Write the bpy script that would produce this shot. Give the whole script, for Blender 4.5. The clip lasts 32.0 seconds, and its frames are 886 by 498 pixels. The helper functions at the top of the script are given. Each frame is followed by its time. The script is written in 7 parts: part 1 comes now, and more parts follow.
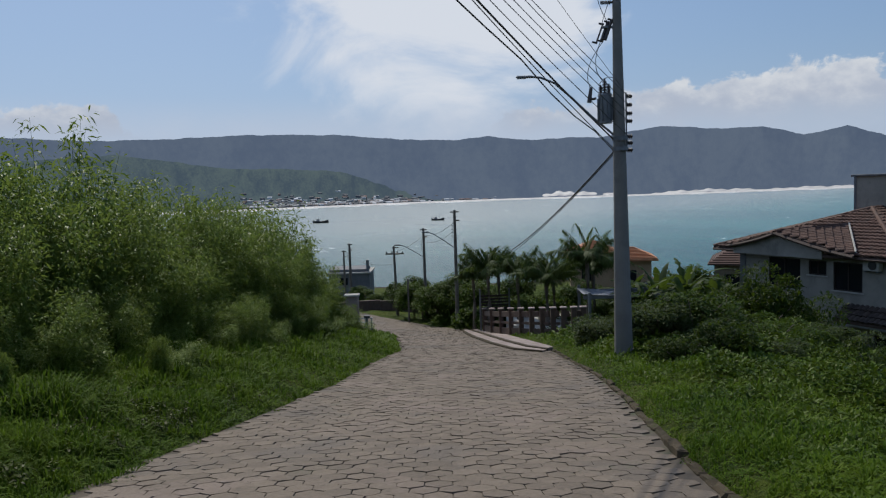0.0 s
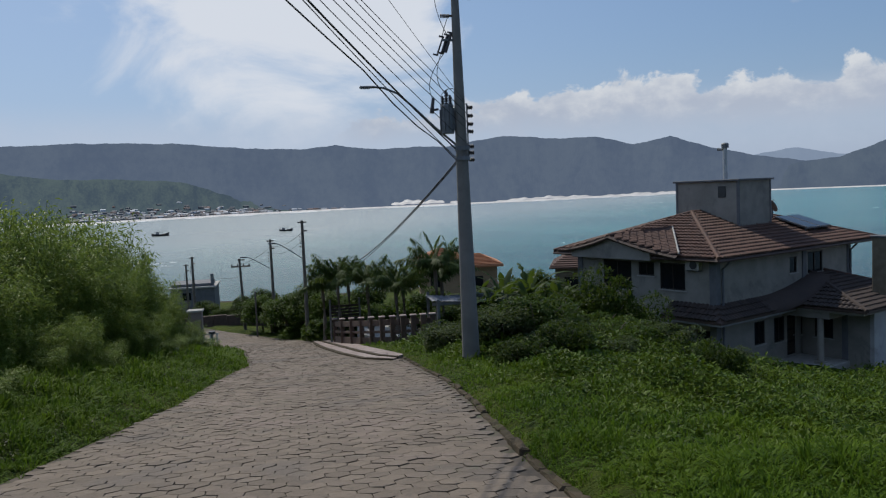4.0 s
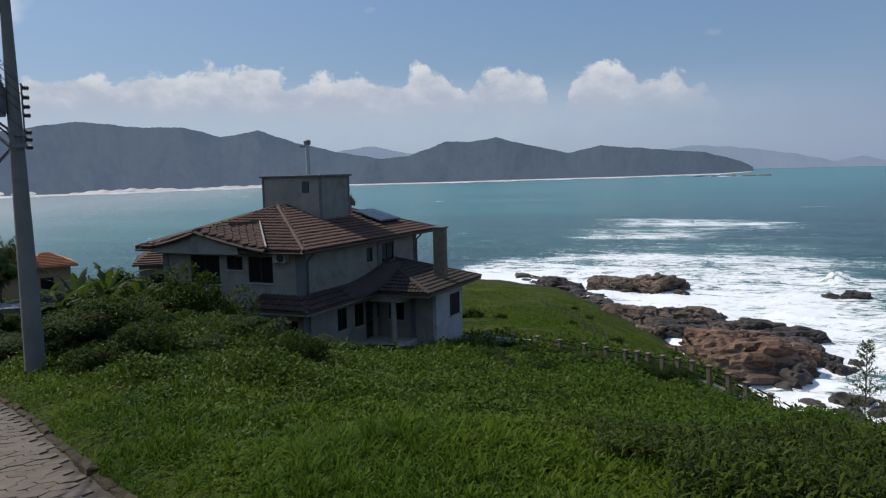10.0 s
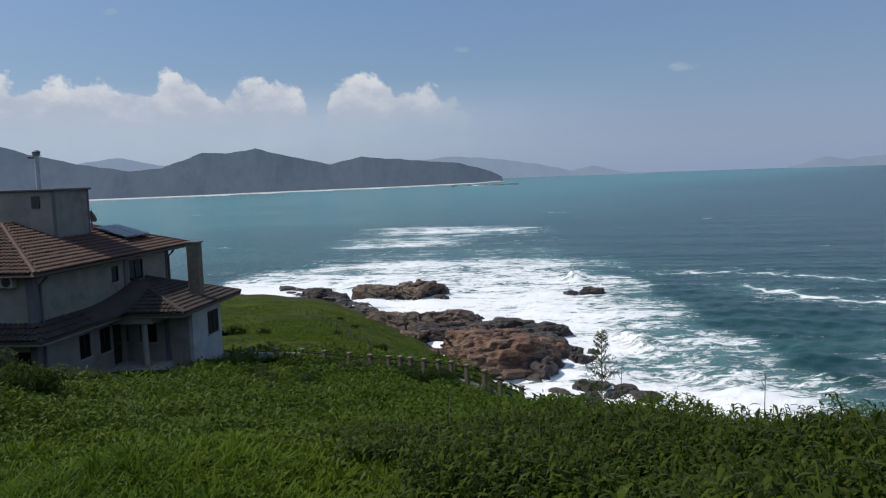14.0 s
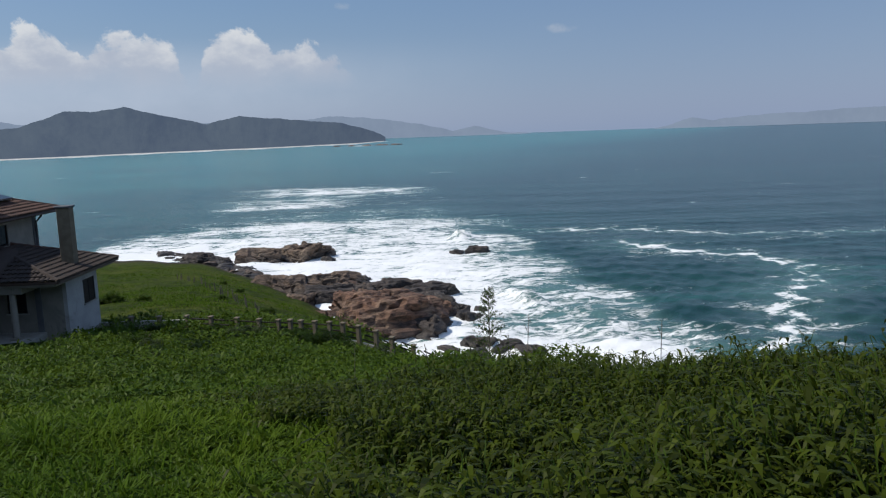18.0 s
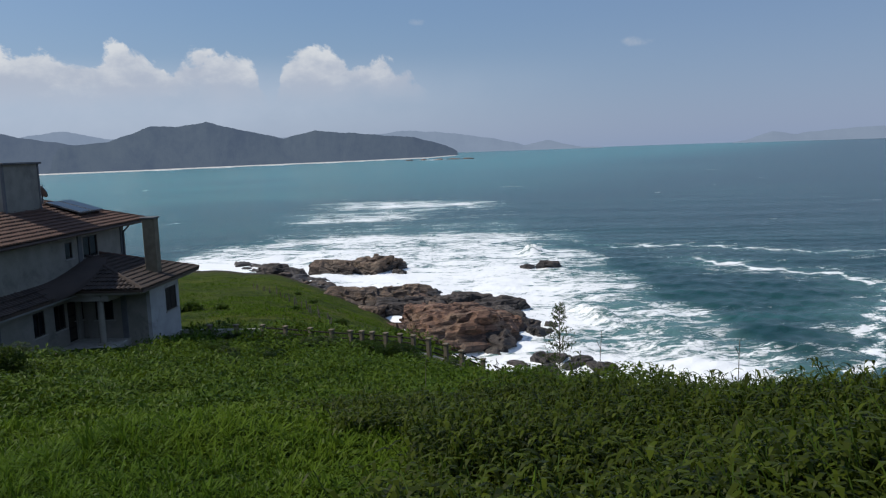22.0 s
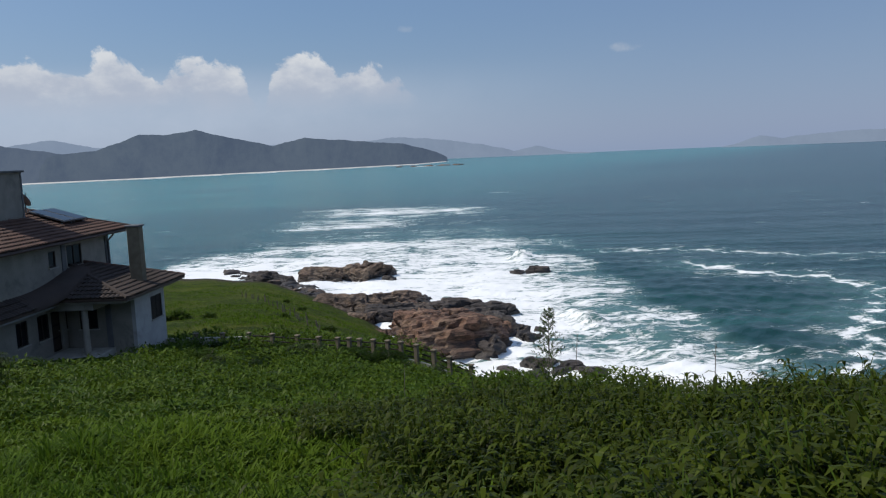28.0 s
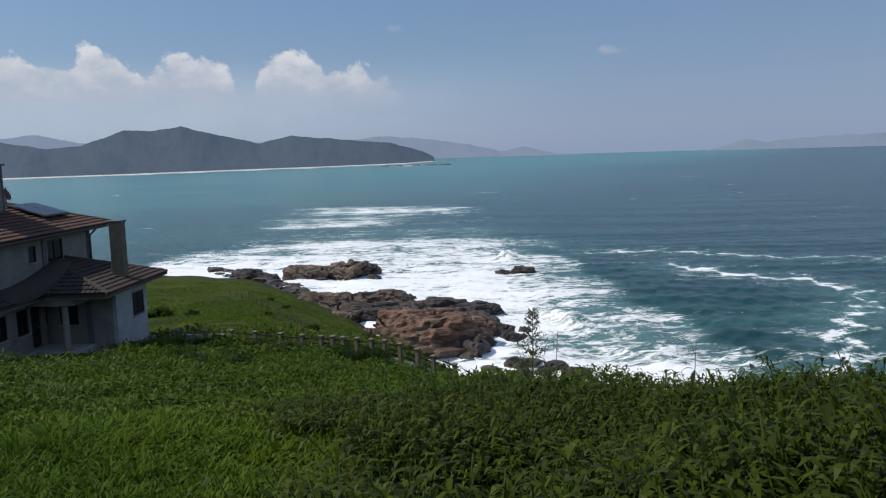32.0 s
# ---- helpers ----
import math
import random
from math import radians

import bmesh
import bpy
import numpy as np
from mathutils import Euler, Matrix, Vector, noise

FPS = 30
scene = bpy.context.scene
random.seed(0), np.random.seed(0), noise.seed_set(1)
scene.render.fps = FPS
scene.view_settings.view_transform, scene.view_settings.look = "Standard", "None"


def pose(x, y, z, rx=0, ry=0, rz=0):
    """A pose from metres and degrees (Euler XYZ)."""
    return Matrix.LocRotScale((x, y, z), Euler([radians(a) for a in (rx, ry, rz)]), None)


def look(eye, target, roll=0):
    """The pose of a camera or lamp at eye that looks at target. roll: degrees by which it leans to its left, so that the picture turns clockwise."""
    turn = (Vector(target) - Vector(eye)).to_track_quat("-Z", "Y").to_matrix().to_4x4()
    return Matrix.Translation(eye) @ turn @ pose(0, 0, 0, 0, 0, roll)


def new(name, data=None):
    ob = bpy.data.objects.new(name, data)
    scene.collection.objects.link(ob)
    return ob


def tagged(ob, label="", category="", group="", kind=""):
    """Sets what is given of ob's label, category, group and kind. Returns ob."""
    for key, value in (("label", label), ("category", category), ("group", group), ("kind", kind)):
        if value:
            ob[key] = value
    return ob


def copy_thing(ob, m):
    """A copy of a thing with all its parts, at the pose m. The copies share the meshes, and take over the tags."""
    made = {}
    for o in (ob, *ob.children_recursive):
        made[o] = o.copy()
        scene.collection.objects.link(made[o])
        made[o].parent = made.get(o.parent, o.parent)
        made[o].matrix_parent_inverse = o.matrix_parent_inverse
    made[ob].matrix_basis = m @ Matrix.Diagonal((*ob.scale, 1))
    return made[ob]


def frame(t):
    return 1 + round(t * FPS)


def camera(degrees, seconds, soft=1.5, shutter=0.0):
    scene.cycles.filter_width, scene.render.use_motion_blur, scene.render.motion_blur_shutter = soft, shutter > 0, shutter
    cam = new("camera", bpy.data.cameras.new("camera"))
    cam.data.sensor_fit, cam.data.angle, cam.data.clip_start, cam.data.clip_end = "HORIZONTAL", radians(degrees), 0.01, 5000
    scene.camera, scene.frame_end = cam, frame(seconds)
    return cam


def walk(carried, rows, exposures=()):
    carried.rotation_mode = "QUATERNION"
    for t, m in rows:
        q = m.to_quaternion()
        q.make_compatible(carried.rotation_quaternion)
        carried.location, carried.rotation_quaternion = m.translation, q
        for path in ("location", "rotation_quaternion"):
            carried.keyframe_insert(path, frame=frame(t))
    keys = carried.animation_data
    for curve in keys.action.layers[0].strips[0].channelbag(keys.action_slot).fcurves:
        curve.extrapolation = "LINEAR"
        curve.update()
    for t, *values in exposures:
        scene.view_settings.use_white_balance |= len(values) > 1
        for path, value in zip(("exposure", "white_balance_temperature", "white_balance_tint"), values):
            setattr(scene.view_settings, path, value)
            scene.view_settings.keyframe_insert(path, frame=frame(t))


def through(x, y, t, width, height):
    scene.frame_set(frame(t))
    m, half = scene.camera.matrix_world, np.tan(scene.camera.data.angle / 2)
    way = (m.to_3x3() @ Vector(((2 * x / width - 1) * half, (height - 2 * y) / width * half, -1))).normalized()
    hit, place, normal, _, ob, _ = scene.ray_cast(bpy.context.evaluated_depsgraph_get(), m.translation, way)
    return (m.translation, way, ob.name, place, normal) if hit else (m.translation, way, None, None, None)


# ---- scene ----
cam = camera(59.23, 32.0, soft=1.2)
PATH = [
    (0.0, pose(-0.001, 0.001, 1.606, 85.59, 1.86, -0.00)),
    (0.5, pose(-0.002, 0.021, 1.620, 84.92, 1.86, -0.58)),
    (1.0, pose(0.005, 0.017, 1.619, 84.14, 2.26, -0.74)),
    (1.5, pose(0.004, -0.032, 1.622, 84.58, 2.19, -1.70)),
    (2.0, pose(0.021, -0.084, 1.615, 85.08, 2.04, -3.14)),
    (2.5, pose(0.018, -0.124, 1.621, 85.12, 1.88, -3.71)),
    (3.0, pose(0.019, -0.109, 1.619, 85.36, 1.84, -5.74)),
    (3.5, pose(0.039, -0.078, 1.622, 85.96, 1.73, -8.60)),
    (4.0, pose(0.068, -0.039, 1.614, 85.84, 2.45, -11.05)),
    (4.5, pose(0.068, -0.071, 1.623, 85.71, 2.06, -13.63)),
    (6.5, pose(0.083, -0.100, 1.614, 84.57, 1.69, -22.34)),
    (7.0, pose(0.109, -0.110, 1.606, 84.57, 1.79, -24.89)),
    (7.5, pose(0.142, -0.101, 1.606, 85.10, 2.17, -28.55)),
    (8.0, pose(0.149, -0.096, 1.624, 85.97, 1.81, -31.26)),
    (8.5, pose(0.182, -0.059, 1.637, 85.39, 0.83, -33.57)),
    (9.0, pose(0.252, -0.024, 1.639, 84.63, 1.20, -35.17)),
    (9.5, pose(0.232, -0.023, 1.644, 84.15, 1.57, -37.64)),
    (10.0, pose(0.241, -0.040, 1.636, 84.36, 1.41, -40.49)),
    (10.5, pose(0.253, -0.053, 1.629, 83.77, 1.06, -43.17)),
    (11.0, pose(0.243, -0.104, 1.625, 84.17, 1.16, -45.42)),
    (11.5, pose(0.245, -0.160, 1.621, 84.36, 1.10, -48.16)),
    (12.0, pose(0.270, -0.206, 1.620, 84.46, 1.47, -50.98)),
    (12.5, pose(0.315, -0.219, 1.613, 84.46, 1.27, -53.36)),
    (13.0, pose(0.353, -0.226, 1.604, 84.98, 1.69, -54.83)),
    (13.5, pose(0.399, -0.206, 1.599, 85.05, 1.91, -56.07)),
    (14.0, pose(0.448, -0.184, 1.592, 84.67, 2.00, -57.77)),
    (14.5, pose(0.484, -0.161, 1.584, 83.87, 1.80, -59.89)),
    (15.0, pose(0.477, -0.131, 1.585, 83.74, 1.75, -62.56)),
    (15.5, pose(0.423, -0.080, 1.588, 83.69, 1.54, -64.88)),
    (17.5, pose(0.342, -0.011, 1.591, 82.19, 1.98, -66.30)),
    (18.0, pose(0.285, 0.036, 1.585, 81.49, 1.98, -66.29)),
    (18.5, pose(0.276, 0.061, 1.588, 81.50, 1.58, -67.19)),
    (19.0, pose(0.280, 0.078, 1.599, 81.78, 1.52, -66.03)),
    (19.5, pose(0.286, 0.084, 1.609, 82.48, 1.76, -64.34)),
    (20.0, pose(0.276, 0.067, 1.610, 82.77, 1.56, -62.99)),
    (20.5, pose(0.258, 0.046, 1.616, 82.77, 1.48, -62.33)),
    (21.0, pose(0.244, 0.033, 1.622, 82.79, 2.18, -62.30)),
    (21.5, pose(0.230, 0.026, 1.612, 82.68, 2.20, -62.06)),
    (22.0, pose(0.216, 0.027, 1.598, 82.69, 1.95, -61.05)),
    (22.5, pose(0.213, 0.028, 1.587, 82.67, 1.46, -61.55)),
    (23.0, pose(0.210, 0.037, 1.582, 82.91, 1.12, -61.37)),
    (23.5, pose(0.230, 0.047, 1.585, 82.90, 1.44, -61.86)),
    (24.0, pose(0.255, 0.058, 1.585, 82.97, 1.02, -62.64)),
    (24.5, pose(0.281, 0.065, 1.580, 82.81, 1.30, -63.64)),
    (26.5, pose(0.319, 0.041, 1.559, 83.18, 2.05, -65.12)),
    (27.0, pose(0.361, 0.011, 1.558, 83.27, 2.28, -63.76)),
    (27.5, pose(0.404, -0.041, 1.559, 83.58, 2.12, -62.31)),
    (28.0, pose(0.416, -0.080, 1.547, 83.12, 2.35, -61.79)),
    (28.5, pose(0.402, -0.089, 1.536, 83.15, 1.95, -61.38)),
    (29.0, pose(0.400, -0.101, 1.519, 82.77, 1.99, -61.62)),
    (29.5, pose(0.424, -0.113, 1.515, 82.75, 1.85, -61.10)),
    (30.0, pose(0.439, -0.107, 1.508, 82.85, 1.76, -60.89)),
    (30.5, pose(0.457, -0.110, 1.505, 82.89, 1.53, -61.12)),
    (31.0, pose(0.471, -0.108, 1.501, 82.89, 2.02, -61.97)),
    (31.5, pose(0.478, -0.100, 1.491, 83.05, 2.25, -62.25)),
    (32.0, pose(0.496, -0.099, 1.489, 83.07, 1.64, -62.75)),
]
walk(cam, PATH, exposures=[(0.0, 0.0, 6350, 10), (32.0, 0.0, 6350, 10)])

# ---------------------------------------------------------------- world, sun
SUN_AZ, SUN_EL = radians(-24.0), radians(50.0)


class S:
    """A socket with arithmetic, to write node maths as formulas."""

    def __init__(self, tree, out):
        self.tree, self.out = tree, out

    def _op(self, kind, *others, clamp=False):
        n = self.tree.nodes.new("ShaderNodeMath")
        n.operation, n.use_clamp = kind, clamp
        for i, o in enumerate((self, *others)):
            if isinstance(o, S):
                self.tree.links.new(o.out, n.inputs[i])
            else:
                n.inputs[i].default_value = o
        return S(self.tree, n.outputs[0])

    def __add__(self, o): return self._op("ADD", o)
    def __sub__(self, o): return self._op("SUBTRACT", o)
    def __mul__(self, o): return self._op("MULTIPLY", o)
    def __truediv__(self, o): return self._op("DIVIDE", o)
    def clamp(self): return self._op("ADD", 0.0, clamp=True)
    def power(self, o): return self._op("POWER", o)

    def step(self, a, b):
        """Smooth step from 0 at a to 1 at b."""
        n = self.tree.nodes.new("ShaderNodeMapRange")
        n.interpolation_type = "SMOOTHSTEP"
        self.tree.links.new(self.out, n.inputs["Value"])
        lo, hi, u, v = (a, b, 0.0, 1.0) if a < b else (b, a, 1.0, 0.0)
        n.inputs["From Min"].default_value, n.inputs["From Max"].default_value = lo, hi
        n.inputs["To Min"].default_value, n.inputs["To Max"].default_value = u, v
        return S(self.tree, n.outputs["Result"])


def tex_noise(tree, vector, scale, detail=4.0, rough=0.55, distort=0.0, stretch=None, turn=None):
    if turn is not None:
        m = tree.nodes.new("ShaderNodeMapping")
        m.inputs["Rotation"].default_value = (0.0, 0.0, turn)
        tree.links.new(vector, m.inputs["Vector"])
        vector = m.outputs["Vector"]
    if stretch:
        m = tree.nodes.new("ShaderNodeMapping")
        m.inputs["Scale"].default_value = stretch
        tree.links.new(vector, m.inputs["Vector"])
        vector = m.outputs["Vector"]
    n = tree.nodes.new("ShaderNodeTexNoise")
    n.inputs["Scale"].default_value, n.inputs["Detail"].default_value = scale, detail
    n.inputs["Roughness"].default_value, n.inputs["Distortion"].default_value = rough, distort
    tree.links.new(vector, n.inputs["Vector"])
    return S(tree, n.outputs["Fac"])


def mixed(tree, fac, a, b):
    n = tree.nodes.new("ShaderNodeMix")
    n.data_type = "RGBA"
    for sock, val in ((n.inputs["Factor"], fac), (n.inputs["A"], a), (n.inputs["B"], b)):
        if isinstance(val, S):
            tree.links.new(val.out, sock)
        elif isinstance(val, bpy.types.NodeSocket):
            tree.links.new(val, sock)
        else:
            sock.default_value = (*val, 1.0) if isinstance(val, tuple) else val
    sock = next(s for s in n.outputs if s.type == "RGBA")
    return sock


def make_world():
    world = bpy.data.worlds.new("sky")
    scene.world = world
    world.use_nodes = True
    tree = world.node_tree
    tree.nodes.clear()
    sky = tree.nodes.new("ShaderNodeTexSky")
    sky.sky_type, sky.sun_disc = "NISHITA", False
    sky.sun_elevation, sky.sun_rotation = SUN_EL, SUN_AZ
    sky.air_density, sky.dust_density, sky.ozone_density = 1.3, 0.4, 3.0
    tc = tree.nodes.new("ShaderNodeTexCoord")
    way = tc.outputs["Generated"]
    sep = tree.nodes.new("ShaderNodeSeparateXYZ")
    tree.links.new(way, sep.inputs[0])
    x, y, z = (S(tree, sep.outputs[i]) for i in range(3))
    az = x._op("ARCTAN2", y) * (180.0 / math.pi)
    heap = tex_noise(tree, way, 15.0, 9.0, 0.62, 0.3, (1.0, 1.0, 1.4))
    big = tex_noise(tree, way, 4.6, 3.0, 0.5, 0.0, (1.0, 1.0, 1.0))
    # a row of heaped clouds over the hills, each a dome over a common base
    dome = None
    for at, wide, high in ((-27, 5, 0.022), (13, 7, 0.014), (18.5, 5.5, 0.030), (26.0, 4.6, 0.042), (31.0, 14.0, 0.026), (34.6, 3.4, 0.028), (39.6, 2.8, 0.034), (45.2, 3.0, 0.036), (52.2, 2.6, 0.044), (55.6, 3.4, 0.018)):
        d = (az - at) / wide
        d = (d * d * -1.0 + 1.0)
        d = (d._op("MAXIMUM", 0.0).power(0.55) + d._op("MINIMUM", 0.0)) * high
        dome = d if dome is None else dome._op("MAXIMUM", d)
    lump = tex_noise(tree, way, 30.0, 4.0, 0.5, 0.0)
    crest = dome + 0.093 + (heap - 0.5) * 0.085 + (lump - 0.5) * 0.04
    puff = (crest - z).step(0.0, 0.010) * (z + (heap - 0.5) * 0.03).step(0.052, 0.098) * dome.step(-0.02, 0.004)
    side = y - x * 0.62
    low = z.step(0.125, 0.075) * z.step(-0.02, 0.06) * side.step(-0.35, 0.35) * (heap * 0.7 + 0.3) * 0.85
    # a bright bank of high cloud ahead, with a thin veil round it
    veil_n = tex_noise(tree, way, 3.4, 8.0, 0.58, 0.7, (1.0, 1.0, 2.0))
    bx, bz = (x + 0.04) / 0.30, (z - 0.20) / 0.20
    blob = (bx * bx + bz * bz) * -1.0 + 1.0
    veil = (veil_n * 1.5 + blob._op("MAXIMUM", -0.30) * 0.40 - 0.86).step(0.0, 0.32) * y.step(0.2, 0.75)
    # single small puffs
    fleck = None
    for at, up, wide, high in ((35.6, 0.200, 0.8, 0.006), (59.6, 0.156, 0.8, 0.006), (75.1, 0.122, 1.4, 0.008), (24.3, 0.125, 1.5, 0.012)):
        da, dz = (az - at) / wide, (z - up) / high
        d = (da * da + dz * dz) * -1.0 + 1.0 + (heap - 0.5) * 3.4 + (lump - 0.5) * 2.6 - 0.25
        d = d.step(0.0, 1.4) * 0.42
        fleck = d if fleck is None else fleck._op("MAXIMUM", d)
    haze = z.step(0.17, -0.02) * 0.5
    shade = tex_noise(tree, way, 22.0, 6.0, 0.6, 0.0, (1.0, 1.0, 1.6))
    lit = (shade * 0.9 + (z - 0.09) * 7.0).step(0.35, 0.85)
    white = mixed(tree, lit, (6.9, 7.6, 9.0), (11.2, 11.4, 11.6))
    col = mixed(tree, 0.35, sky.outputs["Color"], (3.4, 6.1, 11.8))
    col = mixed(tree, haze, col, (4.9, 6.4, 9.3))
    col = mixed(tree, az.step(55.0, -22.0) * 0.42, col, (7.0, 8.9, 12.2))
    col = mixed(tree, az.step(48.0, 92.0) * 0.30, col, (3.2, 4.2, 6.8))
    col = mixed(tree, veil * 0.9, col, (11.3, 11.7, 12.4))
    col = mixed(tree, low.clamp(), col, (7.9, 8.9, 10.6))
    col = mixed(tree, puff * 0.93, col, white)
    col = mixed(tree, fleck, col, (9.0, 9.3, 9.8))
    bg = tree.nodes.new("ShaderNodeBackground")
    bg.inputs["Strength"].default_value = 0.062
    tree.links.new(col, bg.inputs["Color"])
    out = tree.nodes.new("ShaderNodeOutputWorld")
    tree.links.new(bg.outputs[0], out.inputs[0])


make_world()
sun = new("sun", bpy.data.lights.new("sun", "SUN"))
sun.data.energy, sun.data.angle, sun.data.color = 3.6, radians(0.6), (1.0, 0.93, 0.80)
sun_way = Vector((math.sin(SUN_AZ) * math.cos(SUN_EL), math.cos(SUN_AZ) * math.cos(SUN_EL), math.sin(SUN_EL)))
sun.matrix_world = look(sun_way * 60, (0, 0, 0))


# ---------------------------------------------------------------- materials
def start_mat(name):
    m = bpy.data.materials.new(name)
    m.use_nodes = True
    tree = m.node_tree
    bsdf = tree.nodes["Principled BSDF"]
    tc = tree.nodes.new("ShaderNodeTexCoord")
    return m, tree, bsdf, tc.outputs["Object"]


def bump(tree, bsdf, height, strength, distance=0.02):
    b = tree.nodes.new("ShaderNodeBump")
    b.inputs["Strength"].default_value, b.inputs["Distance"].default_value = strength, distance
    tree.links.new(height.out, b.inputs["Height"])
    tree.links.new(b.outputs[0], bsdf.inputs["Normal"])


def surface(name, c1, c2, scale=3.0, rough=0.8, fine=40.0, relief=0.3, stain=None, metal=0.0, island=False, pieces=False, depth=0.01, gloss=0.5):
    """Two tones mixed by a broad noise, fine grain on top, an optional stain colour, and relief."""
    m, tree, bsdf, co = start_mat(name)
    if pieces:
        co = tree.nodes.new("ShaderNodeNewGeometry").outputs["Position"]
    broad = tex_noise(tree, co, scale, 5.0, 0.6)
    grain = tex_noise(tree, co, fine, 4.0, 0.6)
    fac = broad.step(0.3, 0.7) * 0.7 + grain.step(0.25, 0.75) * 0.3
    if pieces:
        info = tree.nodes.new("ShaderNodeObjectInfo")
        fac = (fac * 0.55 + S(tree, info.outputs["Random"]) * 0.45).clamp()
    if island:
        geo = tree.nodes.new("ShaderNodeNewGeometry")
        fac = (fac * 0.5 + S(tree, geo.outputs["Random Per Island"]) * 0.5).clamp()
    col = mixed(tree, fac, c1, c2)
    if stain:
        spots = tex_noise(tree, co, scale * 0.6, 8.0, 0.7, 0.6)
        col = mixed(tree, spots.step(0.53, 0.68) * 0.75, col, stain)
    tree.links.new(col, bsdf.inputs["Base Color"])
    bsdf.inputs["Metallic"].default_value = metal
    bsdf.inputs["Specular IOR Level"].default_value = gloss
    r = grain * 0.2 + (rough - 0.1)
    tree.links.new(r.clamp().out, bsdf.inputs["Roughness"])
    bump(tree, bsdf, grain * 0.6 + broad * 0.4, relief, depth)
    return m


def leafy(name, c1, c2, c3, through=0.3, rough=0.55, lit=(0.16, 0.24, 0.02), gloss=0.07):
    """Foliage: every leaf has its own tone, and some light comes through it."""
    c1, c2, c3, lit = (tuple(0.82 * c for c in col) for col in (c1, c2, c3, lit))
    m, tree, bsdf, co = start_mat(name)
    geo = tree.nodes.new("ShaderNodeNewGeometry")
    rnd = S(tree, geo.outputs["Random Per Island"])
    col = mixed(tree, rnd, c1, c2)
    info = tree.nodes.new("ShaderNodeObjectInfo")
    col = mixed(tree, S(tree, info.outputs["Random"]) * 0.45, col, tuple(0.55 * c for c in c2))
    ground = tree.nodes.new("ShaderNodeNewGeometry").outputs["Position"]
    broad = tex_noise(tree, ground, 0.16, 5.0, 0.6, 0.5)
    col = mixed(tree, broad.step(0.52, 0.66) * 0.5, col, c1)
    patch = tex_noise(tree, co, 0.7, 4.0, 0.6)
    col = mixed(tree, patch.step(0.42, 0.7) * 0.65, col, c3)
    tree.links.new(col, bsdf.inputs["Base Color"])
    bsdf.inputs["Roughness"].default_value = rough
    bsdf.inputs["Specular IOR Level"].default_value = gloss
    tr = tree.nodes.new("ShaderNodeBsdfTranslucent")
    bright = mixed(tree, 0.5, col, lit)
    tree.links.new(bright, tr.inputs["Color"])
    mix = tree.nodes.new("ShaderNodeMixShader")
    mix.inputs[0].default_value = through
    tree.links.new(bsdf.outputs[0], mix.inputs[1])
    tree.links.new(tr.outputs[0], mix.inputs[2])
    tree.links.new(mix.outputs[0], tree.nodes["Material Output"].inputs[0])
    return m


# Weathered white plaster; the walls' shade is put into its darker base colour.
M_SHADED_PLASTER = surface("weathered white plaster with shade", (0.180, 0.167, 0.145), (0.262, 0.244, 0.215), 1.2, 0.85, 60, 0.25, (0.135, 0.127, 0.112))
# Paler copy of the plaster for the wing front, with less shade in it.
M_WHITE = surface("white render with less shade", (0.30, 0.30, 0.30), (0.40, 0.40, 0.40), 1.2, 0.85, 60, 0.2, (0.24, 0.235, 0.225))
M_TRIM = surface("grey painted pilaster", (0.085, 0.088, 0.095), (0.13, 0.133, 0.14), 2.0, 0.8, 50, 0.2)
M_DARK = surface("dark window opening", (0.012, 0.013, 0.016), (0.025, 0.026, 0.03), 3.0, 0.35, 30, 0.1)
M_FRAME = surface("dark stained window frame", (0.022, 0.018, 0.015), (0.042, 0.032, 0.026), 4.0, 0.6, 40, 0.2, gloss=0.2)
M_SHUTTER = surface("dark timber shutter", (0.010, 0.009, 0.010), (0.022, 0.02, 0.02), 4.0, 0.6, 40, 0.3, gloss=0.1)
M_TILE = surface("weathered clay roof tile", (0.052, 0.026, 0.019), (0.124, 0.064, 0.044), 1.1, 0.85, 30, 0.35, (0.075, 0.05, 0.04), pieces=True)
M_TILE_OLD = surface("mossy dark roof tile", (0.026, 0.020, 0.018), (0.062, 0.042, 0.034), 1.1, 0.9, 30, 0.35, (0.05, 0.042, 0.036), pieces=True)
M_ORANGE = surface("faded orange roof tile", (0.27, 0.105, 0.045), (0.40, 0.175, 0.080), 1.5, 0.8, 30, 0.3)
M_SOFFIT = surface("brown eave board", (0.045, 0.028, 0.022), (0.075, 0.045, 0.034), 2.0, 0.7, 40, 0.2)
M_CONCRETE = surface("grey pole concrete", (0.135, 0.13, 0.122), (0.20, 0.195, 0.18), 1.2, 0.9, 70, 0.3, (0.10, 0.098, 0.094))
M_KERB = surface("mossy kerb concrete", (0.030, 0.025, 0.016), (0.082, 0.064, 0.042), 3.0, 0.95, 40, 0.8, (0.036, 0.046, 0.014), gloss=0.15)
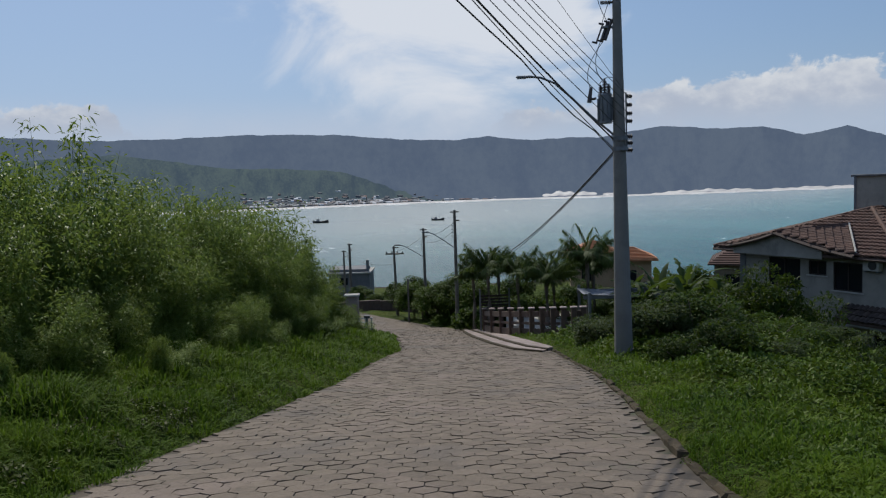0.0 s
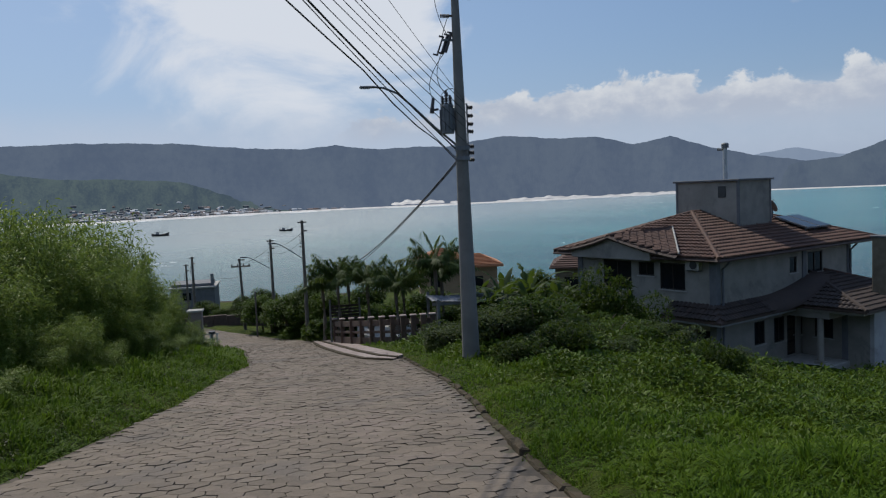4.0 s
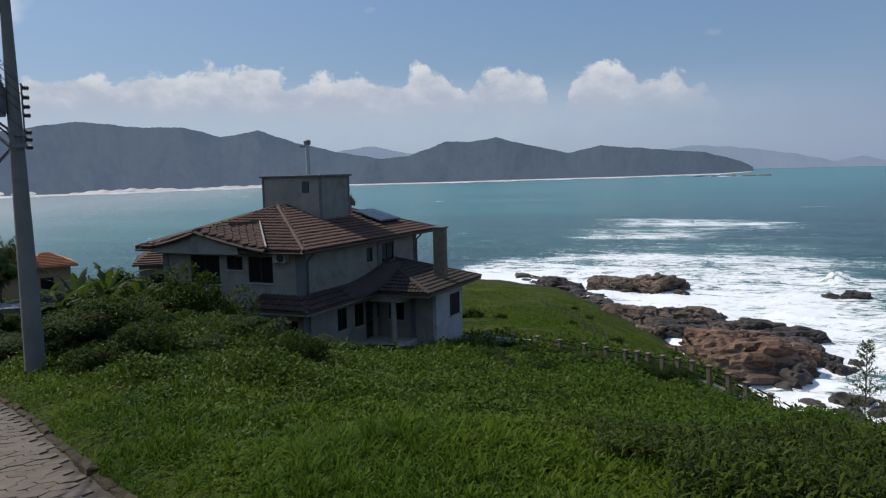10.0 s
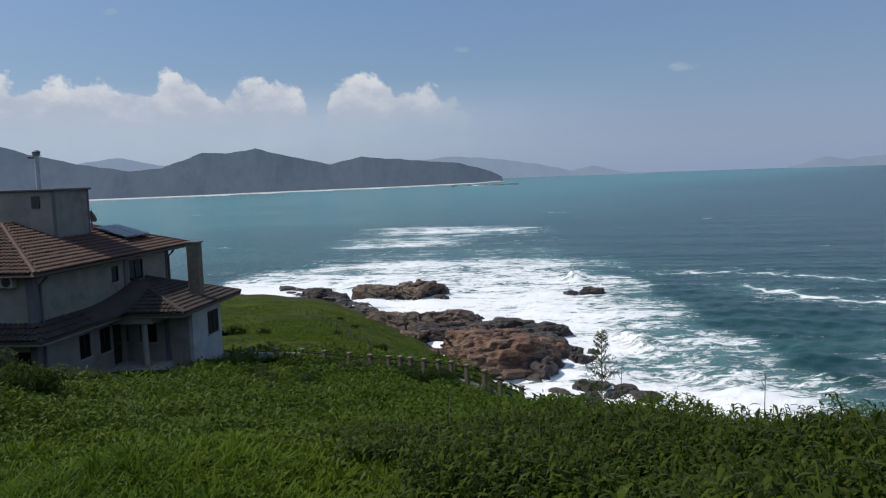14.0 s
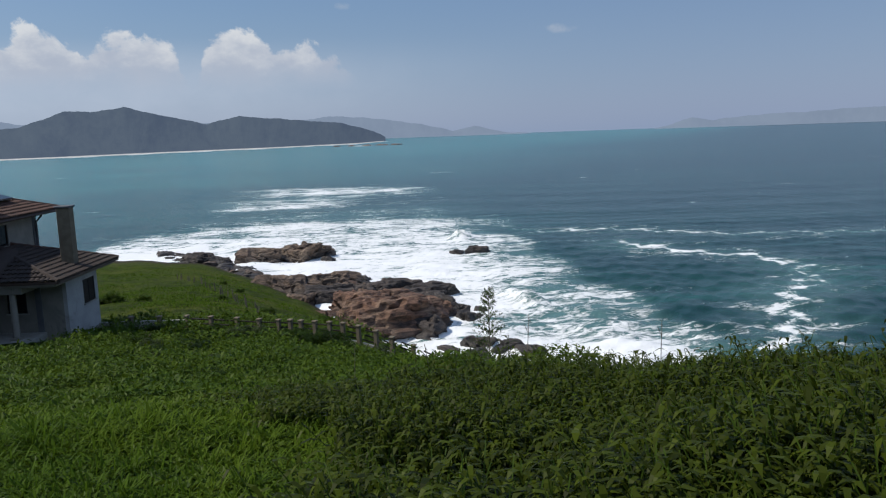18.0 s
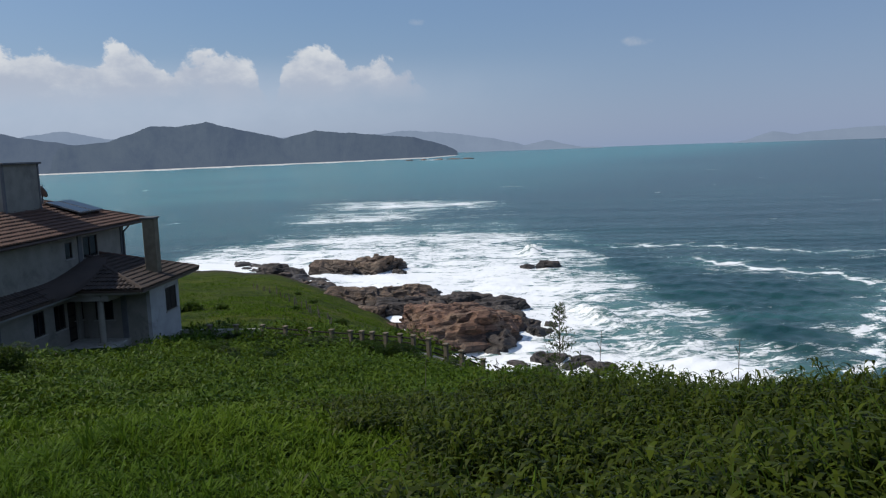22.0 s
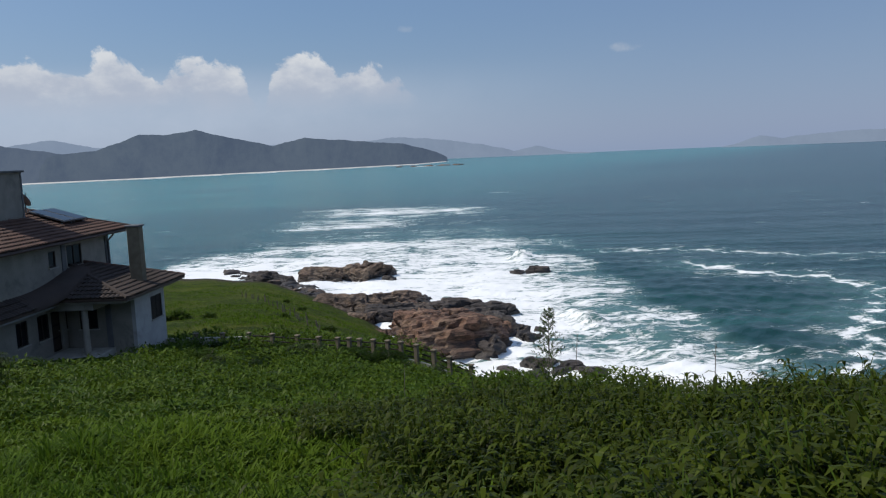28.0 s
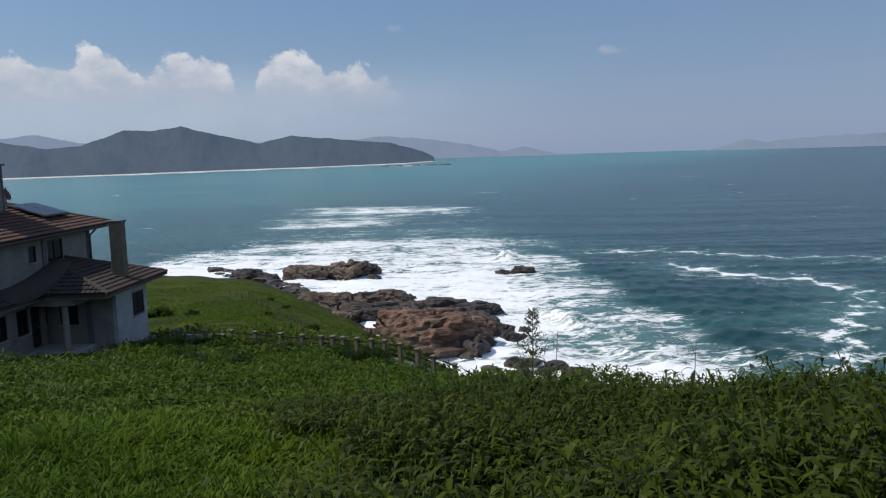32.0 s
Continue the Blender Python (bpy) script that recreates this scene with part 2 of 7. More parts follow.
def paver_mat(name, isle):
    """Worn concrete block: every block its own tone, exposed aggregate, dark wheel marks, dust and moss."""
    m, tree, bsdf, co = start_mat(name)
    geo = tree.nodes.new("ShaderNodeNewGeometry")
    at = geo.outputs["Position"]
    one = S(tree, geo.outputs["Random Per Island"] if isle else tree.nodes.new("ShaderNodeObjectInfo").outputs["Random"])
    grit = tex_noise(tree, at, 95.0, 5.0, 0.75)
    worn = tex_noise(tree, at, 7.0, 8.0, 0.78, 0.5)
    broad = tex_noise(tree, at, 0.45, 6.0, 0.65, 0.4)
    col = mixed(tree, (one * 0.6 + worn * 0.4).clamp(), (0.086, 0.064, 0.044), (0.172, 0.133, 0.096))
    col = mixed(tree, broad.step(0.50, 0.64) * 0.6, col, (0.090, 0.074, 0.062))
    col = mixed(tree, broad.step(0.46, 0.34) * 0.5, col, (0.20, 0.150, 0.125))
    col = mixed(tree, grit.step(0.52, 0.70) * 0.55, col, (0.042, 0.034, 0.028))
    col = mixed(tree, grit.step(0.44, 0.30) * 0.5, col, (0.30, 0.26, 0.225))
    col = mixed(tree, worn.step(0.54, 0.66) * 0.6, col, (0.055, 0.042, 0.032))
    pits = tex_noise(tree, at, 26.0, 6.0, 0.8, 0.3)
    col = mixed(tree, pits.step(0.53, 0.64) * 0.65, col, (0.046, 0.036, 0.028))
    col = mixed(tree, pits.step(0.42, 0.32) * 0.45, col, (0.24, 0.20, 0.165))
    moss = tex_noise(tree, at, 0.9, 8.0, 0.75, 0.6)
    col = mixed(tree, moss.step(0.58, 0.70) * worn.step(0.42, 0.6) * 0.6, col, (0.075, 0.085, 0.036))
    tree.links.new(col, bsdf.inputs["Base Color"])
    tree.links.new((grit * 0.2 + 0.75).out, bsdf.inputs["Roughness"])
    bump(tree, bsdf, grit * 0.5 + worn, 0.7, 0.012)
    return m


M_PAVER = paver_mat("worn hexagonal concrete paver", False)
M_PAVER_FAR = paver_mat("worn hexagonal concrete paving", True)
M_JOINT = surface("dirt in paving joints", (0.040, 0.031, 0.022), (0.090, 0.070, 0.050), 3.0, 0.95, 40, 0.4, (0.045, 0.060, 0.022))
M_WIRE = surface("black cable", (0.012, 0.012, 0.014), (0.03, 0.03, 0.032), 3.0, 0.6, 30, 0.1)
M_STEEL = surface("grey painted steel", (0.10, 0.11, 0.12), (0.17, 0.18, 0.19), 3.0, 0.5, 40, 0.15, metal=0.3)
M_GALV = surface("galvanised metal", (0.30, 0.31, 0.32), (0.44, 0.45, 0.46), 3.0, 0.45, 40, 0.15, metal=0.6)
M_PORCELAIN = surface("brown porcelain insulator", (0.02, 0.016, 0.016), (0.05, 0.035, 0.03), 5.0, 0.3, 40, 0.1)
M_SAND = surface("pale dune sand", (0.36, 0.34, 0.33), (0.66, 0.64, 0.60), 0.06, 0.9, 0.1, 0.1)
M_WOOD = surface("weathered brown fence timber", (0.052, 0.033, 0.024), (0.105, 0.066, 0.046), 3.0, 0.8, 40, 0.3)
M_STONE = surface("stone coping", (0.26, 0.25, 0.225), (0.38, 0.365, 0.335), 3.0, 0.9, 40, 0.3)
M_POST = surface("ochre concrete post", (0.11, 0.088, 0.06), (0.18, 0.15, 0.105), 3.0, 0.9, 40, 0.3)
M_BARK = surface("grey brown bark", (0.085, 0.07, 0.055), (0.17, 0.145, 0.115), 3.0, 0.9, 30, 0.6)
M_PALE = surface("pale garden paving", (0.20, 0.155, 0.138), (0.30, 0.245, 0.222), 1.0, 0.9, 30, 0.3)
M_SHEET = surface("bluish metal roof sheet", (0.07, 0.08, 0.10), (0.17, 0.18, 0.21), 1.0, 0.6, 30, 0.1)
M_OCHRE = surface("ochre painted wall", (0.24, 0.165, 0.095), (0.32, 0.23, 0.14), 1.0, 0.85, 40, 0.2)
M_GREYWALL = surface("grey rendered wall", (0.20, 0.20, 0.205), (0.29, 0.29, 0.29), 1.0, 0.85, 40, 0.2)

L_GRASS = leafy("lush grass", (0.030, 0.070, 0.005), (0.115, 0.195, 0.012), (0.150, 0.215, 0.016), 0.32, 0.6, (0.18, 0.31, 0.03))
# Weed tones start near black, putting the shade between leaves into their colour.
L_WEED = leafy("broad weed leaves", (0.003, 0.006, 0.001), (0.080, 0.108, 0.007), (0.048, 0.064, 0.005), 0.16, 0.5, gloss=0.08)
L_BAMBOO = leafy("slender cane leaves", (0.060, 0.110, 0.020), (0.215, 0.305, 0.065), (0.235, 0.300, 0.075), 0.32, 0.45, (0.36, 0.48, 0.09))
L_BUSH = leafy("dense shrub leaves", (0.016, 0.040, 0.006), (0.070, 0.122, 0.015), (0.088, 0.142, 0.018), 0.28, 0.5)
L_DARK = leafy("dark tree leaves", (0.010, 0.030, 0.006), (0.048, 0.090, 0.014), (0.062, 0.110, 0.016), 0.30, 0.5)
L_DEEP = leafy("deep green shrub leaves", (0.006, 0.020, 0.004), (0.030, 0.058, 0.009), (0.042, 0.075, 0.011), 0.30, 0.5)
L_PALM = leafy("palm leaflets", (0.018, 0.040, 0.012), (0.080, 0.125, 0.030), (0.100, 0.135, 0.035), 0.3, 0.5)
L_GREY = leafy("grey green scrub leaves", (0.030, 0.055, 0.022), (0.085, 0.110, 0.050), (0.100, 0.120, 0.055), 0.3)


# ---------------------------------------------------------------- mesh helpers
def link(name, data, parent=None, label="", mat=None):
    ob = new(name, data)
    if parent:
        ob.parent = parent
    if mat:
        data.materials.append(mat)
    if label:
        ob["label"] = label
    return ob


def part(name, bm, mat, parent=None, label=""):
    me = bpy.data.meshes.new(name)
    bm.normal_update()
    bm.to_mesh(me)
    bm.free()
    return link(name, me, parent, label, mat)


def raw(name, verts, faces, mat, parent=None, label="", smooth=False):
    """A mesh from arrays: verts (n, 3), faces (m, 3 or 4)."""
    me = bpy.data.meshes.new(name)
    verts, faces = np.asarray(verts, np.float32), np.asarray(faces, np.int32)
    k = faces.shape[1]
    me.vertices.add(len(verts))
    me.vertices.foreach_set("co", verts.ravel())
    me.loops.add(faces.size)
    me.loops.foreach_set("vertex_index", faces.ravel())
    me.polygons.add(len(faces))
    me.polygons.foreach_set("loop_start", np.arange(0, faces.size, k, dtype=np.int32))
    me.polygons.foreach_set("loop_total", np.full(len(faces), k, np.int32))
    me.polygons.foreach_set("use_smooth", np.full(len(faces), smooth, bool))
    me.update(calc_edges=True)
    return link(name, me, parent, label, mat)


def empty(name, m=None, **tags):
    ob = new(name)
    ob.empty_display_size = 0.2
    if m is not None:
        ob.matrix_world = m
    return tagged(ob, **tags)


def box(bm, a, b, bevel=0.0, m=None):
    """A box between two corners, with bevelled edges."""
    a, b = Vector(a), Vector(b)
    mat = Matrix.Translation((a + b) / 2) @ Matrix.Diagonal((*(b - a), 1))
    made = bmesh.ops.create_cube(bm, size=1.0, matrix=(m @ mat) if m else mat)["verts"]
    if bevel:
        edges = list({e for v in made for e in v.link_edges})
        bmesh.ops.bevel(bm, geom=edges, offset=bevel, segments=1, affect="EDGES")
    return bm


def rod(bm, p, q, r1, r2=None, n=10, caps=True):
    """A tapered round bar from p to q."""
    p, q = Vector(p), Vector(q)
    r2 = r1 if r2 is None else r2
    turn = (q - p).to_track_quat("Z", "Y").to_matrix().to_4x4()
    bmesh.ops.create_cone(bm, cap_ends=caps, segments=n, radius1=r1, radius2=r2, depth=(q - p).length,
                          matrix=Matrix.Translation((p + q) / 2) @ turn)
    return bm


def tube(bm, pts, r, n=6, taper=1.0):
    """A bar along a line of points."""
    pts = [Vector(p) for p in pts]
    rings = []
    for i, p in enumerate(pts):
        d = (pts[min(i + 1, len(pts) - 1)] - pts[max(i - 1, 0)]).normalized()
        side = d.cross(Vector((0, 0, 1)))
        side = side.normalized() if side.length > 1e-4 else Vector((1, 0, 0))
        up = side.cross(d)
        rr = r * (1 + (taper - 1) * i / max(1, len(pts) - 1))
        rings.append([bm.verts.new(p + (side * math.cos(k * math.tau / n) + up * math.sin(k * math.tau / n)) * rr) for k in range(n)])
    for a, b in zip(rings, rings[1:]):
        for k in range(n):
            bm.faces.new((a[k], a[(k + 1) % n], b[(k + 1) % n], b[k]))
    bm.faces.new(rings[0][::-1]), bm.faces.new(rings[-1])
    return bm


def slab(bm, pts, thick):
    """A flat plate: the polygon pts as its top, thick metres deep straight down."""
    top = [bm.verts.new(p) for p in pts]
    low = [bm.verts.new((p[0], p[1], p[2] - thick)) for p in pts]
    bm.faces.new(top), bm.faces.new(low[::-1])
    for i in range(len(pts)):
        j = (i + 1) % len(pts)
        bm.faces.new((top[i], low[i], low[j], top[j]))
    return bm


def sag(p, q, drop, n=14):
    p, q = Vector(p), Vector(q)
    return [p.lerp(q, i / n) - Vector((0, 0, drop * 4 * (i / n) * (1 - i / n))) for i in range(n + 1)]


# ---------------------------------------------------------------- the land
SEA = -18.4
ROAD_Y = [-60, 0, 7, 12.5, 16, 24, 28, 43, 51, 60, 75]
ROAD_L = [-4.6, -3.7, -3.5, -2.85, -2.45, -2.1, -1.7, -2.9, -5.4, -9.5, -18]
ROAD_R = [1.4, 1.9, 2.25, 2.85, 3.15, 3.4, 3.5, 2.0, 0.4, -3.2, -11]
COAST_AZ = [-180, -140, -110, -60, -25, 0, 20, 40, 43, 46, 50, 52, 53.5, 55, 56.7, 58.4, 60, 64, 67, 72, 80, 95, 110, 130, 150, 180]
COAST_R = [900, 900, 700, 260, 175, 160, 175, 160, 149, 139, 126, 116, 112, 103, 92, 84, 76, 68, 65, 63, 61, 60, 62, 110, 400, 900]


def smooth(a, b, x):
    t = np.clip((x - a) / (b - a), 0, 1)
    return t * t * (3 - 2 * t)


def road_z(y):
    y = np.asarray(y, float)
    a = -0.15 * np.minimum(y, 46)
    b = np.clip(y - 46, 0, 20)
    return a - (0.15 * b - 0.0024 * b * b) - 0.05 * np.clip(y - 66, 0, 500)


def near_land(x, y):
    z = road_z(y)
    xl = np.interp(y, ROAD_Y, ROAD_L) - x
    xr = x - np.interp(y, ROAD_Y, ROAD_R)
    r = np.hypot(x, y)
    left = 0.30 * np.clip(xl - 0.1, 0, 4.2) * (1 - 0.75 * smooth(30, 44, y)) + 0.02 * np.clip(xl - 4, 0, 100)
    right = 0.10 * smooth(0, 0.3, xr) - 0.125 * np.clip(xr - 0.6, 0, 34)
    extra = -0.0062 * np.clip(xr - 4, 0, 40) * np.clip(34 - y, 0, 60) * smooth(0, 6, y + 6)
    extra = extra - 0.016 * np.clip(xr - 22, 0, 20) * np.clip(24 - y, 0, 12)
    mound = 0.9 * np.exp(-(((x - 9.5) / 4.5) ** 2 + ((y - 21.5) / 4.5) ** 2))
    return z + left + right + extra + mound * smooth(0.3, 2.5, xr)


def lumps(x, y):
    return 0.10 * np.sin(0.9 * x + 1.3 * np.sin(0.5 * y)) * np.sin(0.8 * y + 0.7) + 0.05 * np.sin(2.3 * x + 0.4) * np.sin(2.1 * y + 1.1)


def land(x, y):
    """The height of the ground."""
    x, y = np.asarray(x, float), np.asarray(y, float)
    r, az = np.hypot(x, y) + 1e-6, np.degrees(np.arctan2(x, y))
    wob = 3.0 * np.sin(az * 0.55) + 1.2 * np.sin(az * 1.7 + 1)
    coast = np.interp(az, COAST_AZ, COAST_R) + wob * smooth(20, 45, az)
    start = np.interp(az, [-60, 14, 34, 60, 66, 80, 110, 150], [74, 66, 50, 46, 38, 16, 14, 60])
    k = np.minimum(r, start) / r
    z = near_land(x * k, y * k)
    f = np.clip((r - start) / (coast - start), 0, None)
    fall = np.interp(az, [48, 56, 60, 66, 110, 150], [1.0, 0.8, 0.6, 0.5, 0.5, 1.0])
    z = z + (SEA - z) * np.minimum(f, 1) ** fall - 0.25 * np.clip(r - coast, 0, 30)
    xl = np.interp(y, ROAD_Y, ROAD_L) - x
    xr = x - np.interp(y, ROAD_Y, ROAD_R)
    off_road = smooth(0.4, 2.0, np.maximum(xl, xr))
    return z + lumps(x, y) * off_road * (1 - smooth(0.8, 1.0, f)) - 0.07 * (1 - smooth(-0.05, 0.12, np.maximum(xl, xr)))


def land1(x, y):
    return float(land(np.array([x]), np.array([y]))[0])


def polar_sheet(radii, angles, height):
    rr, aa = np.meshgrid(radii, np.radians(angles), indexing="ij")
    x, y = rr * np.sin(aa), rr * np.cos(aa)
    v = np.stack([x, y, height(x, y)], -1).reshape(-1, 3)
    n, m = rr.shape
    i, j = np.meshgrid(np.arange(n - 1), np.arange(m - 1), indexing="ij")
    a = (i * m + j).ravel()
    return v, np.stack([a, a + 1, a + m + 1, a + m], 1)[:, ::-1]


def ground_material():
    m, tree, bsdf, co = start_mat("turf and earth")
    broad = tex_noise(tree, co, 0.12, 5.0, 0.6)
    mid = tex_noise(tree, co, 1.1, 6.0, 0.65)
    fine = tex_noise(tree, co, 9.0, 5.0, 0.7)
    col = mixed(tree, mid.step(0.3, 0.7), (0.022, 0.040, 0.005), (0.075, 0.102, 0.012))
    col = mixed(tree, broad.step(0.40, 0.66) * 0.55, col, (0.105, 0.118, 0.016))
    tuft = tex_noise(tree, co, 0.45, 7.0, 0.7, 0.4)
    col = mixed(tree, tuft.step(0.50, 0.66) * 0.7, col, (0.020, 0.038, 0.006))
    col = mixed(tree, fine.step(0.5, 0.75) * 0.5, col, (0.022, 0.040, 0.008))
    sep = tree.nodes.new("ShaderNodeSeparateXYZ")
    tree.links.new(co, sep.inputs[0])
    shore = (S(tree, sep.outputs[2]) + mid * 2.2 + fine * 0.6).step(-15.6, -16.6)
    col = mixed(tree, shore, col, (0.055, 0.045, 0.036))
    tree.links.new(col, bsdf.inputs["Base Color"])
    bsdf.inputs["Roughness"].default_value = 0.95
    bsdf.inputs["Specular IOR Level"].default_value = 0.1
    bump(tree, bsdf, fine * 0.7 + mid * 0.6 + tuft, 0.9, 0.4)
    return m


radii = np.concatenate([np.linspace(0.3, 14, 60), np.linspace(14.4, 60, 110), np.geomspace(61, 220, 90), np.geomspace(230, 1400, 25)])
angles = np.concatenate([np.linspace(-180, -45, 68)[:-1], np.linspace(-45, 115, 330)[:-1], np.linspace(115, 180, 34)])
gv, gf = polar_sheet(radii, angles, land)
ground = tagged(raw("ground", gv, gf, ground_material(), smooth=True), "grassy hillside falling to a rocky shore", "ground", kind="structure")


# ---------------------------------------------------------------- the sea
def coast_at(az):
    return np.interp(az, COAST_AZ, COAST_R) + (3.0 * np.sin(az * 0.55) + 1.2 * np.sin(az * 1.7 + 1)) * smooth(20, 45, az)


def bay_at(az):
    """How far off the beach across the bay lies."""
    return np.interp(az, [-60, -14, 0, 17, 27, 40, 54, 60, 62.3, 63.5], [1000, 1010, 1170, 1240, 1420, 1420, 1620, 1850, 2300, 4900])


FOAM_LINE_A = ((148, 46), (152, 37), (154, 28), (152, 17), (149, 9), (152, 2), (154, -6), (157, -16))
FOAM_LINE_B = ((135, 27), (130, 18), (127, 9), (123, 2), (117, -2), (109, -3), (99, -1), (90, 0), (82, -1), (74, 0))


def line_gap(x, y, pts):
    """The distance of points from a bent line, a little jagged."""
    x = x + 1.1 * np.sin(y * 0.9) + 0.5 * np.sin(y * 2.3 + 1)
    y = y + 1.0 * np.sin(x * 0.8 + 2) + 0.5 * np.sin(x * 2.1)
    best = np.full(np.shape(x), 1e9)
    for (ax, ay), (bx, by) in zip(pts, pts[1:]):
        dx, dy = bx - ax, by - ay
        t = np.clip(((x - ax) * dx + (y - ay) * dy) / (dx * dx + dy * dy), 0, 1)
        best = np.minimum(best, np.hypot(x - ax - t * dx, y - ay - t * dy))
    return best


def surf(x, y):
    """How much foam lies on the water: by the rocks, in two breaking swells, and along the far beach."""
    r, az = np.hypot(x, y), np.degrees(np.arctan2(x, y))
    coast = coast_at(az)
    out = np.interp(az, [34, 40, 42, 47, 53, 58, 62, 69, 71, 73, 76, 79, 82, 85, 92, 110], [20, 150, 163, 174, 179, 178, 175, 168, 156, 126, 106, 94, 84, 76, 68, 66])
    wave = np.sin(0.21 * x + 0.13 * y + 2 * np.sin(0.05 * y)) + 0.6 * np.sin(0.37 * y - 0.29 * x + 1.5 * np.sin(0.11 * x))
    out = np.maximum(out, coast + 4)
    f = np.clip((r - coast) / (out - coast) + 0.10 * wave, 0, 3)
    near = (np.where(f < 1, 1.10 - 0.50 * f, 0.60 * np.exp(-(f - 1) * 2.6)) + 0.05 - 0.23 * smooth(64, 71, az) * smooth(0.0, 0.35, f)) * (az > 20) * (az < 130)
    swell = np.exp(-(((az - 58.5) / 7.0) ** 4 + ((r - 290 + 1.5 * (az - 58)) / 26) ** 2)) * (0.70 + 0.12 * wave) + np.exp(-(((az - 54.5) / 5.5) ** 4 + ((r - 240) / 26) ** 2)) * (0.62 + 0.12 * wave)
    swell = np.maximum(swell, 0.95 * np.exp(-(((az - 68.0) / 2.4) ** 2 + ((r - 148 + 2.0 * (az - 68)) / 6.5) ** 2)))
    line = 0.74 * np.exp(-(line_gap(x, y, FOAM_LINE_A) / 1.0) ** 2)
    bend = 0.84 * np.exp(-(line_gap(x, y, FOAM_LINE_B) / 1.2) ** 2)
    wash = 0.36 * np.exp(-(line_gap(x, y, FOAM_LINE_B) / 9) ** 2) + 0.3 * np.exp(-(line_gap(x, y, FOAM_LINE_A) / 8) ** 2)
    swell = np.maximum(swell, wash)
    bay = 1.2 * np.exp(-((r - bay_at(az) + 14) / (9 + 0.006 * r)) ** 2) * (az < 63) * (az > -60)
    islet = 0.9 * np.exp(-(((az - 60.3) / 1.2) ** 2 + ((r - 1500) / 60) ** 2))
    return np.clip(np.maximum.reduce([near, swell, line, bend, bay, islet]), 0, 1)


def swell_z(x, y):
    r, az = np.hypot(x, y), np.degrees(np.arctan2(x, y))
    off = r - coast_at(az)
    amp = np.exp(-np.clip(off, 0, None) / 60) * smooth(40, 55, az)
    z = 0.14 * np.sin(0.22 * (x + 0.3 * y) + 1.5 * np.sin(0.03 * y)) * np.exp(-r / 400)
    z += amp * (0.45 * np.sin(0.55 * x + 0.8 * np.sin(0.21 * y)) * np.sin(0.4 * y + 0.3 * x) + 0.22 * np.sin(1.4 * x + y) * np.sin(1.3 * y - 0.5 * x))
    plume = 2.2 * np.exp(-(((az - 67.4) / 0.8) ** 2 + ((r - 147) / 3.5) ** 2)) + 1.4 * np.exp(-(((az - 72.0) / 1.5) ** 2 + ((r - 92 + (az - 72) * 2) / 3.5) ** 2))
    return SEA + z + plume * (0.7 + 0.3 * np.sin(3 * x) * np.sin(2.7 * y))


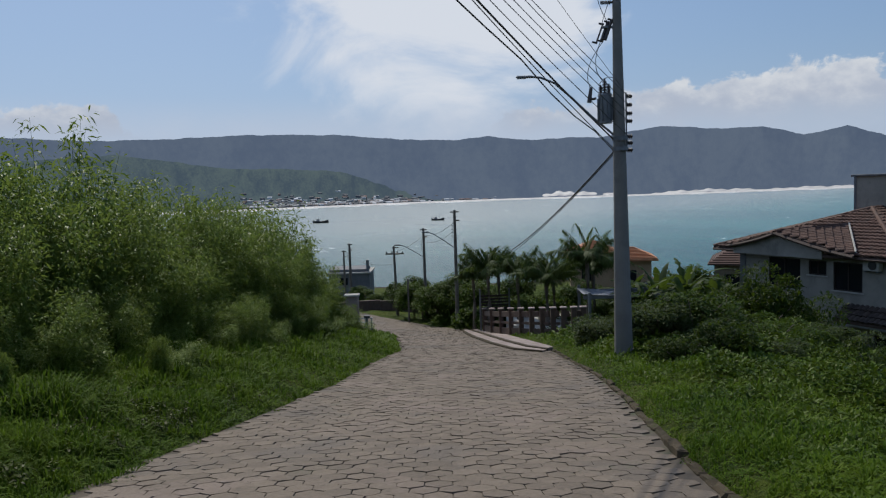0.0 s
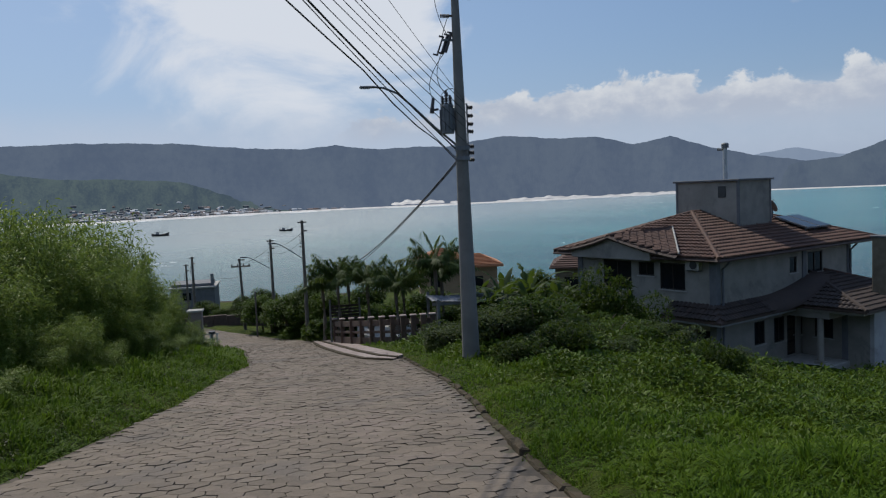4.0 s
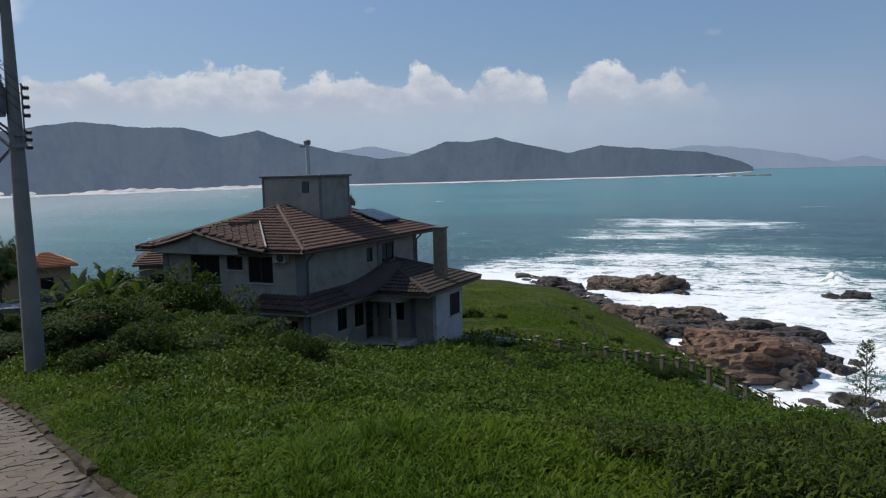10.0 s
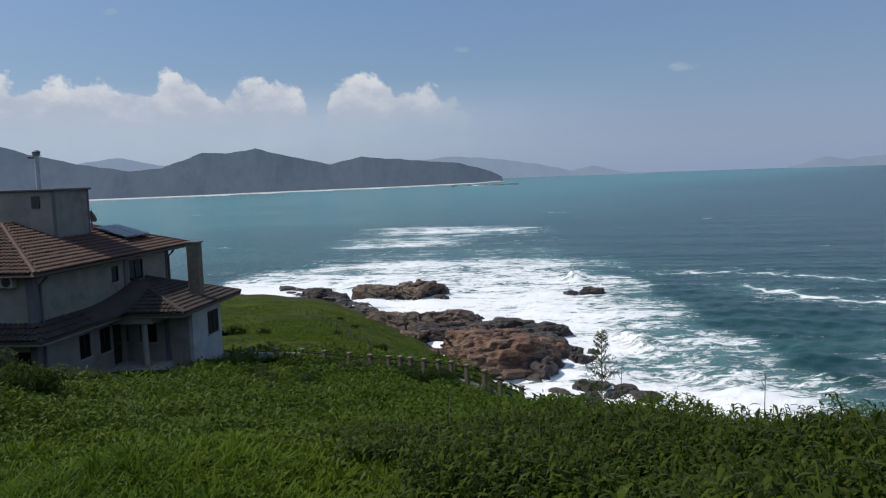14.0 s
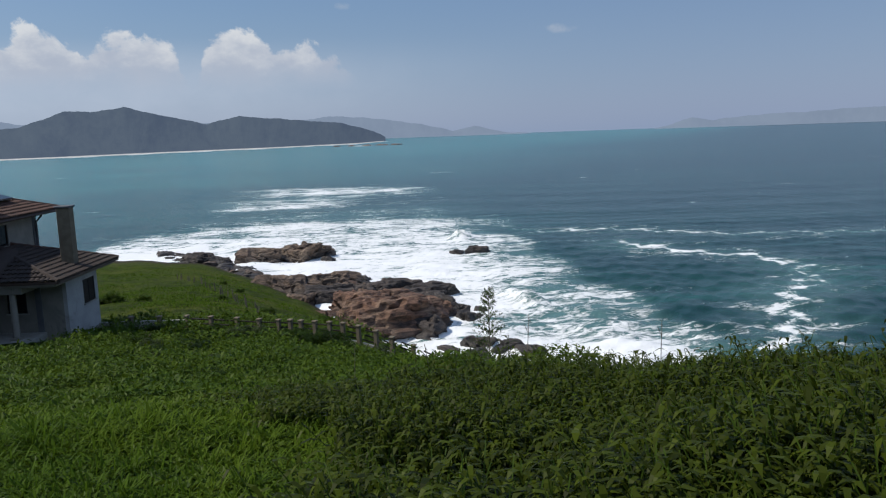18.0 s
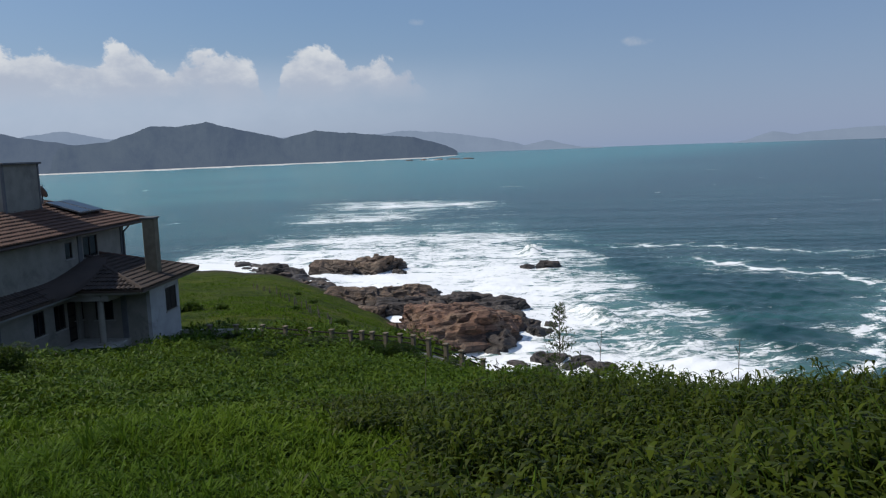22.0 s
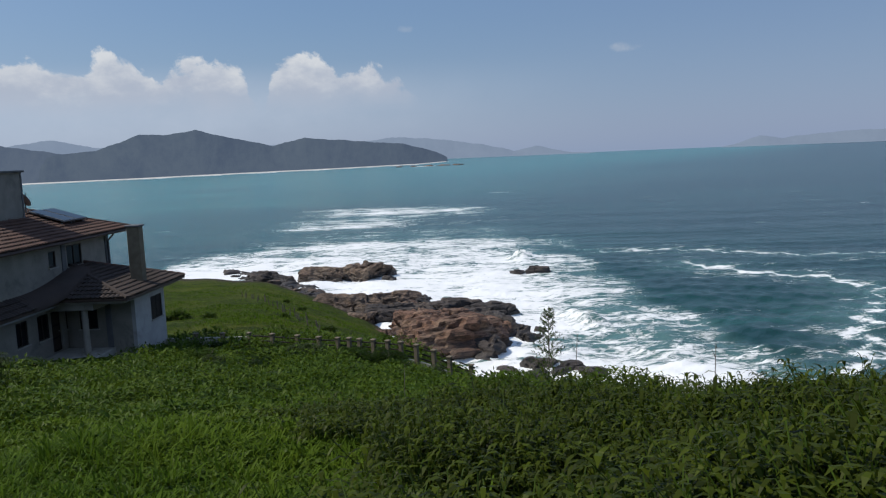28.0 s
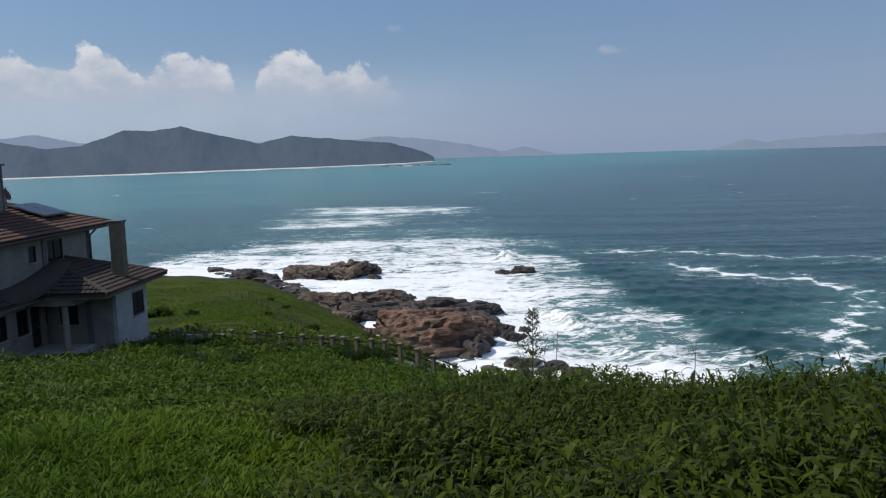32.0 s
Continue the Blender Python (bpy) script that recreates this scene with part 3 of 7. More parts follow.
def sea_material():
    m, tree, bsdf, co = start_mat("green blue sea with foam")
    at = tree.nodes.new("ShaderNodeAttribute")
    at.attribute_name = "foam"
    foam = S(tree, at.outputs["Fac"])
    T = radians(58)
    streak = tex_noise(tree, co, 0.16, 9.0, 0.66, 0.9, (0.42, 1.5, 1.0), T)
    lace = tex_noise(tree, co, 0.8, 7.0, 0.72, 2.2, (0.7, 1.3, 1.0), T)
    patch = tex_noise(tree, co, 0.012, 5.0, 0.6, 0.4, (0.4, 1.5, 1.0), T)
    cloudy = tex_noise(tree, co, 0.045, 5.0, 0.6, 0.5, (0.6, 1.3, 1.0), T)
    specks = tex_noise(tree, co, 0.05, 9.0, 0.72, 0.8, (0.5, 1.5, 1.0), T)
    ridge1 = (tex_noise(tree, co, 0.17, 7.0, 0.62, 1.6, (0.55, 1.4, 1.0), T) - 0.5)._op("ABSOLUTE").step(0.11, 0.0)
    ridge2 = (tex_noise(tree, co, 0.52, 6.0, 0.65, 1.3, (0.7, 1.3, 1.0), T) - 0.5)._op("ABSOLUTE").step(0.12, 0.0)
    val = foam * 1.5 + ridge1 * 0.42 + ridge2 * 0.36 + (cloudy - 0.5) * 1.3 + (streak - 0.5) * 2.2 + (lace - 0.5) * 1.25 - 1.17
    white = val.step(0.0, 0.5) * 0.95
    caps = (specks - 0.658).step(0.0, 0.05) * 0.6
    white = (white + caps).clamp()
    sep0 = tree.nodes.new("ShaderNodeSeparateXYZ")
    tree.links.new(co, sep0.inputs[0])
    shoal = S(tree, sep0.outputs[1]).step(10.0, 420.0)
    deep = mixed(tree, patch.step(0.35, 0.66), (0.004, 0.032, 0.032), (0.012, 0.056, 0.053))
    open_bay = mixed(tree, patch.step(0.35, 0.66), (0.010, 0.128, 0.128), (0.030, 0.195, 0.180))
    col = mixed(tree, shoal, deep, open_bay)
    band = tex_noise(tree, co, 0.085, 6.0, 0.7, 0.6, (0.35, 1.9, 1.0), T)
    col = mixed(tree, band.step(0.50, 0.68) * 0.55, col, (0.003, 0.030, 0.036))
    col = mixed(tree, band.step(0.46, 0.32) * 0.35, col, (0.05, 0.16, 0.155))
    col = mixed(tree, (foam * 1.5 + streak * 0.8 - 0.5).step(0.0, 0.9) * 0.7, col, (0.13, 0.25, 0.245))
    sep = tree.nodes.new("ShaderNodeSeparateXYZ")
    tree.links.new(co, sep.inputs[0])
    # Silvery sun and cloud reflection on the left bay, mixed into the base colour.
    sky_glare = (S(tree, sep.outputs[1]) - S(tree, sep.outputs[0]) * 1.25).step(40.0, 520.0) * 0.90
    col = mixed(tree, sky_glare, col, (0.35, 0.375, 0.345))
    col = mixed(tree, white, col, (0.90, 0.905, 0.91))
    tree.links.new(col, bsdf.inputs["Base Color"])
    tree.links.new((white * 0.6 + 0.2).out, bsdf.inputs["Roughness"])
    bsdf.inputs["Specular IOR Level"].default_value = 0.15
    ripple = tex_noise(tree, co, 0.9, 5.0, 0.6, 0.3, (0.7, 1.2, 1.0))
    chop = tex_noise(tree, co, 0.16, 4.0, 0.6, 0.3, (0.7, 1.2, 1.0))
    bump(tree, bsdf, ripple * 0.35 + chop * 1.0 + white * 0.3, 0.55, 0.9)
    return m


sr = np.concatenate([np.linspace(44, 190, 190), np.geomspace(191.5, 420, 60), np.geomspace(430, 4900, 70)])
sa = np.concatenate([np.linspace(-70, 36, 107)[:-1], np.linspace(36, 100, 330)[:-1], np.linspace(100, 150, 40)])
sv, sf = polar_sheet(sr, sa, swell_z)
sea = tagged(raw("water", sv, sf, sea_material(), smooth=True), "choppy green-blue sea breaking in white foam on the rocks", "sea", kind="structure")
sea.data.attributes.new("foam", "FLOAT", "POINT").data.foreach_set("value", surf(sv[:, 0], sv[:, 1]).astype(np.float32))


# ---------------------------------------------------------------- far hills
# Distance haze is put in as a blue emission over dulled base colours.
def hill_material(name, c1, c2, haze_glow, scale=0.004, air=(0.265, 0.36, 0.56)):
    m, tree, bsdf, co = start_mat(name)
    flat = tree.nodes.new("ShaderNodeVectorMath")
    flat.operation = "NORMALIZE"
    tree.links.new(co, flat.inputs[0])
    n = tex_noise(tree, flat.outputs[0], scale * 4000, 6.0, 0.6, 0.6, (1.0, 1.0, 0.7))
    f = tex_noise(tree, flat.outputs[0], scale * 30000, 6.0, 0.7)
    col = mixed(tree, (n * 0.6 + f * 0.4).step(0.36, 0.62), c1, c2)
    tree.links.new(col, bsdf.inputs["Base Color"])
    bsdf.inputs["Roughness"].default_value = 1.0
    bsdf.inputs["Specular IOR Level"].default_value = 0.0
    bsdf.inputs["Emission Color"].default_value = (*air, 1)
    bsdf.inputs["Emission Strength"].default_value = haze_glow
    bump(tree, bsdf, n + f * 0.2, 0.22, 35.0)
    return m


def ridge(name, label, az, el, front, back, mat, seed, rough=0.0):
    """A range of hills: its skyline by bearing and elevation in degrees, from the foot at front to the crest at back."""
    a = np.arange(az[0], az[-1] + 0.01, 0.15)
    top = np.interp(a, az, el) + 0.03 * np.sin(a * 3.1 + seed) * np.sin(a * 1.3) + 0.02 * np.sin(a * 8.3 + 2 * seed) * np.sin(a * 5.1 + seed)
    f0 = front(a) if callable(front) else np.full_like(a, front)
    rows, n = [], 34
    for i in range(n):
        f = i / (n - 1)
        r = f0 + (back - f0) * f
        crest = 1.6 + back * np.tan(np.radians(top))
        shape = smooth(0, 1.0, np.array([f]))[0] * 0.55 + f * 0.45
        spur = rough * (crest - SEA) * (np.sin(a * 0.45 + 5 * f + seed) * np.sin(a * 0.83 - 4 * f + seed) + 0.5 * np.sin(a * 2.1 + 9 * f) * np.sin(a * 1.3 - 7 * f + seed)) * math.sin(math.pi * f)
        z = SEA - 1 + (crest - SEA + 1) * shape + spur
        rows.append(np.stack([r * np.sin(np.radians(a)), r * np.cos(np.radians(a)), z], -1))
    z = rows[-1].copy()
    z[:, :2] *= 1.15
    z[:, 2] = SEA - 5
    rows.append(z)
    v = np.array(rows)
    m = v.shape[1]
    i, j = np.meshgrid(np.arange(n), np.arange(m - 1), indexing="ij")
    q = (i * m + j).ravel()
    return tagged(raw(name, v.reshape(-1, 3), np.stack([q, q + m, q + m + 1, q + 1], 1)[:, ::-1], mat, smooth=True), label, "hills", kind="structure")


# The painted haze is strongest on the furthest hills.
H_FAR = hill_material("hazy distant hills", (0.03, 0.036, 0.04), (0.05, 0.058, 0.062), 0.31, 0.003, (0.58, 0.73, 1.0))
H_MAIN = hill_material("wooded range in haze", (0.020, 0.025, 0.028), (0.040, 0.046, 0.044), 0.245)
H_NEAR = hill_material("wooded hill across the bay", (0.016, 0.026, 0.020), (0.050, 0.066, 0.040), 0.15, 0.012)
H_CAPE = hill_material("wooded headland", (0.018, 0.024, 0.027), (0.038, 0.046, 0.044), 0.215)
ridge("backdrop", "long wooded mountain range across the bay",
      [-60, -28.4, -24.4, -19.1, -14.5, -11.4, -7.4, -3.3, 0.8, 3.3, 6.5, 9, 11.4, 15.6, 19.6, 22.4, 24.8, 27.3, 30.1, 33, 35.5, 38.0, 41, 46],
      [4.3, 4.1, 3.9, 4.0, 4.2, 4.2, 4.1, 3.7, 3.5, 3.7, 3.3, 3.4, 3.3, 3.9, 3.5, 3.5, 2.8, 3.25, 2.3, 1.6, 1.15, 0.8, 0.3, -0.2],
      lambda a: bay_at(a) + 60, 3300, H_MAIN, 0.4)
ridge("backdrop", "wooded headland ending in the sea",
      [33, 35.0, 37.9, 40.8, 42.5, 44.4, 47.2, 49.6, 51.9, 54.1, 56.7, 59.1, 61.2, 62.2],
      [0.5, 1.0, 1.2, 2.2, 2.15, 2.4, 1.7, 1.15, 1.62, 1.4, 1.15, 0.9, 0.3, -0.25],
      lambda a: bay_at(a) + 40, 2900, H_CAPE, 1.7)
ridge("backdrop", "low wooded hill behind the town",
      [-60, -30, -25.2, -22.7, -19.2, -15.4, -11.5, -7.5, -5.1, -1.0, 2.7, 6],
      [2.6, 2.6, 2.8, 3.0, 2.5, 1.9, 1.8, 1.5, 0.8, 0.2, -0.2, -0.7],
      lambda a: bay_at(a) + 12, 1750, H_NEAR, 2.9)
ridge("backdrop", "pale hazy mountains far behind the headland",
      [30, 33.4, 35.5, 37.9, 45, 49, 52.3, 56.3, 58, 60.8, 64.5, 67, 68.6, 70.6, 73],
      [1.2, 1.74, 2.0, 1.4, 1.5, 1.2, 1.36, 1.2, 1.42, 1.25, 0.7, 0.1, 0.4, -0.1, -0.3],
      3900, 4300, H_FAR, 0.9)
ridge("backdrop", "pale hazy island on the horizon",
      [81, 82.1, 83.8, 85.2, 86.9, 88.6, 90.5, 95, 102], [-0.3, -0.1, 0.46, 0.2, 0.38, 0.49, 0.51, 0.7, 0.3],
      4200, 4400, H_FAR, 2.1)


# ---------------------------------------------------------------- the white house on the slope
HOUSE = pose(19.15, 32.79, -7.5, 0, 0, 25.0)


def inside(poly, a, b):
    """Whether the points (a, b) lie in the convex polygon poly, given anticlockwise."""
    ok = np.ones(len(a), bool)
    for (x0, y0), (x1, y1) in zip(poly, poly[1:] + poly[:1]):
        ok &= (x1 - x0) * (b - y0) - (y1 - y0) * (a - x0) >= -0.02
    return ok


def tiled_plane(pts, parent, mat, rnd, width=0.24, course=0.36, single=0):
    """Arched roof tiles over a sloping polygon; its first edge is the eave. The lowest courses may be pieces of their own."""
    p = [Vector(q) for q in pts]
    e = (p[1] - p[0]).normalized()
    nrm = e.cross(p[2] - p[0]).normalized()
    if nrm.z < 0:
        nrm = -nrm
    s = nrm.cross(e).normalized()
    flat = [((q - p[0]).dot(e), (q - p[0]).dot(s)) for q in p]
    if (flat[1][0] - flat[0][0]) * (flat[2][1] - flat[0][1]) - (flat[1][1] - flat[0][1]) * (flat[2][0] - flat[0][0]) < 0:
        flat = flat[::-1]
    a0, a1 = min(q[0] for q in flat), max(q[0] for q in flat)
    b1 = max(q[1] for q in flat)
    ca, cb = np.meshgrid(np.arange(a0 + width / 2, a1, width), np.arange(course / 2, b1, course))
    ca, cb = ca.ravel(), cb.ravel()
    keep = inside(flat, ca, cb)
    ca, cb = ca[keep], cb[keep]
    # one tile: an arch, thicker at its lower lip
    xs = np.array([-0.5, -0.28, 0.0, 0.28, 0.5]) * width
    hs = np.array([0.0, 0.045, 0.062, 0.045, 0.0])
    lower = np.stack([xs, np.full(5, -course * 0.56), hs + 0.075], 1)
    upper = np.stack([xs, np.full(5, course * 0.5), hs + 0.012], 1)
    lip = np.stack([xs, np.full(5, -course * 0.56), hs + 0.012], 1)
    tv = np.concatenate([lower, upper, lip])
    tf = np.array([[i, i + 1, i + 6, i + 5] for i in range(4)] + [[i + 1, i, i + 10, i + 11] for i in range(4)])
    basis = np.array([list(e), list(s), list(nrm)])
    jit = rnd.normal(0, 0.006, (len(ca), 3))
    order = np.argsort(cb, kind="stable")
    ca, cb = ca[order], cb[order]
    if single:
        me = bpy.data.meshes.new("roof_tile")
        me.from_pydata((tv @ basis).tolist(), [], tf.tolist())
        me.materials.append(mat)
        for i in range(min(single, len(ca))):
            ob = new("roof_tile", me)
            ob.parent = parent
            ob.location = p[0] + e * (ca[i] + jit[i, 0]) + s * cb[i] + nrm * abs(jit[i, 2])
        ca, cb, jit = ca[single:], cb[single:], jit[single:]
    if len(ca):
        base = np.array(p[0]) + ca[:, None] * basis[0] + cb[:, None] * basis[1] + jit
        v = (base[:, None, :] + (tv @ basis)[None]).reshape(-1, 3)
        f = (np.arange(len(ca))[:, None, None] * 15 + tf[None]).reshape(-1, 4)
        tagged(raw("roof_tiles", v, f, M_TILE_ISLE if mat is M_TILE else M_TILE_OLD_ISLE, parent), kind="stuff")
    bm = bmesh.new()
    slab(bm, [tuple(q - Vector((0, 0, 0.01))) for q in p], 0.12)
    part("roof_deck", bm, M_SOFFIT, parent)


M_TILE_ISLE = surface("weathered clay roof tiles", (0.052, 0.026, 0.019), (0.124, 0.064, 0.044), 1.1, 0.85, 30, 0.35, (0.075, 0.05, 0.04), island=True)
M_TILE_OLD_ISLE = surface("mossy dark roof tiles", (0.026, 0.020, 0.018), (0.062, 0.042, 0.034), 1.1, 0.9, 30, 0.35, (0.05, 0.042, 0.036), island=True)


def hip_caps(parent, p, q, mat):
    """A row of capping tiles along a hip or ridge."""
    p, q = Vector(p), Vector(q)
    n = max(2, int((q - p).length / 0.38))
    bm = bmesh.new()
    for i in range(n):
        a, b = p.lerp(q, i / n), p.lerp(q, (i + 1.12) / n)
        rod(bm, a + Vector((0, 0, 0.03)), b + Vector((0, 0, 0.07)), 0.105, 0.085, 8)
    part("ridge_tiles", bm, mat, parent)


def wall_with_holes(parent, name, axis, at, a, b, z0, z1, holes, thick, mat, label=""):
    """A straight wall with rectangular openings right through it. axis 'u': it runs along v at u = at; 'v': along u at v = at."""
    cuts = sorted({a, b, *[h[0] for h in holes], *[h[1] for h in holes]})
    lev = sorted({z0, z1, *[h[2] for h in holes], *[h[3] for h in holes]})
    bm = bmesh.new()
    for p, q in zip(cuts, cuts[1:]):
        run = None
        for r, s in zip(lev, lev[1:]):
            m, n = (p + q) / 2, (r + s) / 2
            hole = any(h[0] < m < h[1] and h[2] < n < h[3] for h in holes)
            if not hole:
                run = (run[0], s) if run else (r, s)
            if run and (hole or s == lev[-1]):
                lo, hi = (at, p, run[0]), (at + thick, q, run[1])
                if axis == "v":
                    lo, hi = (p, at, run[0]), (q, at + thick, run[1])
                box(bm, lo, hi)
                run = None
    bmesh.ops.remove_doubles(bm, verts=bm.verts, dist=0.001)
    return part(name, bm, mat, parent, label)


def window(parent, axis, at, a, b, z0, z1, kind="pane"):
    """A framed window set in an opening: frame, mullion, dark panes and a sill."""
    w = empty("window")
    w.parent = parent
    d = 0.10

    def bx(bm, p, q, r, s, t0, t1):
        if axis == "u":
            return box(bm, (at + t0, p, r), (at + t1, q, s))
        return box(bm, (p, at + t0, r), (q, at + t1, s))

    bm = bmesh.new()
    f = 0.055
    bx(bm, a, a + f, z0, z1, 0.03, d), bx(bm, b - f, b, z0, z1, 0.03, d)
    bx(bm, a + f, b - f, z1 - f, z1, 0.03, d), bx(bm, a + f, b - f, z0, z0 + f, 0.03, d)
    part("frame", bm, M_FRAME, w)
    n = 2 if b - a > 0.8 else 1
    wd = (b - a - 2 * f) / n
    for i in range(n):
        p = a + f + i * wd
        bm = bmesh.new()
        if kind == "shutter":
            bx(bm, p + 0.01, p + wd - 0.01, z0 + f, z1 - f, 0.05, 0.075)
            slats = []
            for k in range(int((z1 - z0 - 2 * f) / 0.11)):
                z = z0 + f + 0.03 + k * 0.11
                slats.append(bx(bmesh.new(), p + 0.05, p + wd - 0.05, z, z + 0.07, 0.035, 0.0495))
            part("shutter", bm, M_SHUTTER, w)
            for sl in slats:
                part("slat", sl, M_SHUTTER, w)
        else:
            bx(bm, p + 0.02, p + wd - 0.02, z0 + f, z1 - f, 0.07, 0.085)
            part("pane", bm, M_GLASS, w)
            if i:
                bm = bmesh.new()
                bx(bm, p - 0.025, p + 0.025, z0 + f, z1 - f, 0.035, 0.095)
                part("mullion", bm, M_FRAME, w)
    bm = bmesh.new()
    bx(bm, a - 0.08, b + 0.08, z0 - 0.06, z0, -0.07, 0.06)
    part("sill", bm, M_STONE, w)
    return w


def glass_mat():
    m, tree, bsdf, co = start_mat("dark window glass")
    n = tex_noise(tree, co, 2.0, 3.0)
    col = mixed(tree, n, (0.006, 0.007, 0.009), (0.014, 0.016, 0.02))
    tree.links.new(col, bsdf.inputs["Base Color"])
    bsdf.inputs["Roughness"].default_value = 0.12
    bsdf.inputs["Specular IOR Level"].default_value = 0.2
    return m


M_GLASS = glass_mat()


def build_house():
    rnd = np.random.default_rng(4)
    h = empty("house", HOUSE, label="two-storey white plastered house with brown tiled hip roofs", category="house")
    EV, AP = 5.56, 7.42
    # walls of the two storeys
    left = [(4.97, 6.87, 3.72, 5.19), (3.52, 4.5, 4.5, 5.18), (1.68, 3.16, 3.89, 5.2), (2.0, 2.86, 0.9, 2.16), (0.32, 1.12, 1.0, 2.08)]
    right = [(6.26, 6.92, 4.25, 5.07), (7.97, 9.44, 4.08, 5.18), (3.06, 3.97, 0.98, 2.13), (4.79, 5.74, 0.88, 2.11),
             (5.96, 6.84, 0.02, 2.08), (7.3, 8.3, 0.95, 2.05), (8.9, 10.0, 0.95, 2.05)]
    wall_with_holes(h, "wall", "u", 0.0, 0.0, 8.64, -0.6, 5.5, left, 0.22, M_SHADED_PLASTER)
    wall_with_holes(h, "wall", "v", 0.0, 0.22, 12.3, -0.6, 5.5, right, 0.22, M_SHADED_PLASTER)
    wall_with_holes(h, "wall", "u", 12.08, 0.22, 8.64, -0.6, 5.5, [], 0.22, M_SHADED_PLASTER)
    wall_with_holes(h, "wall", "v", 8.42, 0.22, 12.08, -0.6, 5.5, [], 0.22, M_SHADED_PLASTER)
    bm = bmesh.new()
    box(bm, (0.22, 0.22, 2.7), (12.08, 8.42, 2.9))
    part("floor_slab", bm, M_GREYWALL, h)
    for w in left:
        window(h, "u", 0.0, *w)
    for i, w in enumerate(right):
        if i != 4:
            window(h, "v", 0.0, *w)
    # front door in its opening
    d = empty("door")
    d.parent = h
    bm = bmesh.new()
    box(bm, (5.98, 0.08, 0.02), (6.82, 0.13, 2.06), 0.01)
    leaf = part("door_leaf", bm, M_SHUTTER, d)
    for k in range(3):
        bm = bmesh.new()
        box(bm, (6.08, 0.06, 0.15 + k * 0.63), (6.72, 0.08, 0.65 + k * 0.63), 0.008)
        part("door_panel", bm, M_FRAME, d)
    bm = bmesh.new()
    rod(bm, (6.72, 0.05, 1.0), (6.6, 0.05, 1.0), 0.014)
    part("door_handle", bm, M_GALV, d)
    # corner pilasters and downpipes
    for u, v, z0, z1 in ((-0.06, -0.06, -0.6, 5.5), (12.0, -0.06, 2.9, 5.5), (-0.06, 8.34, -0.6, 5.5), (7.42, -0.06, 2.9, 5.5)):
        bm = bmesh.new()
        box(bm, (u, v, z0), (u + 0.36, v + 0.36, z1), 0.015)
        part("pilaster", bm, M_TRIM, h)
    for u, v in ((12.2, -0.12), (0.42, -0.1)):
        bm = bmesh.new()
        tube(bm, [(u, v - 0.35, 5.35), (u, v, 5.0), (u, v, 2.9 if u > 5 else -0.5)], 0.055, 8)
        part("downpipe", bm, M_TRIM, h)
    # upper hip roof
    A, B, C, D = (-0.6, -0.6, EV), (14.3, -0.6, EV), (14.3, 10.0, EV), (-0.6, 10.0, EV)
    R1, R2 = (4.7, 4.7, AP), (9.0, 4.7, AP)
    roof = empty("roof")
    roof.parent = h
    tiled_plane([A, B, R2, R1], roof, M_TILE, rnd, single=190)
    tiled_plane([D, A, R1], roof, M_TILE, rnd, single=60)
    tiled_plane([B, C, R2], roof, M_TILE, rnd)
    tiled_plane([C, D, R1, R2], roof, M_TILE, rnd)
    for p, q in ((A, R1), (B, R2), (C, R2), (D, R1), (R1, R2)):
        hip_caps(roof, p, q, M_TILE_ISLE)
    # low wide gable over the left wall
    g0, gl, gr = (-0.86, 5.65, 6.52), (-0.86, 8.7, 5.78), (-0.86, 1.45, 5.64)
    b0 = (2.29, 4.25, 6.70)
    tiled_plane([gr, b0, g0], roof, M_TILE, rnd)
    tiled_plane([(0.6, 8.2, 6.06), gl, g0, b0], roof, M_TILE, rnd)
    hip_caps(roof, g0, b0, M_TILE_ISLE)
    bm = bmesh.new()
    for p, q in ((gr, g0), (gl, g0)):
        p, q = Vector(p) - Vector((0.06, 0, 0.08)), Vector(q) - Vector((0.06, 0, 0.08))
        tube(bm, [p.lerp(q, k / 6) - Vector((0, 0, 0.32 * (k / 6) * (1 - k / 6))) for k in range(7)], 0.09, 6)
    part("barge_board", bm, M_SOFFIT, roof)
    bm = bmesh.new()
    for x0, x1 in ((-0.72, -0.5),):
        pr = [(8.5, 5.34), (8.5, 5.66), (5.65, 6.36), (3.2, 5.72), (3.2, 5.34)]
        f0 = [bm.verts.new((x0, a, b)) for a, b in pr]
        f1 = [bm.verts.new((x1, a, b)) for a, b in pr]
        bm.faces.new(f0), bm.faces.new(f1[::-1])
        for i in range(5):
            j = (i + 1) % 5
            bm.faces.new((f0[j], f0[i], f1[i], f1[j]))
    part("gable_wall", bm, M_SHADED_PLASTER, h)
    bm = bmesh.new()
    for p, q in ((A, B), (A, D), (B, C)):
        tube(bm, [Vector(p) - Vector((0, 0, 0.1)), Vector(q) - Vector((0, 0, 0.1))], 0.075, 6)
    part("gutter", bm, M_SOFFIT, roof)
    # soffit boards
    bm = bmesh.new()
    box(bm, (-0.55, -0.55, 5.40), (14.2, 0.0, 5.44)), box(bm, (-0.55, 0.0, 5.40), (0.0, 9.9, 5.44)), box(bm, (12.3, 0.0, 5.40), (14.2, 9.9, 5.44))
    part("soffit", bm, M_SOFFIT, roof)
    # water tank house on the roof, with its cap, flue and dish
    t = empty("tank_house")
    t.parent = h
    bm = bmesh.new()
    box(bm, (5.55, 2.4, 6.2), (8.55, 6.3, 9.05))
    part("tank_wall", bm, M_SHADED_PLASTER, t)
    bm = bmesh.new()
    box(bm, (5.4, 2.25, 9.05), (8.7, 6.45, 9.16), 0.02)
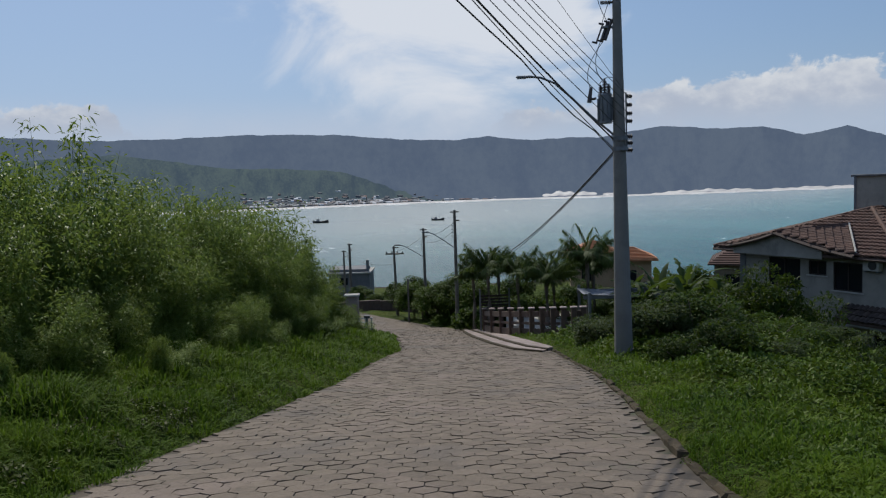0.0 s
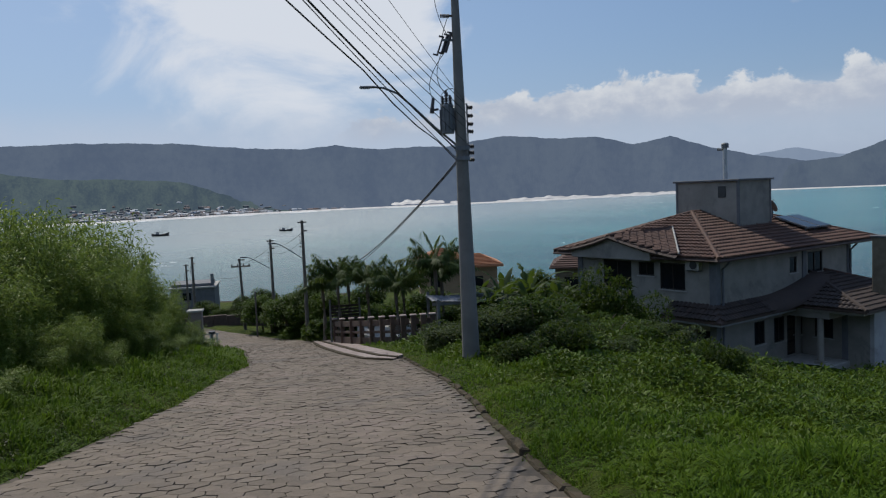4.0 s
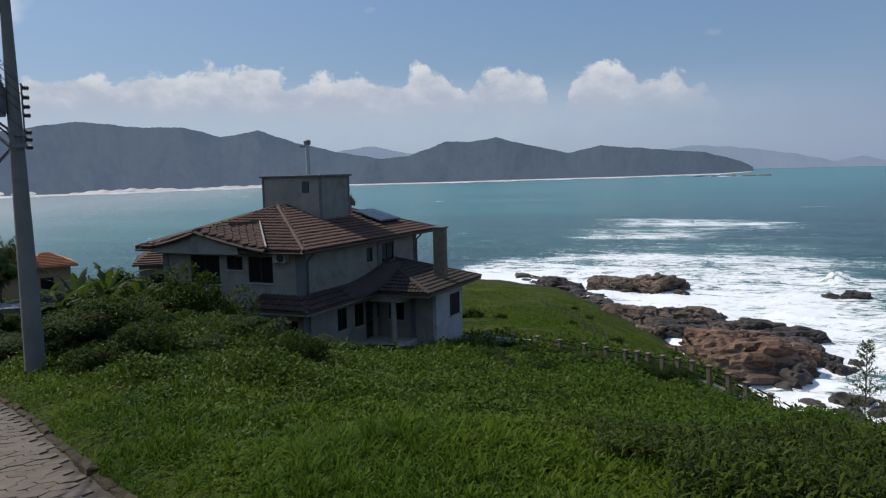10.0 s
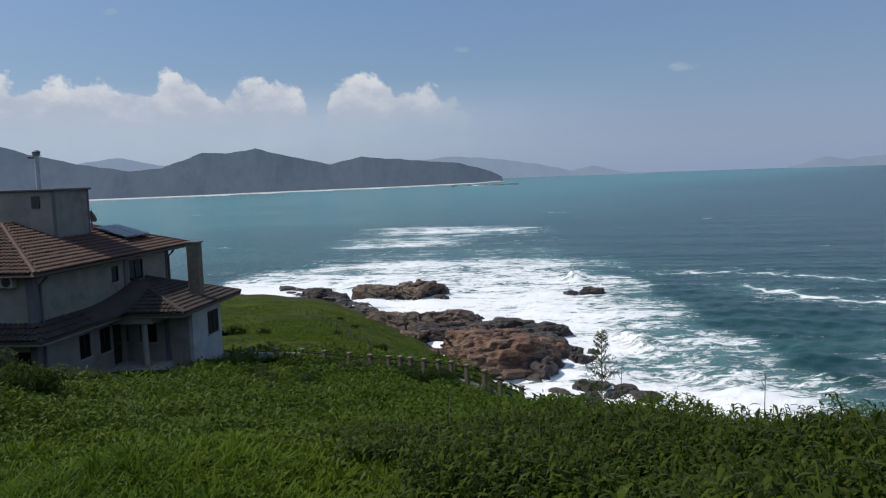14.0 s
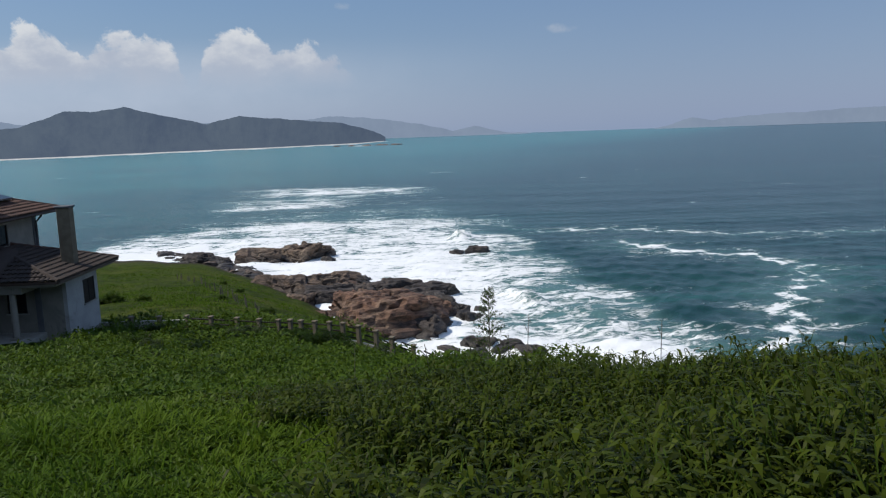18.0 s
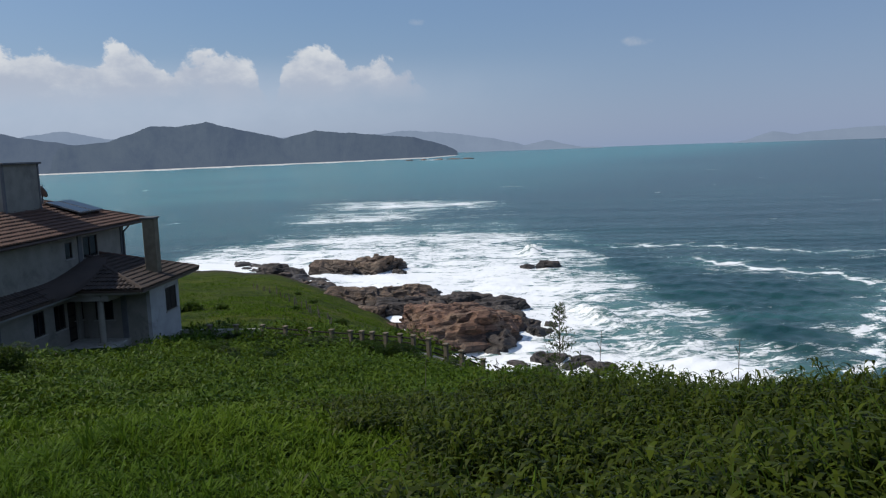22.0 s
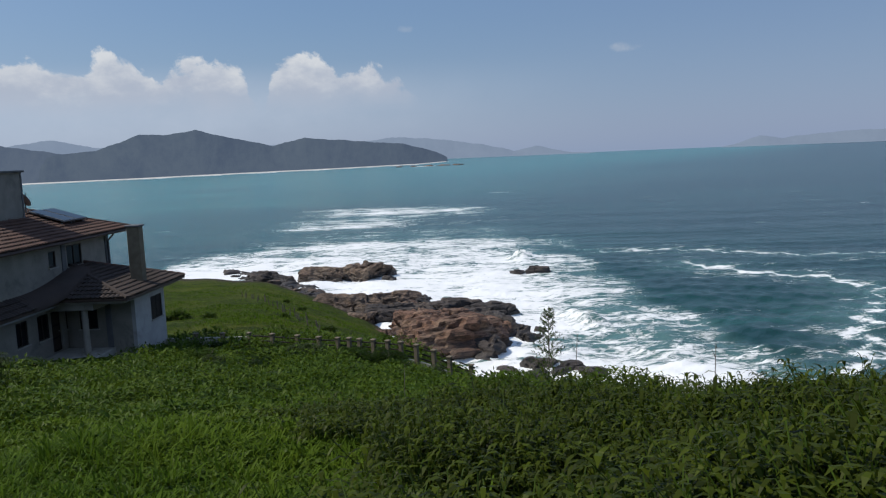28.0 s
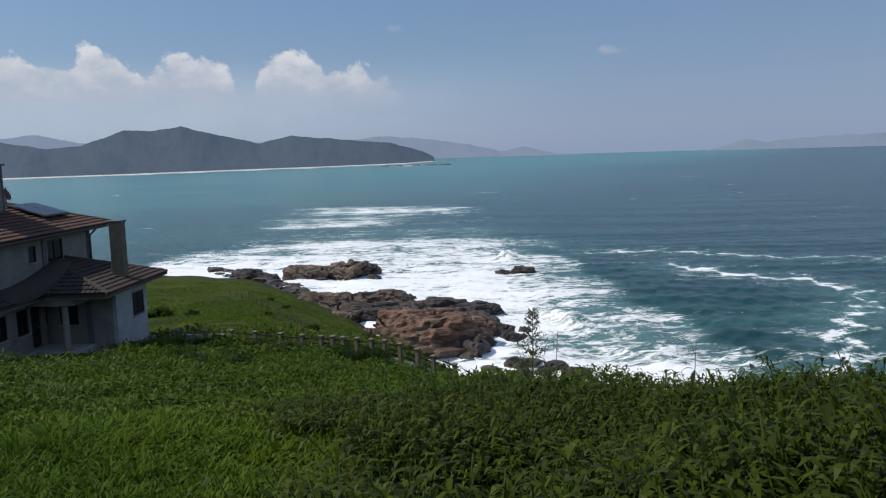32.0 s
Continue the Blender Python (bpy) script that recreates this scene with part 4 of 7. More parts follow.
    part("tank_cap", bm, M_TRIM, t, "dark grey capping slab")
    for u, v in ((5.52, 2.37), (8.47, 2.37), (5.52, 6.22)):
        bm = bmesh.new()
        box(bm, (u, v, 6.2), (u + 0.12, v + 0.12, 9.05))
        part("tank_pilaster", bm, M_TRIM, t)
    bm = bmesh.new()
    box(bm, (5.5, 3.15, 8.2), (5.56, 3.6, 8.8), 0.01)
    part("vent_window", bm, M_DARK, t)
    bm = bmesh.new()
    rod(bm, (7.1, 4.2, 9.16), (7.1, 4.2, 10.95), 0.13, 0.12, 12)
    f = part("flue", bm, M_GALV, t, "steel flue pipe with a cowl")
    bm = bmesh.new()
    rod(bm, (7.1, 4.2, 10.9), (7.1, 4.2, 11.1), 0.2, 0.2, 12)
    rod(bm, (7.1, 4.2, 11.1), (7.1, 4.2, 11.18), 0.23, 0.12, 12)
    rod(bm, (7.1, 4.2, 10.8), (7.1, 4.65, 10.85), 0.05, 0.09, 8)
    part("cowl", bm, M_STEEL, f)
    dish = empty("satellite_dish")
    dish.parent = h
    bm = bmesh.new()
    bmesh.ops.create_uvsphere(bm, u_segments=18, v_segments=10, radius=0.42, matrix=pose(9.55, 2.9, 7.6, 60, 0, 60) @ Matrix.Diagonal((1, 1, 0.22, 1)))
    part("bowl", bm, M_GALV, dish)
    bm = bmesh.new()
    rod(bm, (9.55, 2.9, 6.6), (9.55, 2.9, 7.55), 0.04)
    part("mast", bm, M_STEEL, dish)
    bm = bmesh.new()
    rod(bm, (9.55, 2.9, 7.5), (9.0, 2.5, 7.95), 0.02)
    part("feed_arm", bm, M_STEEL, dish)
    # solar heater panels lying on the roof
    for k in range(2):
        u = 10.0 + k * 1.25
        m = pose(u, 1.75, 6.60, 17.0, 0, 0)
        bm = bmesh.new()
        box(bm, (-0.58, -1.0, 0.0), (0.58, 1.0, 0.09), 0.01, m)
        p = part("solar_panel", bm, M_STEEL, h)
        bm = bmesh.new()
        box(bm, (-0.54, -0.96, 0.09), (0.54, 0.96, 0.1), 0, m)
        part("panel_glass", bm, M_GLASS, p)
        for dx in (-0.5, 0.46):
            for v, z0, z1 in ((0.95, 6.02, 6.36), (2.5, 6.5, 6.83)):
                bm = bmesh.new()
                box(bm, (u + dx, v, z0), (u + dx + 0.04, v + 0.04, z1))
                part("panel_leg", bm, M_STEEL, p)
    # air conditioners on the left wall
    for v, z in ((1.05, 4.95),):
        ac = empty("air_conditioner")
        ac.parent = h
        bm = bmesh.new()
        box(bm, (-0.34, v - 0.38, z), (-0.04, v + 0.38, z + 0.5), 0.02)
        part("casing", bm, M_STONE, ac)
        bm = bmesh.new()
        rod(bm, (-0.36, v - 0.08, z + 0.25), (-0.33, v - 0.08, z + 0.25), 0.2, 0.2, 16)
        part("fan_grille", bm, M_DARK, ac)
        for e in (-0.3, 0.25):
            bm = bmesh.new()
            box(bm, (-0.34, v + e, z - 0.06), (0, v + e + 0.05, z))
            part("bracket", bm, M_STEEL, ac)
    # skirt roof round the corner, between the storeys
    skirt = empty("skirt_roof")
    skirt.parent = h
    tiled_plane([(-0.85, -0.85, 2.72), (5.6, -0.85, 2.72), (5.6, 0.0, 3.3), (0.0, 0.0, 3.3)], skirt, M_TILE_OLD, rnd)
    tiled_plane([(-0.85, 2.5, 2.72), (-0.85, -0.85, 2.72), (0.0, 0.0, 3.3), (0.0, 2.5, 3.3)], skirt, M_TILE_OLD, rnd)
    bm = bmesh.new()
    box(bm, (-0.8, -0.8, 2.5), (5.6, 0.0, 2.6)), box(bm, (-0.8, 0.0, 2.5), (0.0, 2.45, 2.6))
    part("skirt_soffit", bm, M_GREYWALL, skirt)
    # the skirt sweeps up to the wing's ridge in a curve
    sv2, sf2 = [], []
    for i in range(15):
        s = i / 14
        sv2.append((3.0 + 5.4 * s, -0.01, 3.34 + 0.86 * s * s))
        sv2.append((3.2 + 4.6 * s, -0.86 - 1.0 * s + 0.6 * s ** 3, 2.84 + 1.22 * s ** 1.6))
        sv2.append((3.2 + 4.6 * s, -0.86 - 1.0 * s + 0.6 * s ** 3, 2.62 + 1.0 * s ** 1.6))
    for i in range(14):
        a = i * 3
        sf2 += [(a, a + 1, a + 4, a + 3), (a + 1, a + 2, a + 5, a + 4)]
    raw("curved_sweep", sv2, sf2, M_TILE_OLD_ISLE, skirt, smooth=True)
    # porch wing
    wing = empty("porch_wing")
    wing.parent = h
    we, wt = 2.8, 4.08
    a, b = (5.3, -4.3, we), (12.5, -4.3, we)
    c, d2 = (12.5, 0.0, we), (5.3, 0.0, we)
    r1, r2 = (8.3, 0.0, wt), (9.6, 0.0, wt)
    tiled_plane([a, b, r2, r1], wing, M_TILE_OLD, rnd, single=60)
    tiled_plane([d2, a, r1], wing, M_TILE_OLD, rnd)
    tiled_plane([b, c, r2], wing, M_TILE, rnd)
    hip_caps(wing, a, r1, M_TILE_OLD_ISLE), hip_caps(wing, b, r2, M_TILE_ISLE)
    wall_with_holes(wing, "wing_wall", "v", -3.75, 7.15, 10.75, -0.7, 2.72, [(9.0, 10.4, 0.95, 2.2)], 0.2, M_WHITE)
    wall_with_holes(wing, "wing_wall", "u", 7.15, -3.55, -0.36, -0.7, 2.54, [(-1.75, -0.8, 0.95, 2.05)], 0.2, M_SHADED_PLASTER)
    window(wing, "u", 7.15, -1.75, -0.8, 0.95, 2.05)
    wall_with_holes(wing, "wing_wall", "u", 10.55, -3.55, 0.0, -0.7, 2.72, [], 0.2, M_SHADED_PLASTER)
    window(wing, "v", -3.75, 9.0, 10.4, 0.95, 2.2, "shutter")
    bm = bmesh.new()
    box(bm, (7.1, -2.5, -0.6), (7.4, -2.2, 2.72), 0.015)
    part("pilaster", bm, M_TRIM, wing)
    bm = bmesh.new()
    rod(bm, (5.75, -1.85, -0.1), (5.75, -1.85, 2.6), 0.17, 0.15, 16)
    box(bm, (5.52, -2.08, -0.1), (5.98, -1.62, 0.1), 0.02), box(bm, (5.52, -2.08, 2.5), (5.98, -1.62, 2.62), 0.02)
    part("porch_column", bm, M_SHADED_PLASTER, wing)
    bm = bmesh.new()
    box(bm, (5.4, -4.1, 2.55), (12.3, -0.02, 2.66))
    part("porch_ceiling", bm, M_SHADED_PLASTER, wing)
    bm = bmesh.new()
    box(bm, (5.55, -2.0, 2.2), (5.95, -0.0, 2.55), 0.02), box(bm, (5.55, -2.4, 2.2), (7.2, -2.0, 2.55), 0.02)
    part("porch_beam", bm, M_SHADED_PLASTER, wing)
    bm = bmesh.new()
    box(bm, (1.2, -2.6, -0.75), (7.15, -0.02, -0.02), 0.02)
    part("porch_floor", bm, M_STONE, wing)
    bm = bmesh.new()
    box(bm, (7.35, -0.35, -0.7), (10.55, -0.02, 2.55))
    part("wing_wall", bm, M_SHADED_PLASTER, wing)
    # a pale flashing strip on the tiles
    bm = bmesh.new()
    tube(bm, [(-0.78, 1.42, 5.78), (2.26, 4.1, 6.82)], 0.045, 6)
    part("flashing", bm, M_STONE, roof)
    # chimney through the wing roof
    ch = empty("chimney")
    ch.parent = h
    bm = bmesh.new()
    box(bm, (8.62, -3.6, -0.3), (9.16, -2.95, 5.98), 0.02)
    part("chimney_shaft", bm, M_POST, ch)
    bm = bmesh.new()
    box(bm, (8.55, -3.67, 5.98), (9.23, -2.88, 6.08), 0.02)
    part("chimney_cap", bm, M_TRIM, ch)
    return h


build_house()


# ---------------------------------------------------------------- the road
M_GRAVEL = surface("pale worn forecourt paving", (0.34, 0.325, 0.30), (0.46, 0.44, 0.41), 1.0, 0.9, 30, 0.3)

def build_road():
    ys = np.linspace(-60, 75, 200)
    rows = []
    for f in np.linspace(0, 1, 9):
        x = np.interp(ys, ROAD_Y, ROAD_L) * (1 - f) + np.interp(ys, ROAD_Y, ROAD_R) * f
        rows.append(np.stack([x, ys, road_z(ys) - 0.014], -1))
    v = np.array(rows)
    n, m = v.shape[:2]
    i, j = np.meshgrid(np.arange(n - 1), np.arange(m - 1), indexing="ij")
    a = (i * m + j).ravel()
    road = tagged(raw("road", v.reshape(-1, 3), np.stack([a, a + m, a + m + 1, a + 1], 1), M_JOINT), "steep street paved with worn hexagonal concrete blocks", "road", kind="structure")
    rnd = np.random.default_rng(7)
    w = 0.25
    gx, gy = np.meshgrid(np.arange(-24, 5, w), np.arange(-14.0, 66, w * 0.866))
    gx = gx + (np.round(gy / (w * 0.866)).astype(int) % 2) * w / 2
    gx, gy = gx.ravel(), gy.ravel()
    frac = 0.05 * np.sin(gy * 1.7) + 0.04 * np.sin(gy * 0.6)
    keep = (gx > np.interp(gy, ROAD_Y, ROAD_L) + 0.06 + np.abs(frac)) & (gx < np.interp(gy, ROAD_Y, ROAD_R) - 0.16)
    gx, gy = gx[keep], gy[keep]
    near = (gy > 5.2) & (gy < 7.95) & (np.arange(len(gx)) % 1 == 0)
    ang = np.radians(30 + 60 * np.arange(6))
    top = np.stack([np.cos(ang), np.sin(ang), 0 * ang], 1) * (w / 2 / 0.866 * 0.962)
    low = np.stack([np.cos(ang), np.sin(ang), 0 * ang], 1) * (w / 2 / 0.866 * 0.975)
    low[:, 2] = -0.022
    tv = np.concatenate([top, low])
    tf = np.array([[0, 1, 2, 3], [0, 3, 4, 5]] + [[(i + 1) % 6, i, i + 6, (i + 1) % 6 + 6] for i in range(6)])
    slope = np.array([[1, 0, 0], [0, 1, -0.15], [0, 0, 1]])
    shapes = []
    for k in range(8):
        w8 = tv.copy()
        w8[:6, :2] *= 1 + rnd.normal(0, 0.036, (6, 1))
        w8[:6, 2] += rnd.normal(0, 0.0025, 6)
        me = bpy.data.meshes.new("paving_block")
        me.from_pydata((w8 @ slope).tolist(), [], tf.tolist())
        me.materials.append(M_PAVER)
        shapes.append(me)
    count = 0
    far = []
    for k in range(len(gx)):
        dz = rnd.normal(0, 0.0022)
        if near[k] and count < 300:
            ob = new("paving_block", shapes[k % 8])
            ob.parent = road
            ob.location = (gx[k], gy[k], float(road_z(gy[k])) + dz)
            ob.rotation_euler = (rnd.normal(0, 0.012), rnd.normal(0, 0.012), rnd.normal(0, 0.03))
            count += 1
        else:
            far.append(k)
    far = np.array(far)
    tilt = rnd.normal(0, 0.012, (len(far), 2))
    vv = np.repeat(tv[None], len(far), 0)
    vv[:, :6, :2] *= 1 + rnd.normal(0, 0.036, (len(far), 6, 1))
    vv[:, :6, 2] += rnd.normal(0, 0.0025, (len(far), 6))
    vv[:, :, :2] *= rnd.uniform(0.965, 1.015, (len(far), 1, 1))
    vv[:, :, 2] += vv[:, :, 0] * tilt[:, :1] + vv[:, :, 1] * tilt[:, 1:]
    vv[:, :, 2] += rnd.normal(0, 0.0024, len(far))[:, None]
    vv[:, :, 0] += gx[far][:, None]
    vv[:, :, 1] += gy[far][:, None]
    vv[:, :, 2] += road_z(vv[:, :, 1])
    f = (np.arange(len(far))[:, None, None] * 12 + tf[None]).reshape(-1, 4)
    tagged(raw("paving_blocks", vv.reshape(-1, 3), f, M_PAVER_FAR, road), kind="stuff")
    # kerb along the right edge
    kerb = tagged(new("kerb"), "mossy concrete kerb stones along the road", "kerb", kind="structure")
    y = -14.0
    while y < 29.3:
        ln = 0.8
        x0, x1 = np.interp([y, y + ln], ROAD_Y, ROAD_R)
        bm = bmesh.new()
        box(bm, (-0.05, 0.01, -0.22), (0.06, ln - 0.01, 0.03 + rnd.normal(0, 0.014)), 0.02)
        bmesh.ops.subdivide_edges(bm, edges=[e for e in bm.edges if e.calc_length() > 0.3], cuts=5)
        for v in bm.verts:
            v.co += Vector((rnd.normal(0, 0.008), 0, rnd.normal(0, 0.008) if v.co.z > 0 else 0))
        turn = math.degrees(math.atan2(x0 - x1, ln))
        bmesh.ops.transform(bm, matrix=pose(x0, y, float(road_z(y)), -8.5, rnd.normal(0, 3), turn + rnd.normal(0, 1.2)), verts=bm.verts)
        part("kerb_stone", bm, M_KERB, kerb)
        y += ln


build_road()


# ---------------------------------------------------------------- utility poles and cables
def insulator(parent, p, way=(1, 0, 0), n=3):
    bm = bmesh.new()
    p, way = Vector(p), Vector(way)
    for k in range(n):
        a = p + way * (0.045 * k)
        rod(bm, a, a + way * 0.022, 0.045, 0.06, 10)
        rod(bm, a + way * 0.022, a + way * 0.045, 0.03, 0.03, 8)
    part("insulator", bm, M_PORCELAIN, parent)


def build_main_pole():
    x, y = 4.47, 19.6
    b = land1(x, y) - 0.2
    po = empty("utility_pole", pose(x, y, b), label="tapered grey concrete utility pole with transformer and street lamp", category="utility pole")
    Z = lambda z: z - b
    bm = bmesh.new()
    rod(bm, (0, 0, 0), (-0.06, 0, Z(7.4)), 0.235, 0.085, 20)
    part("shaft", bm, M_CONCRETE, po)
    # transformer on its bracket
    tr = empty("transformer")
    tr.parent = po
    bm = bmesh.new()
    rod(bm, (-0.37, 0.02, Z(3.1)), (-0.37, 0.02, Z(3.78)), 0.165, 0.165, 20)
    part("tank", bm, M_STEEL, tr, "grey steel tank with cooling fins")
    for k in range(8):
        a = math.radians(45 * k + 12)
        bm = bmesh.new()
        box(bm, (0.155, -0.008, -0.27), (0.205, 0.008, 0.27), 0, pose(-0.37, 0.02, Z(3.44), 0, 0, math.degrees(a)))
        part("cooling_fin", bm, M_STEEL, tr)
    bm = bmesh.new()
    rod(bm, (-0.37, 0.02, Z(3.78)), (-0.37, 0.02, Z(3.83)), 0.185, 0.165, 20)
    part("lid", bm, M_STEEL, tr)
    for dx, dy, h in ((-0.38, 0.0, 0.34), (-0.46, 0.09, 0.2), (-0.30, -0.09, 0.2)):
        bm = bmesh.new()
        for k in range(5):
            rod(bm, (dx, dy, Z(3.83) + h * k / 5), (dx, dy, Z(3.83) + h * (k + 0.6) / 5), 0.06, 0.045, 10)
        rod(bm, (dx, dy, Z(3.83)), (dx, dy, Z(3.86) + h), 0.025)
        part("bushing", bm, M_PORCELAIN, tr)
    for z in (3.25, 3.68):
        bm = bmesh.new()
        box(bm, (-0.26, -0.04, Z(z)), (-0.1, 0.04, Z(z) + 0.07), 0.01)
        part("bracket", bm, M_STEEL, tr)
    bm = bmesh.new()
    rod(bm, (-0.78, -0.05, Z(3.62)), (-0.72, -0.03, Z(4.0)), 0.055, 0.04, 10)
    rod(bm, (-0.74, -0.04, Z(3.7)), (-0.6, 0.0, Z(3.72)), 0.03)
    part("surge_arrester", bm, M_PORCELAIN, po)
    # cut-out fuses
    for k, dx in enumerate((-0.30, -0.38, -0.50)):
        bm = bmesh.new()
        p, q = Vector((dx - 0.05, 0.05 * k, Z(5.15 - 0.03 * k))), Vector((dx + 0.12, 0.05 * k, Z(5.62 - 0.04 * k)))
        rod(bm, p, q, 0.045 if k < 2 else 0.022, 0.04 if k < 2 else 0.022, 8)
        rod(bm, p - Vector((0.1, 0, -0.03)), p + Vector((0.03, 0, 0)), 0.025)
        rod(bm, q - Vector((0.1, 0, -0.03)), q + Vector((0.03, 0, 0)), 0.025)
        part("fuse_cutout", bm, M_PORCELAIN, po)
    bm = bmesh.new()
    box(bm, (-0.42, -0.03, Z(5.42)), (-0.08, 0.03, Z(5.48)), 0.008)
    part("fuse_bracket", bm, M_STEEL, po)
    # short arms near the top
    for z, d in ((6.05, -1), (6.5, 1)):
        bm = bmesh.new()
        rod(bm, (0.08 * d - 0.04, 0, Z(z)), (0.2 * d - 0.04, 0, Z(z)), 0.03)
        for k in range(7):
            rod(bm, ((0.18 + 0.035 * k) * d - 0.04, 0, Z(z)), ((0.2 + 0.035 * k) * d - 0.04, 0, Z(z)), 0.055, 0.04, 10)
        part("line_post", bm, M_PORCELAIN, po)
    # low-voltage rack
    bm = bmesh.new()
    box(bm, (0.13, -0.02, Z(2.4)), (0.16, 0.02, Z(3.85)))
    part("rack", bm, M_STEEL, po)
    for z in (3.75, 3.54, 3.33, 3.14, 2.76, 2.6, 2.42):
        insulator(po, (0.16, 0, Z(z)))
    for z in (2.72, 2.46):
        bm = bmesh.new()
        rod(bm, (-0.02, 0, Z(z) - 0.05), (-0.02, 0, Z(z) + 0.05), 0.20, 0.195, 18)
        part("clamp", bm, M_STEEL, po)
    # lamp on a long curved arm over the road
    lamp = empty("street_lamp")
    lamp.parent = po
    bm = bmesh.new()
    tube(bm, [(-0.15, 0.02, Z(2.8)), (-0.7, 0.05, Z(3.28)), (-1.2, 0.1, Z(3.78)), (-1.6, 0.13, Z(4.15)), (-1.95, 0.16, Z(4.30)), (-2.2, 0.18, Z(4.33))], 0.028, 8)
    part("arm", bm, M_STEEL, lamp)
    bm = bmesh.new()
    box(bm, (-2.56, 0.12, Z(4.30)), (-2.15, 0.24, Z(4.36)), 0.025)
    hd = part("lamp_head", bm, M_STEEL, lamp)
    bm = bmesh.new()
    box(bm, (-2.53, 0.13, Z(4.285)), (-2.3, 0.23, Z(4.30)), 0.005)
    part("lens", bm, M_GALV, hd)
    # cables up the hill
    rnd = random.Random(3)
    F = Vector((-18.0, -33.6, 0))
    runs = [(-0.2, 2.72, 0.019, -0.4, 12.6), (-0.2, 2.50, 0.010, 0.2, 12.5), (0.2, 2.76, 0.008, -1.1, 12.6), (0.2, 3.14, 0.008, -1.8, 12.7), (0.2, 3.33, 0.008, -1.9, 12.75),
            (0.2, 3.54, 0.008, -1.9, 12.8), (0.2, 3.75, 0.008, -2.5, 13.0), (0.1, 3.9, 0.006, 0.3, 13.1)]
    for dx, z, r, side, rise in runs:
        bm = bmesh.new()
        q = F + Vector((side, -side * 0.5, Z(z) + rise))
        tube(bm, sag((dx, 0, Z(z)), q, 0.9, 22), r, 6)
        part("cable", bm, M_WIRE, po)
    # a slack second run wound under the main cable
    bm = bmesh.new()
    pts = sag((-0.2, 0, Z(2.44)), F + Vector((-0.2, 0, Z(2.5) + 12.5)), 1.0, 26)
    tube(bm, [p + Vector((0, 0, 0.06 * math.sin(i * 1.9))) for i, p in enumerate(pts)], 0.014, 6)
    part("cable", bm, M_WIRE, po)
    # cables down the hill
    for z, q, r, s in ((2.46, (3.1 - x, 36.3 - y, Z(-1.35)), 0.02, 0.2), (2.40, (3.25 - x, 36.4 - y, Z(-1.4)), 0.014, 0.15)):
        bm = bmesh.new()
        tube(bm, sag((-0.1, 0.1, Z(z)), q, s, 18), r, 6)
        part("cable", bm, M_WIRE, po)
    # jumpers about the transformer
    for a, c, e in (((-0.44, 0, 4.17), (-0.75, 0, 4.5), (-0.42, 0.05, 5.2)), ((-0.75, -0.04, 4.0), (-0.95, 0, 4.45), (-0.36, 0.1, 5.15)),
                    ((-0.3, 0.0, 5.6), (-0.75, 0, 6.4), (-0.5, 0, 7.3)), ((-0.42, 0, 5.55), (-0.25, 0.05, 6.1), (-0.2, 0, 6.1)), ((-0.52, 0.1, 4.05), (-0.2, 0, 4.5), (0.1, 0, 3.9))):
        a, c, e = (Vector((p[0], p[1], Z(p[2]))) for p in (a, c, e))
        bm = bmesh.new()
        tube(bm, [a.lerp(c, k / 8).lerp(c.lerp(e, k / 8), k / 8) for k in range(9)], 0.009, 5)
        part("jumper_wire", bm, M_WIRE, po)


build_main_pole()


def far_pole(x, y, top, base, lamp_to=None, root=None, arm=None, lean=0.0, r=0.14):
    po = empty("utility_pole", pose(x, y, base), label="dark weathered street pole further down the hill", category="utility pole", group="poles down the street")
    h = top - base
    bm = bmesh.new()
    rod(bm, (0, 0, -0.3), (lean, 0, h), r, r * 0.62, 12)
    part("shaft", bm, M_BARK, po)
    if lamp_to:
        bm = bmesh.new()
        p, q = Vector((0, 0, root - base)), Vector((lamp_to[0] - x, 0, lamp_to[1] - base))
        tube(bm, [p, p.lerp(q, 0.45) + Vector((0, 0, 0.08)), p.lerp(q, 0.8) + Vector((0, 0, 0.1)), q], 0.03, 6)
        a = part("lamp_arm", bm, M_STEEL, po)
        bm = bmesh.new()
        box(bm, (q.x - 0.4, -0.08, q.z - 0.05), (q.x + 0.05, 0.08, q.z + 0.05), 0.02)
        part("lamp_head", bm, M_STEEL, a)
    if arm:
        bm = bmesh.new()
        box(bm, (arm[0] - x, -0.06, arm[1] - base - 0.06), (arm[2] - x, 0.06, arm[1] - base + 0.06), 0.01)
        part("crossarm", bm, M_BARK, po)
        for f in (0.06, 0.35, 0.65, 0.94):
            bm = bmesh.new()
            xx = arm[0] - x + (arm[2] - arm[0]) * f
            rod(bm, (xx, 0, arm[1] - base + 0.06), (xx, 0, arm[1] - base + 0.22), 0.05, 0.035, 8)
            part("insulator", bm, M_PORCELAIN, po)
    for k in range(4):
        insulator(po, (-0.14, 0, h - 1.0 - 0.22 * k), (-1, 0, 0), 2)
    bm = bmesh.new()
    box(bm, (-0.28, -0.04, h - 0.16), (0.28, 0.04, h - 0.08))
    part("crossarm", bm, M_BARK, po)
    bm = bmesh.new()
    box(bm, (-0.05, -0.3, h - 0.7), (0.3, 0.04, h - 0.62))
    part("crossarm", bm, M_BARK, po)
    return po


